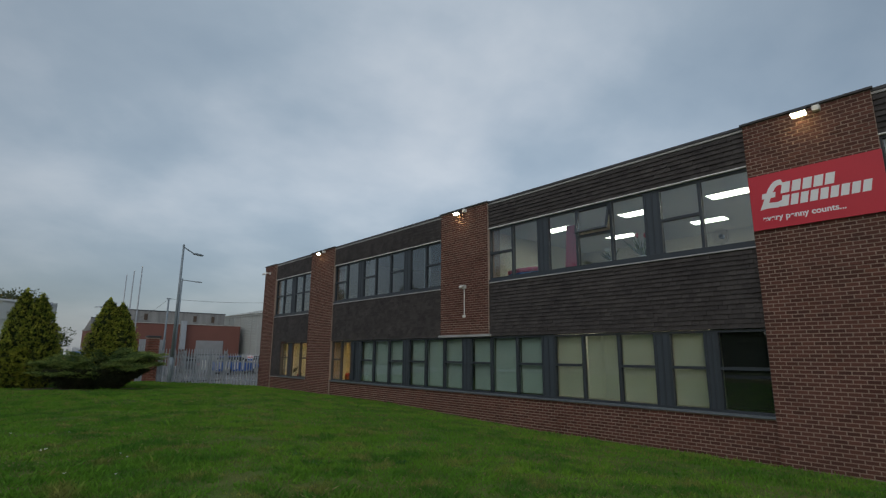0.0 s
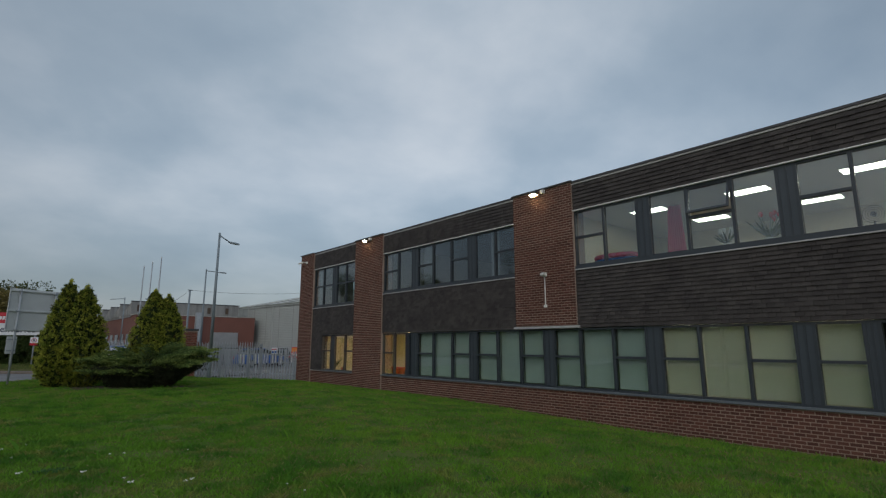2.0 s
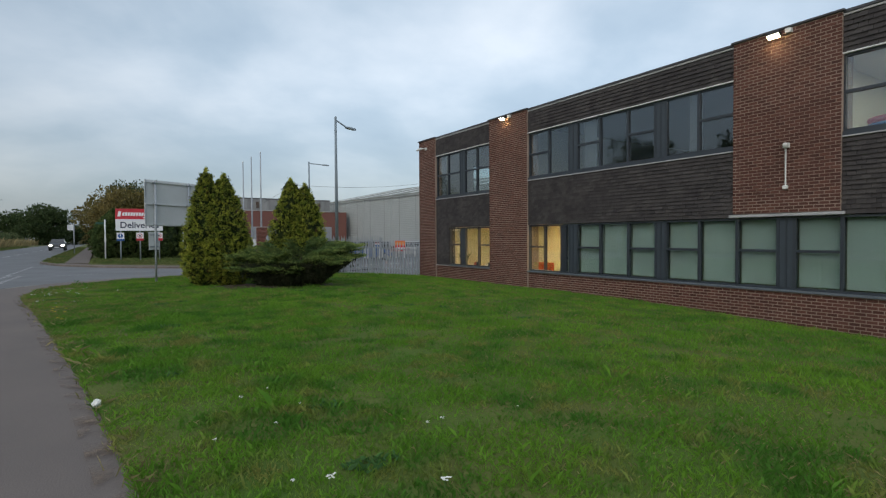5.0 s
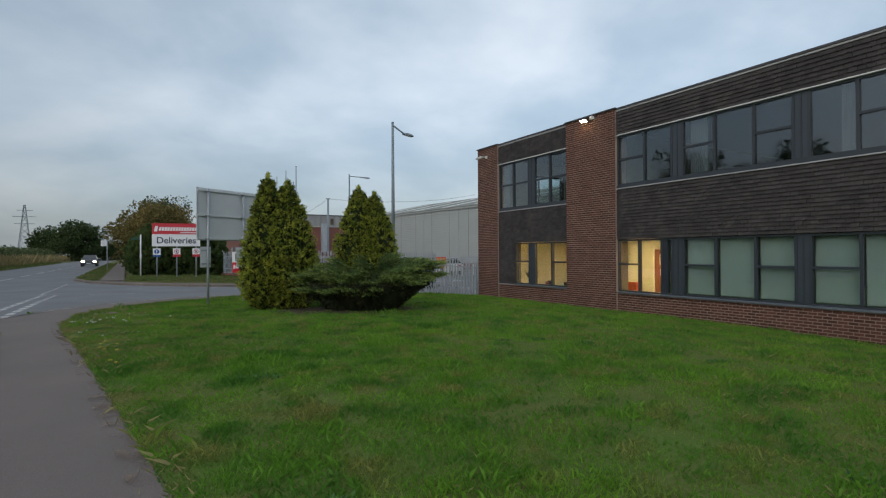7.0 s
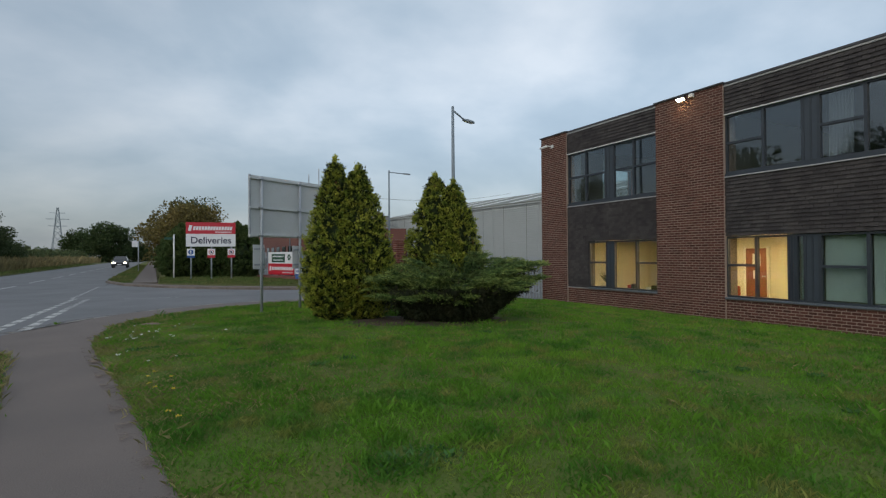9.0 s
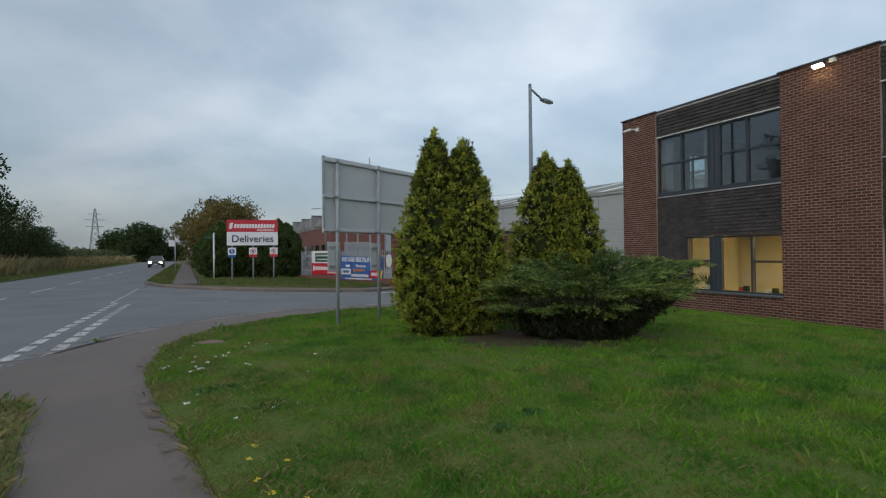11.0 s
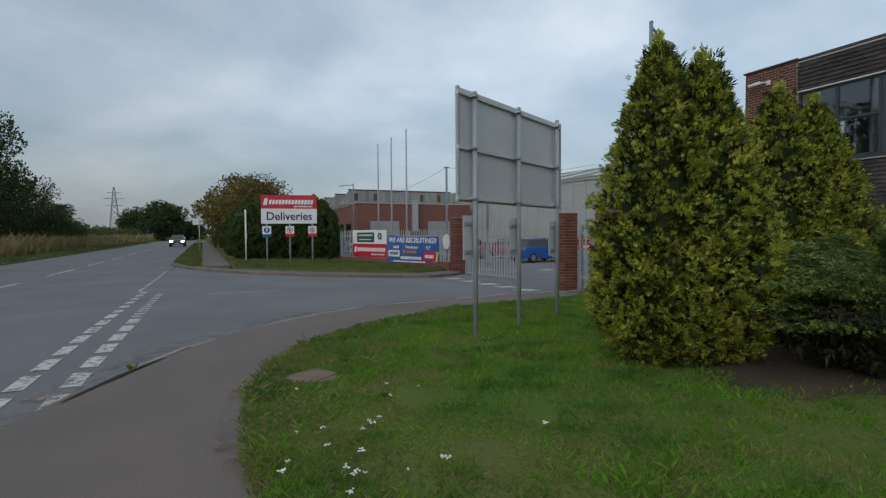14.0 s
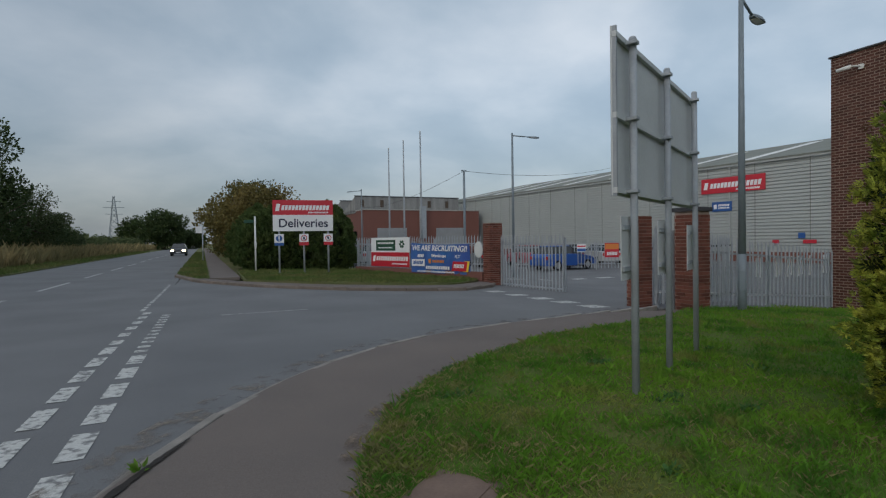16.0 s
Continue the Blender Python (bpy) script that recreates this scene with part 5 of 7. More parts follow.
    raw("inner_mass", np.c_[cx + ex * ux - ey * uy, cy + ex * uy + ey * ux, z0 + cv[:, 2]], cf, M["core_shade"], ob)
    return ob


juniper(3.27, 20.95)


def patch(name, cx, cy, rx, ry, material, label, category, lift=0.05, seed=1):
    rnd = np.random.RandomState(seed)
    n = 28
    V = [(cx, cy, float(land(cx, cy)) + lift + 0.01)]
    for ring, f in ((1, 0.6), (2, 1.0)):
        for i in range(n):
            a = 2 * math.pi * i / n
            q = f * (1 + (rnd.uniform(-0.16, 0.16) if ring == 2 else 0))
            x, y = cx + rx * q * math.cos(a), cy + ry * q * math.sin(a)
            V.append((x, y, float(land(x, y)) + (lift if ring == 1 else lift - 0.04)))
    V = np.array(V)
    tri = [(0, 1 + i, 1 + (i + 1) % n, 1 + (i + 1) % n) for i in range(n)]
    bm = bmesh.new()
    vs = [bm.verts.new(v) for v in V]
    for i in range(n):
        bm.faces.new((vs[0], vs[1 + i], vs[1 + (i + 1) % n]))
        bm.faces.new((vs[1 + i], vs[1 + n + i], vs[1 + n + (i + 1) % n], vs[1 + (i + 1) % n]))
    return tagged(part(name, bm, material, smooth=True), label, category, kind="structure")


patch("bare_soil", 2.85, 21.2, 2.3, 1.1, M["soil"], "bare brown earth under the conifers and juniper", "soil", 0.052)
cover = thing("inspection_cover", -1.9, 22.85, float(land(-1.9, 22.85)) + 0.03, "brown weathered inspection cover set in the grass edge", "cover")
mc = pose(-1.9, 22.85, float(land(-1.9, 22.85)) + 0.052, 0, 1, 38)
part("slab", boxm(-0.24, 0.24, -0.21, 0.21, -0.09, -0.022, m=mc), M["slab"], cover, bevel=0.012)
part("lid", boxm(-0.17, 0.17, -0.14, 0.14, -0.022, -0.016, m=mc), M["slab"], cover)

# ---------------------------------------------------------------- big board seen from behind
board = thing("billboard", 1.05, 24.17, float(land(1, 24.2)), "large roadside board seen from its grey back on three steel posts", "billboard")
bd = unit(np.array([1.93, 1.03]))
bang = math.degrees(math.atan2(bd[1], bd[0]))
BM = pose(0.13, 23.68, 0, 0, 0, bang)


def bpt(u, v, z):
    return BM @ Vector((u, v, z))


for u, zt in ((0.0, 2.90), (1.03, 2.91), (2.19, 2.94)):
    p = bpt(u, 0, 0)
    zg = float(land(p.x, p.y))
    part("post", tubem((p.x, p.y, zg - 0.1), (p.x + 0.02, p.y + 0.03, zt), 0.030, seg=14), M["galv"], board, smooth=True)
    part("post_cap", tubem((p.x + 0.02, p.y + 0.03, zt), (p.x + 0.02, p.y + 0.03, zt + 0.02), 0.032, 0.024, 14), M["galv"], board)
    for z in (1.68, 2.26, 2.86):
        part("clamp", boxm(u - 0.036, u + 0.036, -0.036, 0.055, z - 0.014, z + 0.014, m=BM), M["galv"], board, bevel=0.006)
    sm = part("small_plate", boxm(u - 0.16, u + 0.12, 0.055, 0.062, 0.96 + zg, 1.47 + zg, m=BM), M["board_back"], board, "small grey sign plate seen from behind")
    for z in (1.05, 1.38):
        part("clip", boxm(u - 0.14, u + 0.10, 0.036, 0.054, zg + z - 0.018, zg + z + 0.018, m=BM), M["galv"], sm)
panel = part("board_panel", boxm(-0.24, 2.46, 0.09, 0.10, 1.64, 2.94, m=BM), M["board_back"], board, "flat grey metal back")
for z in (1.68, 2.26, 2.88):
    part("rail", boxm(-0.24, 2.46, 0.055, 0.089, z - 0.022, z + 0.022, m=BM), M["board_back"], board, bevel=0.004)
for u in (-0.235, 2.43):
    part("edge_trim", boxm(u, u + 0.025, 0.06, 0.105, 1.635, 2.945, m=BM), M["galv"], panel)


# ---------------------------------------------------------------- street lamps
def street_lamp(x, y, top, arm, yaw, r=0.075, drop=0.08):
    z0 = float(land(x, y))
    ob = thing("street_lamp", x, y, z0, "tall grey steel lamp column with a flat lantern", "street lamp", "lamp columns")
    part("column", tubem((x, y, z0 - 0.2), (x, y, z0 + 1.2), r * 1.12, r * 1.12, 14), M["pole_grey"], ob, smooth=True)
    part("shaft", tubem((x, y, z0 + 1.2), (x, y, top), r, r * 0.62, 14), M["pole_grey"], ob, smooth=True)
    m = pose(x, y, top, 0, 0, yaw)
    a, b = m @ Vector((0, 0, -0.10)), m @ Vector((arm, 0, -0.10 - drop))
    part("arm", tubem(a, b, 0.032, 0.028, 8), M["pole_grey"], ob, smooth=True)
    part("top_cap", tubem((x, y, top), (x, y, top + 0.03), r * 0.7, r * 0.5, 12), M["pole_grey"], ob)
    hm = m @ pose(arm - 0.04, 0, -0.10 - drop, 0, 4, 0)
    h = bmesh.new()
    prof_ = [(0.0, 0.055, 0.035), (0.12, 0.085, 0.05), (0.32, 0.115, 0.055), (0.47, 0.10, 0.04), (0.52, 0.06, 0.015)]
    rows_ = [[h.verts.new(hm @ Vector((u, w * k, zz))) for k, zz in ((-1, -0.03), (-0.8, t_ * 0.7), (0, t_), (0.8, t_ * 0.7), (1, -0.03))] for u, w, t_ in prof_]
    for p_, q_ in zip(rows_, rows_[1:]):
        for k in range(5):
            h.faces.new((p_[k], p_[(k + 1) % 5], q_[(k + 1) % 5], q_[k]))
    h.faces.new(rows_[0][::-1]), h.faces.new(rows_[-1])
    h = part("lantern", h, M["pole_grey"], ob)
    part("lens", boxm(0.10, 0.44, -0.075, 0.075, -0.042, -0.031, m=hm), M["white"], h)
    part("access_door", boxm(-0.09, -0.05, -0.05, 0.05, 0.45, 0.85, m=pose(x, y, z0, 0, 0, 40)), M["pole_grey"], ob)
    return ob


street_lamp(7.12, 27.78, 6.34, 0.54, 13, drop=0.24)
street_lamp(11.03, 42.94, 6.66, 0.9, -20)
street_lamp(10.35, 69.2, 6.3, 0.9, 160)
pole = thing("telegraph_pole", 11.97, 50.3, float(land(12, 50)), "slim pole with overhead wires", "pole")
part("shaft", tubem((11.97, 50.3, -0.7), (11.97, 50.3, 5.8), 0.09, 0.07), M["pole_grey"], pole, smooth=True)
part("cap", boxm(11.8, 12.14, 50.25, 50.35, 5.72, 5.8), M["pole_grey"], pole)
for y in (53.5, 56.9, 60.4):
    fp = thing("flagpole", 10.25, y, float(land(10, y)), "slender white flagpole without a flag", "flagpole", "flagpoles")
    part("shaft", tubem((10.25, y, -0.8), (10.25, y, 8.8), 0.085, 0.045), M["galv"], fp, smooth=True)
    part("truck", tubem((10.25, y, 8.75), (10.25, y, 8.83), 0.05), M["white"], fp)


def wire(a, b, sag, r=0.012):
    bm = bmesh.new()
    a, b = Vector(a), Vector(b)
    n = 14
    pts = [a.lerp(b, i / n) - Vector((0, 0, sag * 4 * (i / n) * (1 - i / n))) for i in range(n + 1)]
    for i in range(n):
        tube(bm, pts[i], pts[i + 1], r, seg=4)
    return tagged(part("overhead_wire", bm, M["cable"]), "thin dark overhead wire", "wire")


wire((11.97, 50.3, 5.75), (33, 60, 8.2), 0.5)
wire((11.97, 50.3, 5.75), (14.2, 84.0, 5.6), 0.7)

# ---------------------------------------------------------------- gates, piers and palisade fences
def brick_box(name, x0, x1, y0, y1, z0, z1, label, cap, group=""):
    """Free-standing brickwork: four brick faces round a mortar core."""
    ob = thing(name, (x0 + x1) / 2, (y0 + y1) / 2, z0, label, "gate pier" if "pier" in name else "wall", group)
    part("core", boxm(x0 + 0.006, x1 - 0.006, y0 + 0.006, y1 - 0.006, z0, z1), M["mortar"], ob)
    L, Hh, G = 0.225, 0.075, 0.011
    for side in range(4):
        ln = (y1 - y0) if side < 2 else (x1 - x0)
        V, F = [], []
        for r in range(int((z1 - z0) / Hh)):
            s = -(L / 2 if (r + side) % 2 else 0)
            while s < ln - 0.02:
                a, c = max(s + G / 2, 0.0), min(s + L - G / 2, ln)
                s += L
                if c - a < 0.03:
                    continue
                za = z0 + r * Hh + G / 2
                zc = za + Hh - G
                q = {0: lambda u, d: (x0 - d, y0 + u), 1: lambda u, d: (x1 + d, y0 + u), 2: lambda u, d: (x0 + u, y0 - d), 3: lambda u, d: (x0 + u, y1 + d)}[side]
                b = len(V)
                d = random.uniform(0.001, 0.006)
                V += [(*q(a, d), za), (*q(c, d), za), (*q(c, d), zc), (*q(a, d), zc), (*q(a, -0.01), za), (*q(c, -0.01), za), (*q(c, -0.01), zc), (*q(a, -0.01), zc)]
                f = [(b, b + 3, b + 2, b + 1)] + [(b + i, b + (i + 1) % 4, b + 4 + (i + 1) % 4, b + 4 + i) for i in range(4)]
                F += f if side in (0, 3) else [t[::-1] for t in f]
        tagged(raw("brickwork", V, F, M["pier_brick"], ob), kind="stuff")
    if cap:
        part("cap", boxm(x0 - 0.04, x1 + 0.04, y0 - 0.04, y1 + 0.04, z1, z1 + cap), M["coping"], ob, bevel=0.01)
    return ob


PIERS = "brick gate piers"
brick_box("gate_pier", 5.95, 6.45, 36.35, 36.85, -0.75, 1.90, "orange-red brick gate pier", 0.0, PIERS)
brick_box("gate_pier", 5.55, 5.93, 29.05, 29.42, -0.7, 1.78, "orange-red brick gate pier with a damaged top", 0.0, PIERS)
brick_box("gate_pier", 6.14, 6.62, 28.14, 28.62, -0.7, 1.84, "dark red brick gate pier with a dark cap", 0.09, PIERS)
PALE = {}


def pale_mesh(h):
    key = round(h, 2)
    if key not in PALE:
        bm = bmesh.new()
        # W-section strip with a triple-pointed head
        xs, ds = [-0.026, -0.013, 0.0, 0.013, 0.026], [0.0, 0.014, 0.004, 0.014, 0.0]
        tops = [h - 0.10, h - 0.05, h, h - 0.05, h - 0.10]
        for off in (0.0, -0.004):
            lo = [bm.verts.new((x, d + off, 0)) for x, d in zip(xs, ds)]
            hi = [bm.verts.new((x, d + off, t)) for x, d, t in zip(xs, ds, tops)]
            for i in range(4):
                f = (lo[i], lo[i + 1], hi[i + 1], hi[i])
                bm.faces.new(f if off else f[::-1])
        PALE[key] = bpy.data.meshes.new("pale")
        bm.to_mesh(PALE[key])
        bm.free()
        PALE[key].materials.append(M["galv"])
    return PALE[key]


def palisade(name, a, b, h, label, zoff=0.0, gap=0.145, posts=2.75, category="fence", base=None, rail="galv"):
    a, b = np.array(a, float), np.array(b, float)
    L = np.hypot(*(b - a))
    yaw = math.degrees(math.atan2(b[1] - a[1], b[0] - a[0]))
    gz = (lambda u: float(land(*(a + (b - a) * u / L))) + zoff) if base is None else (lambda u: base)
    ob = thing(name, a[0], a[1], gz(0), label, category)
    n = max(2, int(L / gap))
    for i in range(n + 1):
        u = L * i / n
        p = a + (b - a) * u / L
        o = link_mesh("pale", pale_mesh(h), ob)
        o.matrix_local = Matrix.Translation(-BASE[ob]) @ pose(p[0], p[1], gz(u) + 0.05 + random.uniform(-0.006, 0.006), random.uniform(-0.5, 0.5), random.uniform(-0.6, 0.6), yaw)
    for z in (0.32, h - 0.28):
        bm = bmesh.new()
        m = pose(a[0], a[1], gz(0) + z, 0, -math.degrees(math.atan2(gz(L) - gz(0), L)), yaw)
        box(bm, 0, L, 0.016, 0.056, -0.025, 0.025, m=m)
        part("rail", bm, M[rail], ob)
    k = max(1, int(round(L / posts)))
    for i in range(k + 1):
        u = L * i / k
        p = a + (b - a) * u / L
        part("post", boxm(-0.035, 0.035, 0.057, 0.12, -0.1, h - 0.08, m=pose(p[0], p[1], gz(u), 0, 0, yaw)), M["galv"], ob)
    return ob


office_fence = palisade("palisade_fence", (6.72, 28.45), (11.55, 28.5), 1.52, "galvanised steel palisade fence running to the brick offices")
palisade("palisade_fence", (5.98, 29.0), (6.12, 28.7), 1.75, "short galvanised palisade infill between gate piers")
palisade("palisade_gate", (6.3, 36.2), (6.75, 33.3), 1.98, "tall galvanised palisade gate leaf, closed", base=-0.56, category="gate")
palisade("palisade_gate", (6.1, 29.45), (10.6, 30.6), 1.95, "galvanised palisade gate leaf with dark rails, standing open", base=-0.62, category="gate", rail="black")
palisade("palisade_fence", (3.3, 44.3), (6.0, 36.9), 1.35, "galvanised palisade fence on a low brick wall behind the banners", base=0.1)
palisade("palisade_fence", (2.6, 47.0), (10.2, 52.0), 1.7, "distant galvanised palisade fence of the car park", gap=0.2)
palisade("palisade_fence", (14.0, 61.0), (33.0, 54.0), 1.7, "distant galvanised palisade fence across the yard", gap=0.24)
for i in (0, 1, 3, 5, 6, 8, 9, 11, 12, 14, 18, 19):
    part("screen_strip", boxm(8.75 + 0.145 * i, 8.80 + 0.145 * i, 28.60, 28.606, 0.34 - 0.02 * (i % 3), 0.80), M["sign_white"], office_fence)
yard_fence = palisade("palisade_fence", (14.2, 48.2), (25.5, 41.8), 1.65, "galvanised palisade fence across the works yard", gap=0.2)
YF = pose(19.5, 45.2, 0, 0, 0, math.degrees(math.atan2(-6.4, 11.3)))
yb = thing("yard_banner", 19.5, 45.2, 0.1, "red and yellow banner on the yard fence", "banner")
part("sheet", boxm(-0.42, 0.42, -0.075, -0.06, 0.12, 1.0, m=YF), M["red"], yb)
part("yellow_band", boxm(-0.40, 0.40, -0.082, -0.077, 0.62, 0.95, m=YF), M["orange"], yb)
bm = bmesh.new()
bars(bm, YF @ Matrix(((1, 0, 0, 0), (0, 0, -1, -0.083), (0, 1, 0, 0), (0, 0, 0, 1))), -0.32, 0.32, 0.25, 0.45, 7, 0.1)
part("print_line", bm, M["sign_white"], yb)
ys_ = thing("yard_sign", 17.9, 46.1, 0.5, "small white and blue sign on the yard fence", "sign")
part("plate", boxm(-2.1, -1.55, -0.075, -0.06, 0.45, 0.95, m=YF), M["sign_white"], ys_)
part("blue_band", boxm(-2.08, -1.57, -0.08, -0.076, 0.5, 0.68, m=YF), M["blue_sign"], ys_)
part("red_band", boxm(-2.08, -1.57, -0.08, -0.076, 0.78, 0.86, m=YF), M["red"], ys_)
low = thing("low_wall", 4.7, 40.6, -0.3, "low brick wall under the fence", "wall")
ly = math.degrees(math.atan2(36.9 - 44.3, 6.0 - 3.3))
part("wall_body", boxm(0, 7.88, -0.11, 0.11, -0.6, 0.14, m=pose(3.3, 44.3, 0, 0, 0, ly)), M["far_brick"], low, bevel=0.01)

# banners on the fence; the fence line runs from the pier away from the road
def fence_pt(u):
    return 6.2 - 0.354 * u, 36.6 + 0.935 * u


def face(u0, z0, off):
    """The plane of a sign on the fence, read from the road: x from far end to near end, y up, z towards the road."""
    x, y = fence_pt(u0)
    d, nrm = Vector((0.354, -0.935, 0)), Vector((-0.935, -0.354, 0))
    m = Matrix.Identity(4)
    m.col[0], m.col[1], m.col[2] = (*d, 0), (0, 0, 1, 0), (*nrm, 0)
    m.col[3] = (x + nrm.x * off, y + nrm.y * off, z0, 1)
    return m


ban = thing("recruitment_banner", *fence_pt(2.6), 0.05, "creased blue vinyl recruitment banner tied to the fence", "banner")
bmx = face(4.2, 0.02, 0.16)
nx, nz = 40, 16
U, W = np.meshgrid(np.linspace(0, 3.25, nx), np.linspace(0, 1.2, nz), indexing="ij")
dep = 0.02 * np.sin(U * 5 + W * 3) + 0.012 * np.sin(U * 11 - W * 7) + 0.01
edge = -0.05 * np.sin(U / 3.25 * np.pi) * (W > 1.1) + 0.05 * (U / 3.25) * (W < 0.1)
Vb = np.array([tuple(bmx @ Vector((u, w, d))) for u, w, d in zip(U.ravel(), (W + edge - 0.05 * U / 3.25).ravel(), dep.ravel())])
bi = (np.arange(nx - 1)[:, None] * nz + np.arange(nz - 1)).ravel()
Fb = np.stack([bi, bi + nz, bi + nz + 1, bi + 1], 1)
back = np.array([tuple(bmx.to_3x3() @ Vector((0, 0, -0.006)))])
raw("sheet", np.r_[Vb, Vb + back], np.r_[Fb, Fb[:, ::-1] + len(Vb)], M["blue"], ban, smooth=True)
f2 = bmx @ pose(0, 0, 0.055)
text("lettering", "WE ARE RECRUITING!!", 0.30, f2 @ pose(1.62, 0.97, 0, 0, 0, -0.8), M["sign_white"], ban, shear=0.2, bold=0.008)
text("lettering", "Warehouse", 0.17, f2 @ pose(1.65, 0.68, 0, 0, 0, -0.8), M["sign_white"], ban, bold=0.004)
text("lettering", "FLT", 0.17, f2 @ pose(2.65, 0.66, 0, 0, 0, -0.8), M["sign_white"], ban, shear=0.2, bold=0.004)
bm = bmesh.new()
bars(bm, f2, 0.42, 0.8, 0.62, 0.74, 4)
part("print_line", bm, M["sign_white"], ban, "small white print")
bm = bmesh.new(); bars(bm, f2, 0.9, 2.25, 0.16, 0.28, 11, 0); part("print_line", bm, M["sign_white"], ban, "row of white print")
bm = bmesh.new(); bars(bm, f2, 0.4, 2.5, 0.03, 0.09, 30, 0); part("print_line", bm, M["sign_white"], ban, "row of fine white print")
bm = bmesh.new(); plate(bm, f2, 0.08, 0.85, 0.26, 0.54); part("white_panel", bm, M["sign_white"], ban)
bm = bmesh.new(); bars(bm, f2 @ pose(0, 0, 0.004), 0.16, 0.74, 0.34, 0.47, 6); part("blue_print", bm, M["blue_sign"], ban)
bm = bmesh.new(); plate(bm, f2, 1.08, 1.22, 0.38, 0.56), bars(bm, f2, 1.28, 1.95, 0.42, 0.52, 8, 0); part("orange_mark", bm, M["orange"], ban)
bm = bmesh.new(); plate(bm, f2, 2.35, 3.1, 0.12, 0.48, slant=0.2); part("red_label", bm, M["red"], ban)
bm = bmesh.new(); plate(bm, f2 @ pose(0, 0, -0.003), 2.95, 3.2, 0.1, 0.5, slant=0.2); part("yellow_label", bm, M["yellow"], ban)
bm = bmesh.new(); bars(bm, f2 @ pose(0, 0, 0.004), 2.45, 2.98, 0.24, 0.38, 7); part("print_line", bm, M["sign_white"], ban)

fsg = thing("company_sign", *fence_pt(5.6), 0.2, "white and red company board fixed on the fence", "sign")
fm = face(6.95, 0.2, 0.14)
part("board", boxm(0, 2.6, 0, 1.26, -0.02, 0, m=fm), M["sign_white"], fsg)
bm = bmesh.new(); plate(bm, fm, 0.0, 2.6, 0.0, 0.62); part("red_field", bm, M["red"], fsg)
bm = bmesh.new(); plate(bm, fm, 0.36, 1.70, 0.69, 1.15); part("green_field", bm, M["green_sign"], fsg)
bm = bmesh.new(); bars(bm, fm @ pose(0, 0, 0.004), 0.46, 1.58, 0.98, 1.055, 10, 0); part("print_line", bm, M["sign_white"], fsg)
for u0, u1, v0, v1, k, sl in ((0.50, 1.50, 0.79, 0.845, 13, 0.1), (0.35, 2.5, 0.26, 0.44, 14, 0.2), (1.45, 2.45, 0.1, 0.16, 16, 0.2)):
    bm = bmesh.new(); bars(bm, fm @ pose(0, 0, 0.004), u0, u1, v0, v1, k, sl); part("print_line", bm, M["sign_white"], fsg)
bm = bmesh.new(); plate(bm, fm @ pose(0, 0, 0.004), 0.12, 0.28, 0.22, 0.48, slant=0.2); part("logo", bm, M["sign_white"], fsg)
bm = bmesh.new()
for i in range(6):
    a = i * math.pi / 3
    plate(bm, fm @ pose(2.12 + 0.11 * math.cos(a), 0.97 + 0.11 * math.sin(a), 0, 0, 0, 60 * i), -0.06, 0.06, -0.05, 0.05)
part("flower_mark", bm, M["green_sign"], fsg)
disc = thing("round_sign", *fence_pt(0.55), 0.9, "pale oval sign plate on the fence", "sign")
bm = bmesh.new()
bmesh.ops.create_cone(bm, cap_ends=True, segments=24, radius1=0.2, radius2=0.2, depth=0.012, matrix=face(0.55, 0.95, 0.14) @ Matrix.Diagonal((1, 1.5, 1, 1)))
part("plate", bm, M["board_back"], disc)

# ---------------------------------------------------------------- deliveries board and small posts
dsg = thing("deliveries_sign", 0.57, 42.55, 0.05, "red and white deliveries board on three posts", "sign")
dyaw = -22
DM = pose(-0.62, 42.95, 0, 90, 0, -9)


part("board", boxm(0, 2.45, 1.78, 3.08, -0.03, 0, m=DM), M["sign_white"], dsg, bevel=0.004)
bm = bmesh.new(); plate(bm, DM, 0.0, 2.45, 2.46, 3.08); part("red_field", bm, M["red"], dsg)
text("lettering", "Deliveries", 0.50, DM @ pose(1.23, 2.10, 0.003), M["navy"], dsg, bold=0.008)
bm = bmesh.new()
plate(bm, DM @ pose(0, 0, 0.004), 0.1, 0.25, 2.62, 2.92, slant=0.2)
part("logo", bm, M["sign_white"], dsg, "white slanted mark")
bm = bmesh.new(); bars(bm, DM @ pose(0, 0, 0.004), 1.42, 2.25, 2.53, 2.59, 15); part("print_line", bm, M["sign_white"], dsg, "small white line of print")
bm = bmesh.new(); bars(bm, DM @ pose(0, 0, 0.004), 0.32, 2.28, 2.66, 2.86, 14)
part("company_name", bm, M["sign_white"], dsg, "white blocks of the company name")
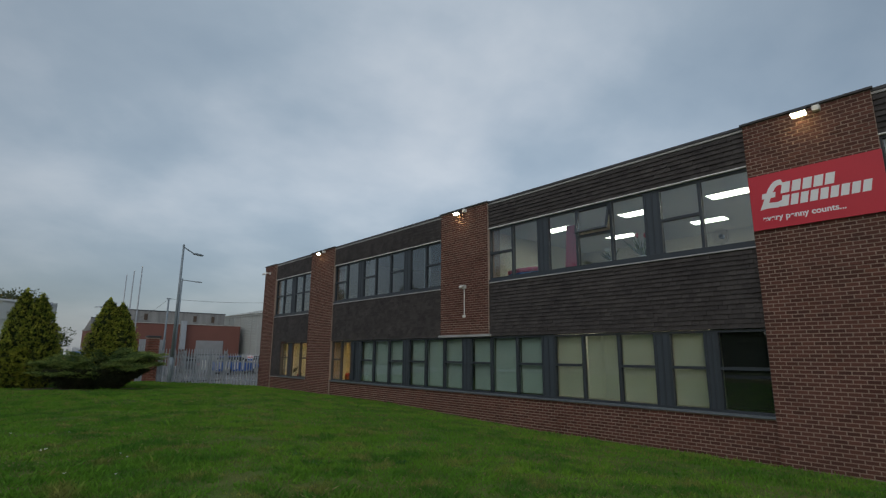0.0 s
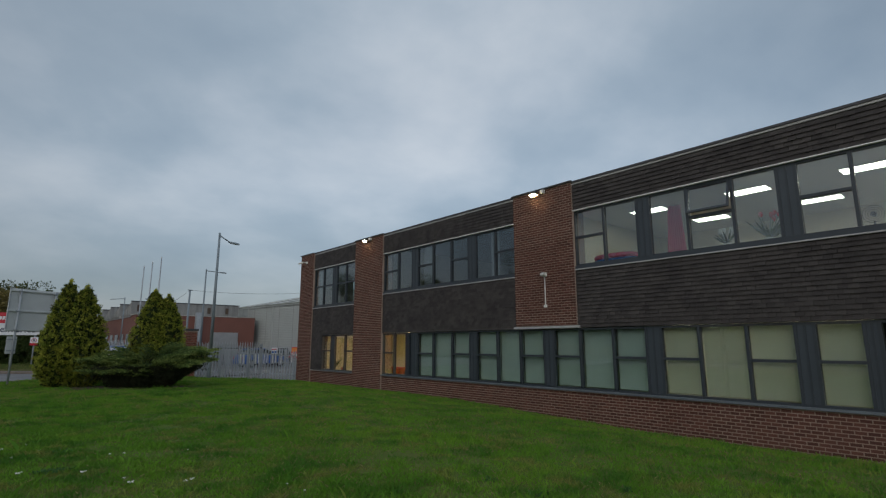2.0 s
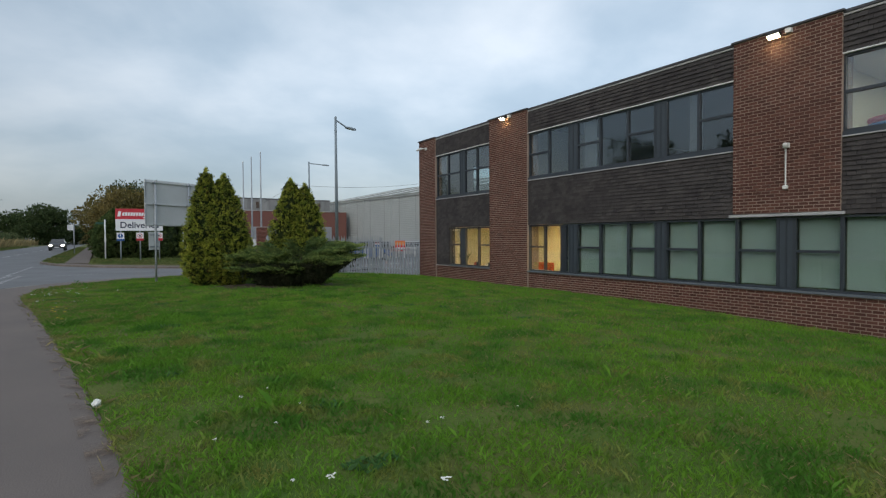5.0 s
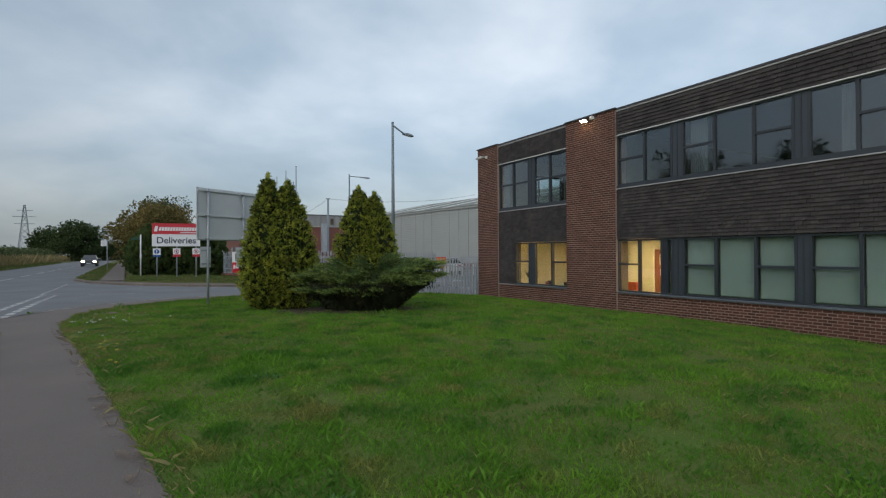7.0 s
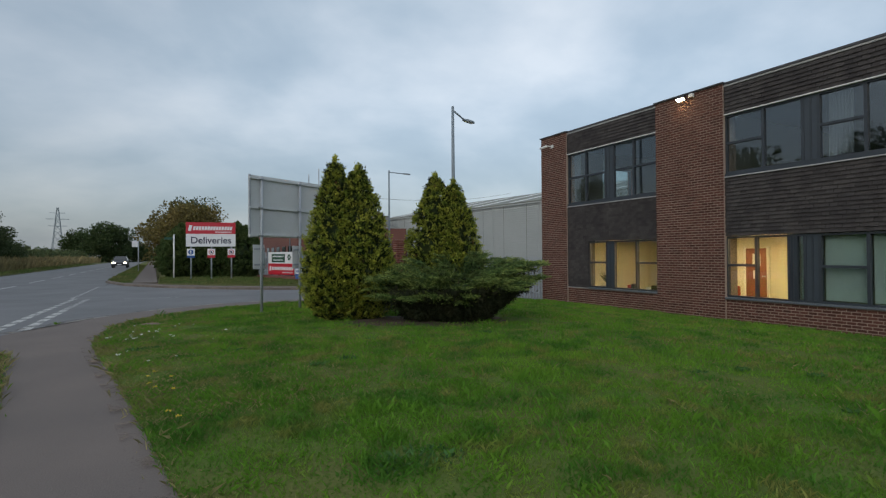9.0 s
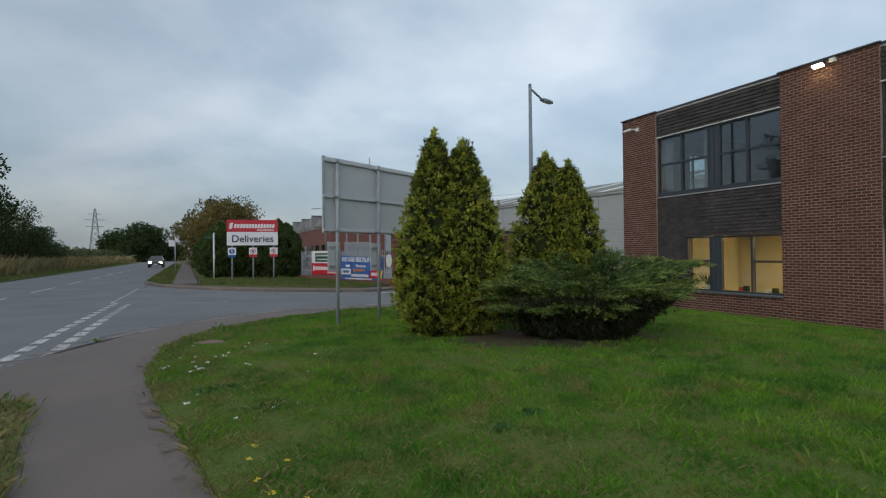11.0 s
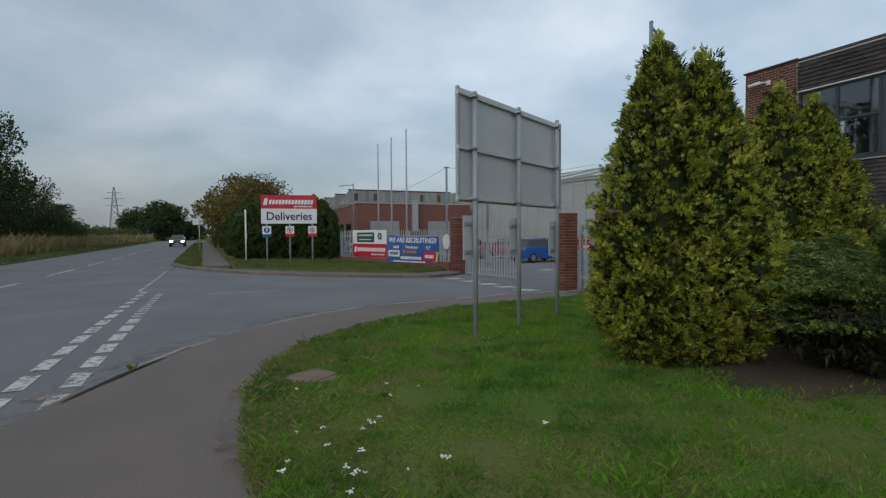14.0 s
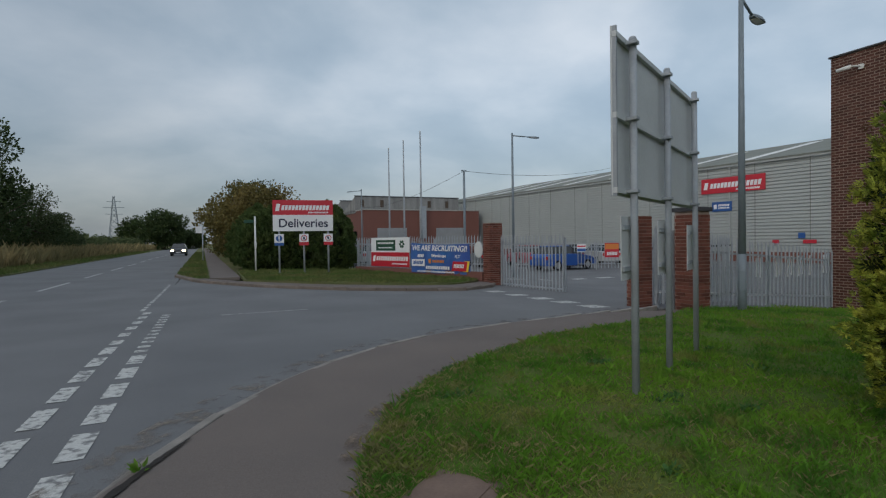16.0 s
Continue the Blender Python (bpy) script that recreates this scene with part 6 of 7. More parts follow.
for i, u in enumerate((0.24, 1.24, 2.24)):
    p = DM @ Vector((u, 0, -0.06))
    zg = float(land(p.x, p.y)) + 0.1
    part("post", tubem((p.x, p.y, zg - 0.1), (p.x, p.y, 3.0), 0.04), M["galv"], dsg, smooth=True)
    pl = part("plate", boxm(u - 0.19, u + 0.19, 1.18, 1.66, 0.0, 0.012, m=DM), M["sign_white"], dsg, "small square notice below the board")
    bm = bmesh.new()
    plate(bm, DM @ pose(0, 0, 0.012), u - 0.19, u + 0.19, 1.18, 1.32 if i else 1.30)
    part("colour_band", bm, M["red"] if i else M["blue_sign"], pl)
    bm = bmesh.new()
    bmesh.ops.create_cone(bm, cap_ends=True, segments=20, radius1=0.13, radius2=0.13, depth=0.006, matrix=DM @ pose(u, 1.48, 0.014))
    disc_ = part("disc", bm, M["blue_sign"] if i == 0 else M["red"], pl)
    bm = bmesh.new()
    if i == 0:
        plate(bm, DM @ pose(0, 0, 0.019), u - 0.025, u + 0.025, 1.44, 1.57), plate(bm, DM @ pose(0, 0, 0.019), u - 0.022, u + 0.022, 1.38, 1.42)
        part("exclamation_mark", bm, M["sign_white"], pl)
    else:
        bmesh.ops.create_cone(bm, cap_ends=True, segments=20, radius1=0.10, radius2=0.10, depth=0.004, matrix=DM @ pose(u, 1.48, 0.019))
        part("disc_centre", bm, M["sign_white"], pl)
        bm = bmesh.new()
        plate(bm, DM @ pose(u, 1.48, 0.022, 0, 0, -45), -0.1, 0.1, -0.012, 0.012), plate(bm, DM @ pose(u, 1.48, 0.022), -0.04, 0.03, -0.06, 0.06)
        part("prohibition_bar", bm, M["navy"], pl)
sp = thing("signpost", -1.15, 45.2, 0.0, "pale post with a small dark green finger sign", "signpost")
part("post", tubem((-1.15, 45.2, -0.1), (-1.15, 45.2, 2.5), 0.04), M["white"], sp, smooth=True)
part("finger", boxm(-1.62, -1.2, 45.17, 45.21, 2.2, 2.34), M["green_sign"], sp)
part("notice", boxm(-1.2, -1.1, 45.12, 45.145, 1.1, 1.35), M["white"], sp)
bs = thing("bus_stop", -3.75, 63.5, 0.0, "slim bus stop post with a pale flag sign", "bus stop")
part("post", tubem((-3.55, 63.5, -0.1), (-3.55, 63.5, 2.62), 0.045), M["galv"], bs, smooth=True)
part("flag", boxm(-4.02, -3.58, 63.48, 63.52, 2.1, 2.6), M["sign_white"], bs)

# ---------------------------------------------------------------- warehouse and works behind the yard
wh = thing("warehouse", 33, 60, -0.6, "long pale grey profiled-metal warehouse with a shallow roof", "building")
wa, wb = np.array([36.3, 30.0]), np.array([29.3, 90.5])
wlen = float(np.hypot(*(wb - wa)))
WM = pose(wa[0], wa[1], 0, 0, 0, math.degrees(math.atan2(wb[1] - wa[1], wb[0] - wa[0])))   # x along the wall, -y out of it is the yard side


def wv(u, out, z):
    return WM @ Vector((u, out, z))


EAVE = 6.75
part("wall_core", boxm(0, wlen, -22, -0.08, -0.7, EAVE, m=WM), M["clad"], wh)
# horizontal ribs of the cladding
V, F = [], []
ribs = 26
for i in range(ribs):
    z = 0.1 + i * (EAVE - 0.3) / ribs
    hgt = (EAVE - 0.3) / ribs
    for (za, oa), (zb_, ob_) in (((z, 0.0), (z + hgt * 0.72, 0.0)), ((z + hgt * 0.72, 0.0), (z + hgt * 0.80, -0.05)), ((z + hgt * 0.80, -0.09), (z + hgt * 0.92, -0.09)), ((z + hgt * 0.92, -0.05), (z + hgt, 0.0))):
        b = len(V)
        V += [wv(0, oa, za), wv(wlen, oa, za), wv(wlen, ob_, zb_), wv(0, ob_, zb_)]
        F.append((b, b + 3, b + 2, b + 1))
raw("cladding", V, F, M["clad"], wh)
for u in np.arange(3.5, wlen, 7.4):
    part("downpipe", boxm(u - 0.05, u + 0.05, 0.0, 0.09, -0.6, EAVE, m=WM), M["clad"], wh)
for u in np.arange(1.6, wlen, 3.7):
    part("sheet_joint", boxm(u - 0.02, u + 0.02, 0.0, 0.02, 0.1, EAVE, m=WM), M["clad_roof"], wh)
part("gutter", boxm(0, wlen, -0.05, 0.16, EAVE, EAVE + 0.16, m=WM), M["clad"], wh)
part("roof", boxm(0, wlen, -15.0, 0.2, 0, 0.1, m=WM @ pose(0, 0, EAVE + 0.18, -12, 0, 0)), M["clad_roof"], wh, "weathered grey-green sheet roof")
for u in np.arange(4, wlen, 6.5):
    part("roof_light", boxm(u, u + 1.0, -12.5, -0.8, 0.102, 0.13, m=WM @ pose(0, 0, EAVE + 0.18, -12, 0, 0)), M["white"], wh, "translucent roof sheet")
part("plinth", boxm(0, wlen, -0.05, 0.06, -0.7, 0.12, m=WM), M["far_brick"], wh)
WS = WM @ Matrix(((-1, 0, 0, 0), (0, 0, 1, 0.07), (0, 1, 0, 0), (0, 0, 0, 1)))
# company sign on the warehouse
ws = thing("warehouse_sign", *wv(17.5, 0.06, 4.3), "red company sign high on the warehouse wall", "sign")
part("panel", boxm(-20.6, -15.6, 4.75, 5.95, 0.0, 0.05, m=WS), M["red"], ws)
bm = bmesh.new(); bars(bm, WS @ pose(0, 0, 0.05), -19.9, -15.9, 5.15, 5.55, 14), plate(bm, WS @ pose(0, 0, 0.05), -20.4, -20.1, 5.1, 5.65, slant=0.2), bars(bm, WS @ pose(0, 0, 0.05), -17.8, -16.0, 4.88, 5.02, 14)
part("company_name", bm, M["sign_white"], ws)
ws2 = thing("warehouse_sign", *wv(18.8, 0.06, 3.3), "small blue sign on the warehouse wall", "sign")
part("panel", boxm(-19.7, -18.1, 3.3, 4.05, 0.0, 0.05, m=WS), M["blue_sign"], ws2)
bm = bmesh.new(); bars(bm, WS @ pose(0, 0, 0.05), -19.2, -18.3, 3.7, 3.85, 8), bars(bm, WS @ pose(0, 0, 0.05), -19.2, -18.3, 3.5, 3.62, 8), plate(bm, WS @ pose(0, 0, 0.05), -19.55, -19.3, 3.5, 3.85)
part("white_bars", bm, M["sign_white"], ws2)
for u, k in ((-13.2, "blue_sign"), (-12.5, "red"), (-14.9, "red"), (-12.9, "red")):
    nt = thing("safety_notice", *wv(-u, 0.06, 1.2), "small safety notice on the warehouse wall", "sign", "safety notices")
    part("plate", boxm(u - 0.22, u + 0.22, 1.1 if k == "blue_sign" else 0.75, 1.5 if k == "blue_sign" else 1.0, 0.0, 0.03, m=WS), M[k], nt)

wk = thing("works_building", 21, 85, -0.6, "old red brick works with stained grey north-light roof bays", "building")
part("front_wall", boxm(13.8, 29.5, 81.0, 81.4, -0.7, 5.1), M["far_brick"], wk)
part("side_wall", boxm(13.8, 14.2, 81.4, 118, -0.7, 5.1), M["far_brick"], wk)
part("side_wall", boxm(29.1, 29.5, 81.4, 118, -0.7, 5.1), M["far_brick"], wk)
part("coping", boxm(13.7, 29.6, 80.9, 81.5, 5.1, 5.22), M["concrete"], wk)
part("coping", boxm(13.7, 14.3, 81.5, 118, 5.1, 5.22), M["concrete"], wk)
part("flat_roof", boxm(14.2, 29.1, 81.4, 118, 4.8, 5.0), M["felt"], wk)
for i, x in enumerate((17.4, 25.2)):
    d = part("loading_door", boxm(x - 1.9, x + 1.9, 80.9, 80.99, -0.6, 2.9), M["shutter"], wk, "grey roller shutter")
    for z in np.arange(-0.5, 2.9, 0.18):
        part("slat", boxm(x - 1.85, x + 1.85, 80.87, 80.897, z, z + 0.15), M["shutter"], d)
part("wall_duct", boxm(21.0, 21.7, 80.3, 80.9, 1.6, 5.6), M["galv"], wk, "pale metal duct")
for i in range(7):
    part("wall_window", boxm(13.74, 13.79, 84 + 4.2 * i, 86.4 + 4.2 * i, 0.6, 2.6), M["car_glass"], wk, "dim factory window")
for k in range(4):
    y0 = 84.5 + 8.0 * k
    bm = bmesh.new()
    vs = [bm.verts.new(p) for p in ((13.7, y0, 4.9), (28.2, y0, 4.9), (28.2, y0, 7.0), (13.7, y0, 7.0), (13.7, y0 + 7.9, 4.9), (28.2, y0 + 7.9, 4.9))]
    for f in ((0, 1, 2, 3), (3, 2, 5, 4), (0, 3, 4), (1, 5, 2), (0, 4, 5, 1)):
        bm.faces.new([vs[j] for j in f])
    bay = part("roof_bay", bm, M["clad_dirty"], wk, "stained grey north-light roof bay")
    part("bay_coping", boxm(13.6, 28.3, y0 - 0.08, y0 + 0.1, 7.0, 7.12), M["coping"], bay)
    if k == 0:
        for x in np.arange(13.9, 28, 0.62):
            part("sheet_rib", boxm(x, x + 0.07, y0 - 0.04, y0 - 0.002, 5.2, 6.98), M["clad_dirty"], bay)
        for x in (14.4, 17.0, 23.6, 26.2):
            part("vent", boxm(x, x + 0.45, y0 - 0.1, y0 - 0.041, 5.7, 6.6), M["bark"], bay)

# ---------------------------------------------------------------- cars
def car(x, y, yaw, paint, label, lit=False, length=4.2):
    z = float(land(x, y)) - 0.02
    ob = thing("car", x, y, z, label, "car", "cars")
    m = pose(x, y, z, 0, 0, yaw)
    body = mat("car_paint_" + label.split()[0], paint, 0.3, 0.2, var=0.06, bump=0, spec=0.6)
    h = length / 2
    prof = [(-h, 0.30), (-h, 0.80), (-h + 0.12, 0.98), (-h + 0.5, 1.02), (h - 1.35, 0.98), (h - 0.35, 0.82), (h, 0.62), (h, 0.28)]
    bm = bmesh.new()
    rows = []
    for w, k in ((-0.86, 0.97), (-0.80, 1.0), (0.80, 1.0), (0.86, 0.97)):
        rows.append([bm.verts.new(m @ Vector((u * (1 if abs(w) < 0.82 else 0.985), w, v * k))) for u, v in prof])
    for a, b in zip(rows, rows[1:]):
        for i in range(len(prof)):
            j = (i + 1) % len(prof)
            bm.faces.new((a[i], a[j], b[j], b[i]))
    bm.faces.new(rows[0][::-1]), bm.faces.new(rows[-1])
    part("body", bm, body, ob)
    cab = [(-h + 0.25, 1.0), (-h + 0.65, 1.43), (h - 2.1, 1.47), (h - 1.2, 0.98)]
    bm = bmesh.new()
    lo = [[bm.verts.new(m @ Vector((u, s * (0.80 if v < 1.2 else 0.62), v))) for u, v in cab] for s in (-1, 1)]
    for i in range(3):
        bm.faces.new((lo[0][i], lo[0][i + 1], lo[1][i + 1], lo[1][i]))
    bm.faces.new(lo[0][::-1]), bm.faces.new(lo[1])
    part("cabin_glass", bm, M["car_glass"], ob)
    bm = bmesh.new()
    box(bm, -h + 0.7, h - 2.15, -0.61, 0.61, 1.43, 1.50, m=m)
    part("roof", bm, body, ob, bevel=0.02)
    for sx in (-h + 0.75, h - 0.8):
        for sy in (-0.78, 0.78):
            t = bmesh.new()
            bmesh.ops.create_cone(t, cap_ends=True, segments=20, radius1=0.31, radius2=0.31, depth=0.2, matrix=m @ pose(sx, sy, 0.31, 90, 0, 0))
            ty = part("tyre", t, M["rubber"], ob)
            t = bmesh.new()
            bmesh.ops.create_cone(t, cap_ends=True, segments=16, radius1=0.2, radius2=0.2, depth=0.215, matrix=m @ pose(sx, sy, 0.31, 90, 0, 0))
            part("rim", t, M["rim"], ty)
    for sy in (-0.62, 0.62):
        part("headlight", boxm(h - 0.12, h + 0.01, sy - 0.17, sy + 0.17, 0.58, 0.74, m=m), M["headlamp"] if lit else M["white"], ob)
        part("tail_light", boxm(-h - 0.01, -h + 0.1, sy - 0.14, sy + 0.14, 0.66, 0.86, m=m), M["tail"], ob)
    part("number_plate", boxm(h, h + 0.012, -0.26, 0.26, 0.38, 0.5, m=m), M["sign_white"], ob)
    part("grille", boxm(h - 0.02, h + 0.008, -0.4, 0.4, 0.52, 0.64, m=m), M["black"], ob)
    return ob


car(-6.6, 92, -90, (0.03, 0.03, 0.035), "dark car with lit headlights coming along the road", True)
car(15.2, 53.5, 75, (0.10, 0.11, 0.12), "grey parked car in the yard")
car(18.0, 52.5, 75, (0.35, 0.03, 0.05), "red parked car in the yard")
car(20.8, 51.8, 75, (0.03, 0.035, 0.04), "black parked car in the yard")
car(23.6, 51.0, 75, (0.45, 0.46, 0.47), "silver parked car in the yard")
car(17.2, 47.0, 10, (0.02, 0.10, 0.38), "blue parked car in the yard")
car(5.4, 55.0, 70, (0.16, 0.20, 0.20), "grey-green parked car behind the fence")
car(7.8, 56.5, 70, (0.42, 0.44, 0.45), "silver parked car behind the fence")

# ---------------------------------------------------------------- hedges, trees and field edge
for i, (x, y, r, h) in enumerate(((-0.75, 47.9, 1.1, 2.9), (-0.1, 47.7, 1.15, 3.15), (1.1, 47.5, 1.15, 3.0), (2.35, 46.6, 1.1, 3.35), (3.0, 47.4, 1.0, 3.2), (-0.6, 50.5, 1.2, 3.4), (-0.8, 53.5, 1.3, 3.3))):
    conifer("hedge_conifer", x, y, r, h, [(0, 0, 1.0, 1.0)], "dark dense clipped conifer of the hedge behind the sign", "hedge_green", 9000, 50 + i, size=0.2, group="hedge conifers", fan=2, flat=2.6, base=float(land(x, y)))
broadleaf("roadside_tree", 0.6, 62, 5.6, 2.6, "bushy olive-brown tree over the footpath", "olive_leaf", 1, leaf=0.22, clumps=90, per=150, low=0.05)
broadleaf("roadside_tree", 0.3, 72, 6.6, 3.2, "bushy olive-brown tree over the footpath", "olive_leaf", 2, leaf=0.26, clumps=90, per=140, low=0.08)
broadleaf("roadside_tree", -0.6, 86, 7.2, 3.4, "rounded olive tree beside the road", "olive_leaf", 3, leaf=0.3, clumps=70, per=140, low=0.05)
broadleaf("roadside_tree", 2.2, 98, 10.6, 3.4, "taller thin-crowned green tree behind the hedge", "mid_leaf", 4, leaf=0.3, clumps=50, per=110, low=0.45)
broadleaf("roadside_tree", 5.5, 92, 5.6, 3.4, "dark green tree behind the hedge", "mid_leaf", 14, leaf=0.3, clumps=60, per=120, low=0.1)
broadleaf("field_tree", -14.0, 172, 9.6, 5.4, "broad dark tree at the bend of the road", "dark_leaf", 5, leaf=0.5, clumps=90, per=130, low=0.02, trunk=0.4)
broadleaf("field_tree", -9, 185, 5.0, 5.0, "dark tree at the bend of the road", "dark_leaf", 6, leaf=0.5, clumps=70, per=120, low=0.0)
broadleaf("field_tree", -30.5, 260, 12.0, 5.5, "distant dark field tree", "dark_leaf", 7, leaf=0.7, clumps=60, per=110, low=0.1)
broadleaf("field_tree", -66, 300, 9.0, 6.0, "distant dark field tree", "dark_leaf", 9, leaf=0.7, clumps=40, per=90, low=0.1)
for i, (x, y, h, r) in enumerate(((-20.5, 77, 8.0, 3.2), (-19.6, 84, 7.6, 3.0), (-19.6, 91, 5.2, 2.8), (-20.6, 99, 3.8, 2.8))):
    broadleaf("field_bush", x, y, h, r, "tall dark thorn bush on the field edge", "mid_leaf" if i % 2 else "dark_leaf", 60 + i, leaf=0.2, clumps=80, per=150, low=0.0, category="bush", group="field bushes")
broadleaf("pine_tree", -21.2, 80.0, 12.8, 2.4, "dark ragged pine tree at the field edge", "dark_leaf", 77, leaf=0.3, clumps=70, per=130, low=0.15)


def hedge_run(name, x_of_y, y0, y1, h, w, material, label, n, leaf, seed):
    rnd = np.random.RandomState(seed)
    y = rnd.uniform(y0, y1, n)
    a = rnd.uniform(0, np.pi, n)
    top = h * (1 + 0.16 * np.sin(y * 0.35) + 0.10 * np.sin(y * 1.1 + 2) + 0.06 * np.sin(y * 2.9))
    r = rnd.uniform(0.72, 1.03, n)
    x = x_of_y(y) + w * np.cos(a) * r
    z = land(x, y) + top * np.sin(a) ** 0.6 * r
    V, F = leaves(np.c_[x, y, z], np.c_[np.cos(a), rnd.normal(0, 0.4, n), np.sin(a)], leaf, leaf * 0.35, rnd, 0.6, 3)
    yy = np.linspace(y0, y1, 60)
    core = []
    for t in (0.0, 0.25, 0.5, 0.75, 1.0):
        an = math.pi * t
        hh = h * 0.82 * (1 + 0.16 * np.sin(yy * 0.35))
        core.append(np.c_[x_of_y(yy) + w * 0.8 * math.cos(an), yy, land(x_of_y(yy), yy) + hh * math.sin(an) ** 0.6])
    C = np.concatenate(core)
    i = (np.arange(4)[:, None] * 60 + np.arange(59)).ravel()
    ob = thing(name, float(x_of_y(np.array([y0]))[0]), y0, 0, label, "hedge", kind="stuff")
    raw("leafage", V, F, M[material], ob)
    # dark fill behind the leaves, with the hedge's inner shade as its colour
    raw("inner_mass", C, np.stack([i, i + 1, i + 61, i + 60], 1), M["core_shade"], ob)


hedge_run("field_hedge", lambda y: -20.5 - 0.02 * (y - 95), 96, 190, 2.5, 2.2, "hedge_leaf", "long uneven green field hedge", 9000, 0.3, 5)
hedge_run("field_hedge", lambda y: -21.0 + 0 * y, 10, 74, 3.6, 2.4, "mid_leaf", "tall uneven green field hedge", 6000, 0.25, 6)
hedge_run("path_hedge", lambda y: 0.6 - 0.014 * (y - 40), 54, 150, 2.6, 1.5, "dark_leaf", "dark hedge along the footpath", 9000, 0.25, 7)

# pylon
py = thing("electricity_pylon", -55.3, 380, -1, "distant grey lattice electricity pylon", "pylon")
PX, PY, PH = -55.3, 380.0, 30.3
leg = [(-3.2, -3.2), (3.2, -3.2), (3.2, 3.2), (-3.2, 3.2)]
for a, b in leg:
    part("leg", tubem((PX + a, PY + b, -1), (PX + a * 0.12, PY + b * 0.12, PH), 0.16, 0.1, 5), M["pole_grey"], py)
for k in range(9):
    z0, z1 = PH * k / 9, PH * (k + 1) / 9
    f0, f1 = 1 - 0.88 * k / 9, 1 - 0.88 * (k + 1) / 9
    bm = bmesh.new()
    for i in range(4):
        (a, b), (c, d) = leg[i], leg[(i + 1) % 4]
        tube(bm, (PX + a * f0, PY + b * f0, z0), (PX + c * f1, PY + d * f1, z1), 0.08, seg=4)
        tube(bm, (PX + c * f0, PY + d * f0, z0), (PX + a * f1, PY + b * f1, z1), 0.08, seg=4)
    part("lattice", bm, M["pole_grey"], py)
for z, w in ((19.5, 4.6), (23.5, 5.4), (27.0, 3.6)):
    part("crossarm", tubem((PX - w, PY, z), (PX + w, PY, z), 0.16, seg=5), M["pole_grey"], py)

# ---------------------------------------------------------------- grass
def vnoise(X, Y, cell, seed):
    """Smooth value noise over the plan, 0 to 1."""
    g = np.random.RandomState(seed).uniform(0, 1, (257, 257))
    u, v = np.asarray(X) / cell + 1000.0, np.asarray(Y) / cell + 1000.0
    i, j = np.floor(u).astype(int), np.floor(v).astype(int)
    a, b = smooth(u - i), smooth(v - j)
    i0, j0, i1, j1 = i % 256, j % 256, (i + 1) % 256, (j + 1) % 256
    return (g[i0, j0] * (1 - a) + g[i1, j0] * a) * (1 - b) + (g[i0, j1] * (1 - a) + g[i1, j1] * a) * b


def blades(name, X, Y, h, w, lift, material, label, seed, lean=0.6, parent_kind="stuff"):
    rnd = np.random.RandomState(seed)
    n = len(X)
    P = np.c_[X, Y, land(X, Y) + lift]
    a, b = rnd.uniform(0, 2 * np.pi, n), rnd.uniform(0, 2 * np.pi, n)
    H_ = h * rnd.uniform(0.5, 1.35, n) * (0.55 + 0.95 * vnoise(X, Y, 0.22, 5) * (0.6 + 0.8 * vnoise(X, Y, 0.9, 6)))
    S = np.c_[np.cos(a), np.sin(a), np.zeros(n)] * (w * rnd.uniform(0.7, 1.3, n))[:, None]
    Ln = np.c_[np.cos(b), np.sin(b), np.zeros(n)] * (H_ * lean * rnd.uniform(0.2, 1.4, n))[:, None]
    up = np.c_[np.zeros((n, 2)), H_]
    V = np.stack([P - S, P + S, P + Ln * 0.35 + up * 0.6 + S * 0.7, P + Ln + up * 0.95, ], 1).reshape(-1, 3)
    ob = raw(name, V, np.arange(4 * n).reshape(-1, 4), M[material])
    return tagged(ob, label, "grass", kind="stuff")


def scatter(n, x0, x1, y0, y1, seed, keep):
    rnd = np.random.RandomState(seed)
    X, Y = rnd.uniform(x0, x1, n), rnd.uniform(y0, y1, n)
    k = keep(X, Y, rnd)
    return X[k], Y[k]


def on_lawn(X, Y, rnd):
    soil = ((X - 2.85) / 2.3) ** 2 + ((Y - 21.2) / 1.05) ** 2 > rnd.uniform(0.12, 1.1, len(X)) ** 1.4
    lid = np.hypot(X + 1.9, Y - 22.85) > 0.215
    return (X > along(LAWN_EDGE, 1, Y) - 0.03) & (X < 11.6) & soil & lid


def near_walk(X, Y, rnd):
    wx = np.interp(Y, [0, 7, 12, 20.5, 27], [0.6, -0.7, -1.7, -2.9, -3.0])
    d = X - wx
    return on_lawn(X, Y, rnd) & (rnd.uniform(0, 1, len(X)) < np.clip(1.25 - d / 7, 0.12, 1))


X, Y = scatter(980000, -2.8, 9, 2.5, 27.4, 1, near_walk)
blades("lawn_grass", X, Y, 0.036, 0.0021, 0.022, "grass", "short mown green grass of the lawn", 11, 0.9)
X, Y = scatter(190000, -1, 11.65, -3, 28.2, 2, on_lawn)
blades("lawn_grass", X, Y, 0.055, 0.007, 0.022, "grass", "mown green grass by the offices", 12)
X, Y = scatter(90000, -2.8, 9, 2, 27, 3, lambda X, Y, r: on_lawn(X, Y, r) & (vnoise(X, Y, 0.55, 41) * (0.45 + 0.75 * vnoise(X, Y, 2.1, 42)) > r.uniform(0.38, 0.66, len(X))))
blades("dry_grass", X, Y, 0.036, 0.0016, 0.022, "straw", "dry straw-coloured grass in the lawn", 13, 1.2)
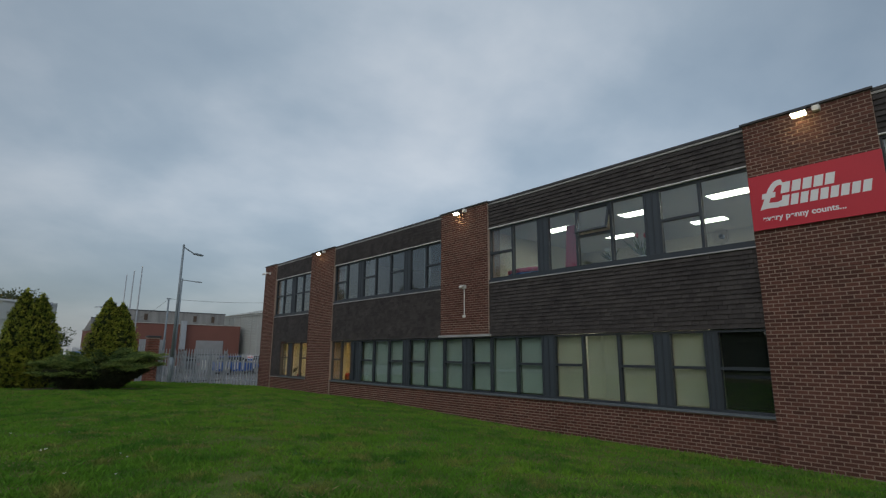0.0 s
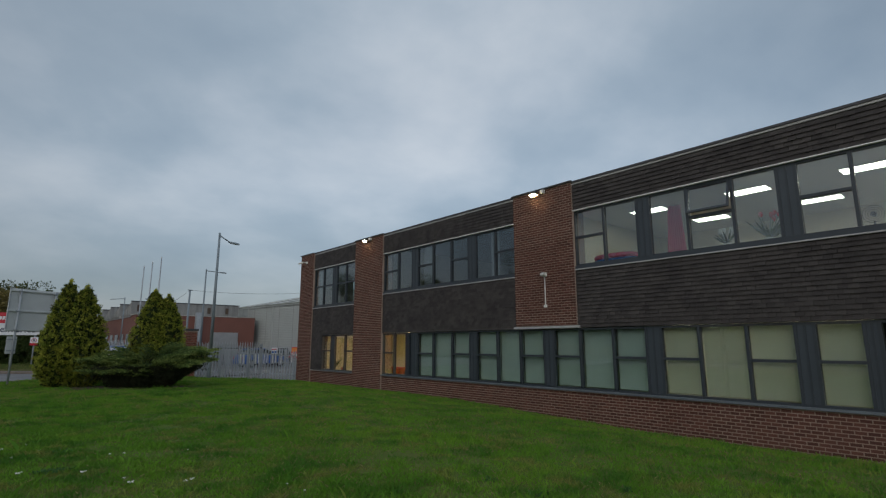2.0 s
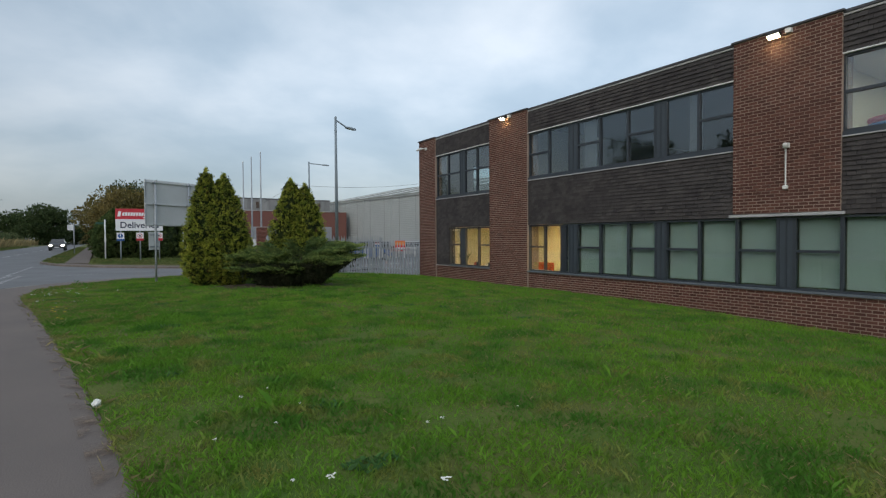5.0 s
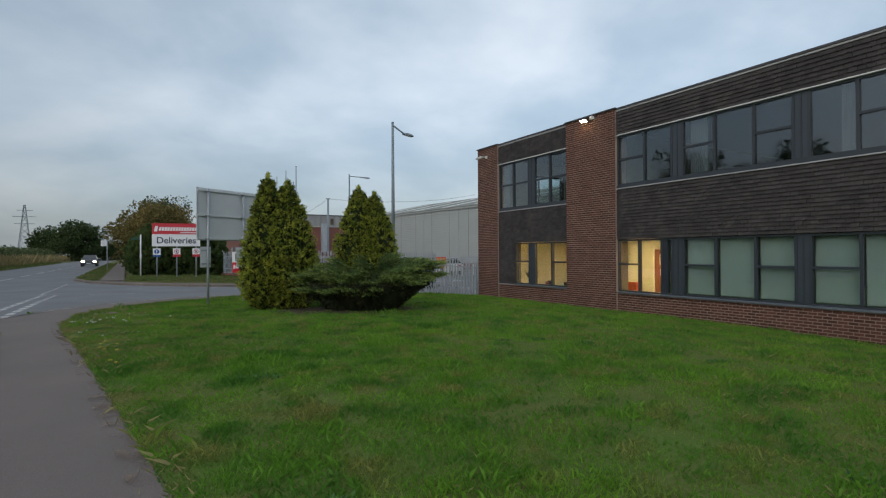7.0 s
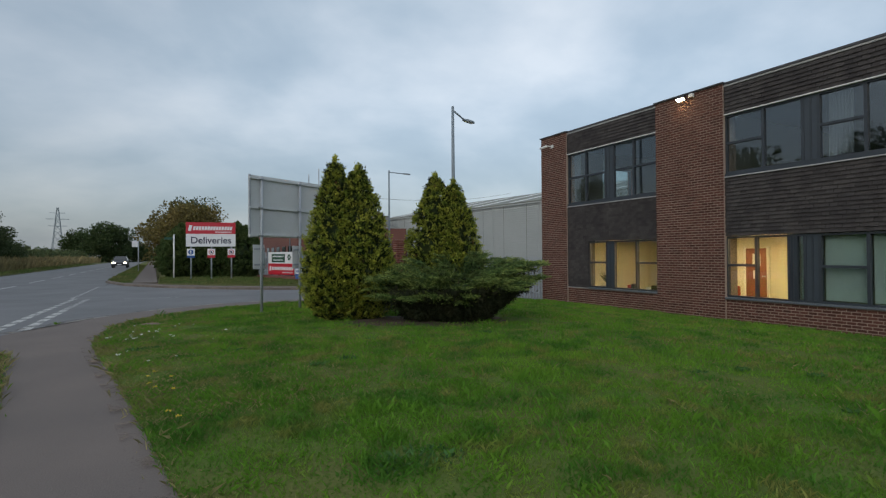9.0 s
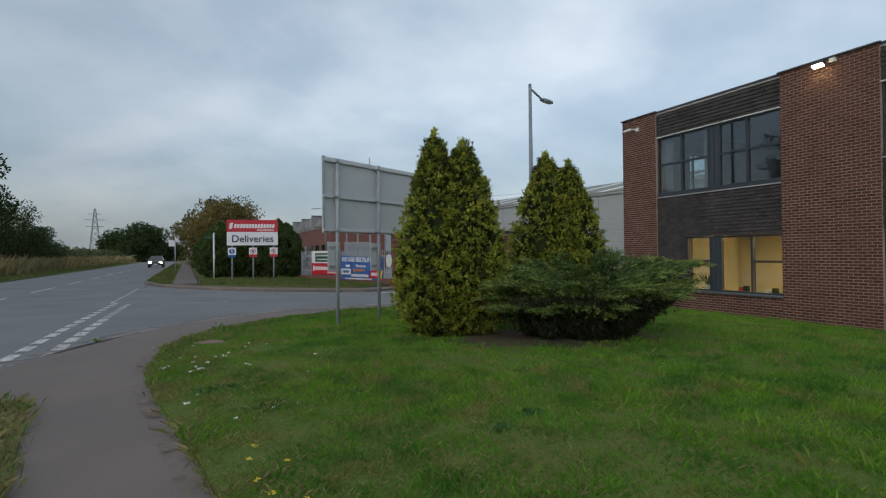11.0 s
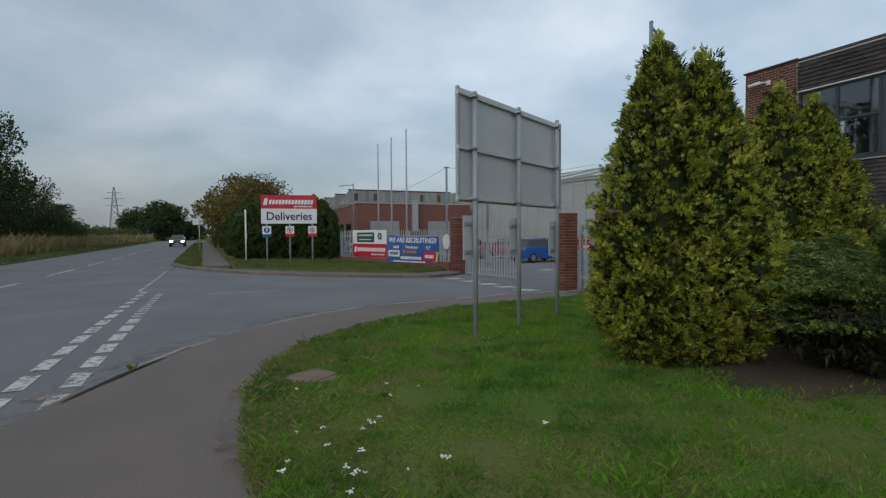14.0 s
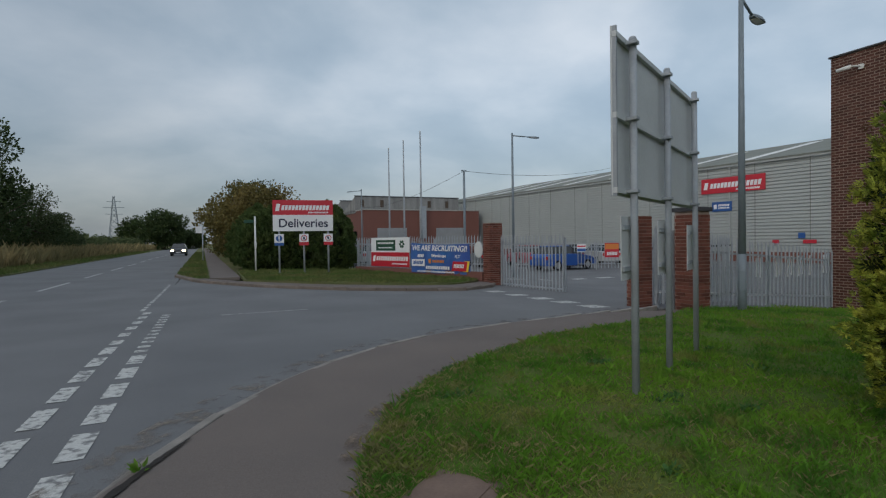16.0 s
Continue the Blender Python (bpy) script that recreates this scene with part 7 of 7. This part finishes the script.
X, Y = scatter(190000, -2.8, 5.0, 16.5, 26.5, 31, lambda X, Y, r: on_lawn(X, Y, r) & (np.exp(-(X - along(LAWN_EDGE, 1, Y)) / 2.2) * (0.35 + 1.0 * vnoise(X, Y, 0.4, 43)) > r.uniform(0.1, 1.1, len(X))))
blades("dry_grass", X, Y, 0.036, 0.0017, 0.02, "straw", "sparse dry grass towards the path", 32, 1.0)
X, Y = scatter(60000, -3.2, 3, 5, 27, 4, lambda X, Y, r: (np.abs(X - along(LAWN_EDGE, 1, Y) - 0.03) < np.abs(r.normal(0, 0.07, len(X)))) & (r.uniform(0, 1, len(X)) < 0.9))
blades("edge_straw", X, Y, 0.06, 0.0035, 0.012, "straw", "dry straw along the path edge", 14, 1.4)
X, Y = scatter(16000, -2.8, 9, 4, 27, 8, lambda X, Y, r: on_lawn(X, Y, r) & (vnoise(X, Y, 0.35, 44) > 0.78))
blades("tall_grass", X, Y, 0.10, 0.0032, 0.02, "grass", "taller tufts of grass in the lawn", 18, 0.7)
X, Y = scatter(42000, -4.2, -1.0, 8, 20.9, 5, lambda X, Y, r: X < np.where(Y < 20.3, along(LAWN_EDGE, 1, Y) - 0.88, -3.4 - (Y - 20.3)) + r.normal(0, 0.03, len(X)))
k = np.random.RandomState(3).uniform(0, 1, len(X)) < 0.75
blades("verge_grass", X[k], Y[k], 0.07, 0.0045, 0.02, "straw", "dry rough grass of the narrow verge", 15, 1.1)
blades("verge_grass", X[~k], Y[~k], 0.07, 0.0045, 0.02, "grass", "green rough grass of the narrow verge", 25)
X, Y = scatter(70000, -4.4, 5.9, 34, 47.5, 6, lambda X, Y, r: (Y > along(FAR_KERB, 0, X) + 1.15) & (Y < np.interp(X, [-4.4, -2.2, 3.2, 5.9], [47.0, 47.0, 44.8, 37.6])) & (X > -1.85))
blades("verge_grass", X, Y, 0.08, 0.011, 0.12, "verge_blade", "green grass of the raised verge", 16)
X, Y = scatter(40000, -5.6, -3.0, 42.6, 110, 7, lambda X, Y, r: (X > -4.28 - 0.014 * (Y - 40)) & (X < -3.05 - 0.014 * (Y - 40)) & (Y > along(FAR_KERB, 0, np.clip(X, -4.4, 6)) + 0.4))
blades("verge_grass", X, Y, 0.09, 0.016, 0.08, "verge_blade", "green grass strip along the road", 17)
X, Y = scatter(110000, -19, -12.6, 28, 170, 9, lambda X, Y, r: X < -14.4 - 0.014 * np.clip(Y - 40, 0, 400) + r.normal(0, 0.3, len(X)))
blades("tall_dry_grass", X, Y, 0.95, 0.04, -0.05, "grass_dry", "tall straw-coloured grass on the field edge", 19, 0.4)
X, Y = scatter(50000, -16.5, -12.0, 28, 130, 10, lambda X, Y, r: (X < -12.1 - 0.014 * np.clip(Y - 40, 0, 400)) & (X > -15.0 - 0.014 * np.clip(Y - 40, 0, 400)))
blades("verge_grass", X, Y, 0.16, 0.02, 0.03, "verge_blade", "green verge grass beside the road", 20)

# broad-leaved weeds
rw = np.random.RandomState(5)
WV, WF, done = [], [], 0
spots = [(-0.4, 15.05, 0.30), (0.2, 9.6, 0.16), (-1.9, 20.0, 0.2)]
while len(spots) < 34:
    x, y = rw.uniform(-2.4, 5.0), rw.uniform(6, 25)
    if x > along(LAWN_EDGE, 1, y) + 0.15 and ((x - 2.85) / 2.6) ** 2 + ((y - 21.2) / 1.4) ** 2 > 1:
        spots.append((x, y, rw.uniform(0.05, 0.16)))
for x, y, r in spots:
    n = int(500 * r)
    a, q = rw.uniform(0, 2 * np.pi, n), r * np.sqrt(rw.uniform(0, 1, n))
    px, py_ = x + q * np.cos(a), y + 0.6 * q * np.sin(a)
    P = np.c_[px, py_, land(px, py_) + 0.03]
    b = rw.uniform(0, 2 * np.pi, n)
    V, F = leaves(P, np.c_[np.cos(b), np.sin(b), rw.uniform(0.3, 1.0, n)], 0.055, 0.012, rw, 0.2)
    WF.append(F + done)
    WV.append(V)
    done += len(V)
tagged(raw("lawn_weed", np.concatenate(WV), np.concatenate(WF), M["weed"]), "low patches of dark leafy weeds in the lawn", "weed", kind="stuff")


def yarrow(x, y, h, s, seed, yellow=False):
    rnd = random.Random(seed)
    z = float(land(x, y)) + 0.02
    ob = thing("wildflower", x, y, z, "low wildflower with a flat yellow head in the grass" if yellow else "white yarrow flower head in the grass", "flower", "wildflowers in the lawn")
    part("stem", tubem((x, y, z), (x + 0.01, y, z + h), 0.003, seg=5), M["stem"], ob)
    bm = bmesh.new()
    for i in range(12):
        a, r = rnd.uniform(0, 6.28), s * math.sqrt(rnd.random())
        bmesh.ops.create_icosphere(bm, subdivisions=1, radius=s * 0.3, matrix=Matrix.Translation((x + 0.01 + r * math.cos(a), y + r * math.sin(a), z + h + rnd.uniform(-0.006, 0.006))) @ Matrix.Diagonal((1, 1, 0.4, 1)))
    part("flower_head", bm, M["yellow_petal"] if yellow else M["petal"], ob)


rf = random.Random(9)
YARROW = [(-2.08, 20.89), (-2.05, 20.84), (-1.78, 21.47), (-1.74, 21.45), (-1.60, 20.79), (-1.56, 20.81), (-2.13, 20.62), (-1.88, 21.32), (-2.34, 21.10), (-2.38, 20.98), (-0.84, 20.95),
          (-2.15, 19.45), (-2.11, 21.23), (-1.97, 21.03), (-1.52, 21.9), (-1.45, 22.2), (-0.09, 9.49), (0.64, 8.55), (0.60, 8.62), (1.08, 8.34), (1.03, 8.36), (0.67, 9.82), (0.81, 9.87), (0.36, 9.14)]
for i, (x, y) in enumerate(YARROW):
    yarrow(x, y, rf.uniform(0.05, 0.09), rf.uniform(0.014, 0.026), i)
for i in range(12):
    y = rf.uniform(18.8, 23.4)
    yarrow(float(along(LAWN_EDGE, 1, y)) + rf.uniform(0.25, 1.3), y, rf.uniform(0.05, 0.08), rf.uniform(0.008, 0.016), 40 + i)
for i in range(12):
    y = rf.uniform(6.5, 12.0)
    yarrow(float(along(LAWN_EDGE, 1, y)) + rf.uniform(0.3, 2.4), y, rf.uniform(0.04, 0.06), rf.uniform(0.008, 0.014), 60 + i)
for i in range(8):
    y = rf.uniform(16.5, 18.5)
    yarrow(float(along(LAWN_EDGE, 1, y)) + rf.uniform(0.15, 0.45), y, 0.06, 0.02, 80 + i, True)

# trees across the road, behind the walk
for i, (x, y, h, r) in enumerate(((-24, 8, 9.5, 4.0), (-25, 19, 8.0, 3.6), (-24, 33, 10.5, 3.8), (-25, 43, 12.5, 3.2), (-24.5, 61, 11.5, 4.0), (-24, -8, 9.0, 4.2))):
    broadleaf("field_tree", x, y, h, r, "dark hedgerow tree across the road", "dark_leaf", 200 + i, leaf=0.35, clumps=60, per=110, low=0.05, group="hedgerow trees")

# ---------------------------------------------------------------- inside the lit rooms
curtain(8.78, 9.08, 3.46, 4.72, "pink", "pink striped cloth hanging behind the upstairs glass", x=12.35, wave=0.05, taper=0.6)


def pot_plant(x, y, z, h, flower, label, seed, n=26):
    rnd = np.random.RandomState(seed)
    ob = thing("pot_plant", x, y, z, label, "plant", "indoor plants")
    part("pot", tubem((x, y, z), (x, y, z + 0.14), 0.07, 0.09, 14), M["white"], ob, smooth=True)
    a = rnd.uniform(0, 2 * np.pi, n)
    P = np.c_[x + 0.02 * np.cos(a), y + 0.02 * np.sin(a), np.full(n, z + 0.13)]
    V, F = leaves(P, np.c_[np.cos(a), np.sin(a), rnd.uniform(0.6, 2.2, n)], h * 0.8, 0.028, rnd, 0.12)
    raw("foliage", V, F, M["mid_leaf"], ob)
    if flower:
        for i in range(5):
            fx, fy, fz = x + rnd.uniform(-0.14, 0.14), y + rnd.uniform(-0.22, 0.22), z + h * rnd.uniform(0.85, 1.1)
            part("stem", tubem((x, y, z + 0.13), (fx, fy, fz), 0.006, seg=5), M["stem"], ob)
            bm = bmesh.new()
            bmesh.ops.create_icosphere(bm, subdivisions=2, radius=0.045, matrix=Matrix.Translation((fx, fy, fz)) @ Matrix.Diagonal((1, 1, 1.5, 1)))
            part("flower", bm, M[flower], ob)
    return ob


def desk(x0, x1, y0, y1, z, top, label):
    ob = thing("desk", (x0 + x1) / 2, (y0 + y1) / 2, z, label, "desk")
    part("desktop", boxm(x0, x1, y0, y1, top - 0.03, top), M["plaster"], ob, bevel=0.005)
    for x in (x0 + 0.04, x1 - 0.04):
        for y in (y0 + 0.04, y1 - 0.04):
            part("leg", boxm(x - 0.025, x + 0.025, y - 0.025, y + 0.025, z, top - 0.031), M["galv"], ob)
    return ob


desk(12.05, 12.65, 4.5, 11.4, 2.62, 3.42, "long cream sill-height desk under the upstairs window")
pot_plant(12.3, 6.85, 3.42, 0.62, "red_petal", "leafy pot plant with red flowers on the window desk", 1, 30)
pot_plant(12.35, 7.75, 3.42, 0.42, "petal", "small white-flowered pot plant on the window desk", 2, 18)
pot_plant(12.3, 9.75, 3.42, 0.26, "", "small green pot plant on the window desk", 3, 20)
inf = thing("pool_float", 12.4, 10.7, 3.42, "blue and pink inflatable ring lying on the desk", "inflatable")
for k, (zz, mm_) in enumerate(((3.50, "blue_sign"), (3.62, "pink"))):
    bm = bmesh.new()
    R_, r_ = 0.42, 0.075
    ring = [[bm.verts.new((12.4 + (R_ * 0.6 + r_ * math.cos(v)) * math.cos(u), 10.65 + (R_ * 1.4 + r_ * math.cos(v)) * math.sin(u), zz + r_ * math.sin(v))) for v in np.linspace(0, 2 * math.pi, 9)[:-1]] for u in np.linspace(0, 2 * math.pi, 29)[:-1]]
    for i in range(28):
        for j in range(8):
            bm.faces.new((ring[i][j], ring[(i + 1) % 28][j], ring[(i + 1) % 28][(j + 1) % 8], ring[i][(j + 1) % 8]))
    part("tube", bm, M[mm_], inf, smooth=True)
fan = thing("desk_fan", 12.4, 5.05, 3.42, "round dark desk fan on the window desk", "fan")
part("base", tubem((12.4, 5.05, 3.42), (12.4, 5.05, 3.45), 0.1, seg=16), M["black"], fan)
part("stand", tubem((12.4, 5.05, 3.45), (12.4, 5.05, 3.62), 0.015), M["black"], fan)
bm = bmesh.new()
for rr in (0.05, 0.09, 0.13, 0.17):
    for i in range(24):
        a, b = 2 * math.pi * i / 24, 2 * math.pi * (i + 1) / 24
        tube(bm, (12.37, 5.05 + rr * math.cos(a), 3.76 + rr * math.sin(a)), (12.37, 5.05 + rr * math.cos(b), 3.76 + rr * math.sin(b)), 0.005, seg=4)
part("guard", bm, M["black"], fan)
part("hub", tubem((12.36, 5.05, 3.76), (12.46, 5.05, 3.76), 0.05, seg=14), M["black"], fan)

# ground-floor room: door, sofa, shelves, plants
dr = thing("inner_door", 17.29, 23.4, -0.62, "red-brown inner door with a small glazed panel and notice", "door")
part("leaf", boxm(17.25, 17.295, 23.0, 23.75, -0.6, 1.4), M["door_wood"], dr)
part("glazing", boxm(17.24, 17.249, 23.22, 23.5, 0.75, 1.2), M["white"], dr)
part("notice", boxm(17.24, 17.249, 23.25, 23.48, 0.3, 0.6), M["sign_white"], dr)
for a, b in ((22.92, 22.998), (23.752, 23.83)):
    part("jamb", boxm(17.23, 17.298, a, b, -0.62, 1.48), M["white"], dr)
part("door_handle", boxm(17.2, 17.249, 23.05, 23.15, 0.38, 0.41), M["galv"], dr)
for y in (22.0, 22.75):
    ac = thing("armchair", 14.3, y + 0.34, -0.62, "red upholstered low armchair in the lit room", "armchair", "red armchairs")
    part("seat", boxm(14.05, 14.75, y, y + 0.68, -0.46, -0.2), M["furn_red"], ac, bevel=0.05)
    part("backrest", boxm(13.9, 14.08, y, y + 0.68, -0.46, 0.22), M["furn_red"], ac, bevel=0.06)
    for q in (y + 0.06, y + 0.62):
        for x in (13.98, 14.68):
            part("leg", boxm(x - 0.02, x + 0.02, q - 0.02, q + 0.02, -0.62, -0.44), M["black"], ac)
pot_plant(12.25, 25.7, 0.05, 0.55, "", "green pot plant by the ground-floor window", 6, 24)
sl = thing("side_shelf", 12.2, 25.0, -0.62, "low shelf below the ground-floor window", "shelf")
part("top", boxm(12.05, 12.4, 24.9, 26.2, 0.01, 0.05), M["plaster"], sl)
part("side", boxm(12.05, 12.4, 24.9, 24.93, -0.62, 0.009), M["plaster"], sl)
part("side", boxm(12.05, 12.4, 26.17, 26.2, -0.62, 0.009), M["plaster"], sl)
for i, (y, h, k) in enumerate(((24.3, 0.2, "black"), (24.45, 0.16, "furn_red"), (23.5, 0.18, "black"), (23.7, 0.12, "white"))):
    bx = thing("desk_clutter", 12.1, y, 0.045, "small dark box on the window ledge", "box", "window ledge boxes")
    part("body", boxm(11.9, 12.02, y - 0.06, y + 0.06, 0.045, 0.045 + h), M[k], bx, bevel=0.006)
part("inner_ledge", boxm(11.85, 12.04, 19.0, 26.1, 0.0, 0.045), M["white"], offices)

# crumpled paper and a twig on the footpath edge
pp = thing("litter", -1.08, 11.57, float(land(-1.08, 11.57)) + 0.02, "crumpled white paper at the path edge", "litter")
bm = bmesh.new()
bmesh.ops.create_icosphere(bm, subdivisions=2, radius=0.03, matrix=Matrix.Translation((-1.08, 11.57, float(land(-1.08, 11.57)) + 0.05)))
for v in bm.verts:
    v.co += Vector((random.uniform(-0.011, 0.011), random.uniform(-0.011, 0.011), random.uniform(-0.008, 0.02)))
part("paper", bm, M["petal"], pp)
gp = thing("kerb_gap", -3.5, 23.6, float(land(-3.5, 23.6)), "dark broken gap along the kerb with a green weed", "gap")
gap_line = rounded([(-3.72, 23.0), (-3.58, 23.35), (-3.44, 23.68), (-3.28, 24.02), (-3.12, 24.32)], 26)
rg = np.random.RandomState(4)
wide_ = 0.005 + 0.018 * np.sin(np.linspace(0.1, np.pi - 0.1, 26)) * rg.uniform(0.6, 1.3, 26)
gz_ = land(gap_line[:, 0], gap_line[:, 1]) + 0.017
raw("soil_gap", np.r_[np.c_[gap_line[:, 0] - wide_, gap_line[:, 1] + wide_ * 0.5, gz_], np.c_[gap_line[:, 0] + wide_, gap_line[:, 1] - wide_ * 0.5, gz_]],
    [(i, i + 26, i + 27, i + 1) for i in range(25)], M["gap_soil"], gp)
a = rg.uniform(0, 2 * np.pi, 26)
V, F = leaves(np.c_[-3.36 + 0.02 * np.cos(a), 23.93 + 0.03 * np.sin(a), np.full(26, float(land(-3.36, 23.93)) + 0.01)], np.c_[np.cos(a), np.sin(a), rg.uniform(0.5, 1.6, 26)], 0.06, 0.01, rg, 0.3)
raw("weed", V, F, M["grass"], gp, "small green weed")
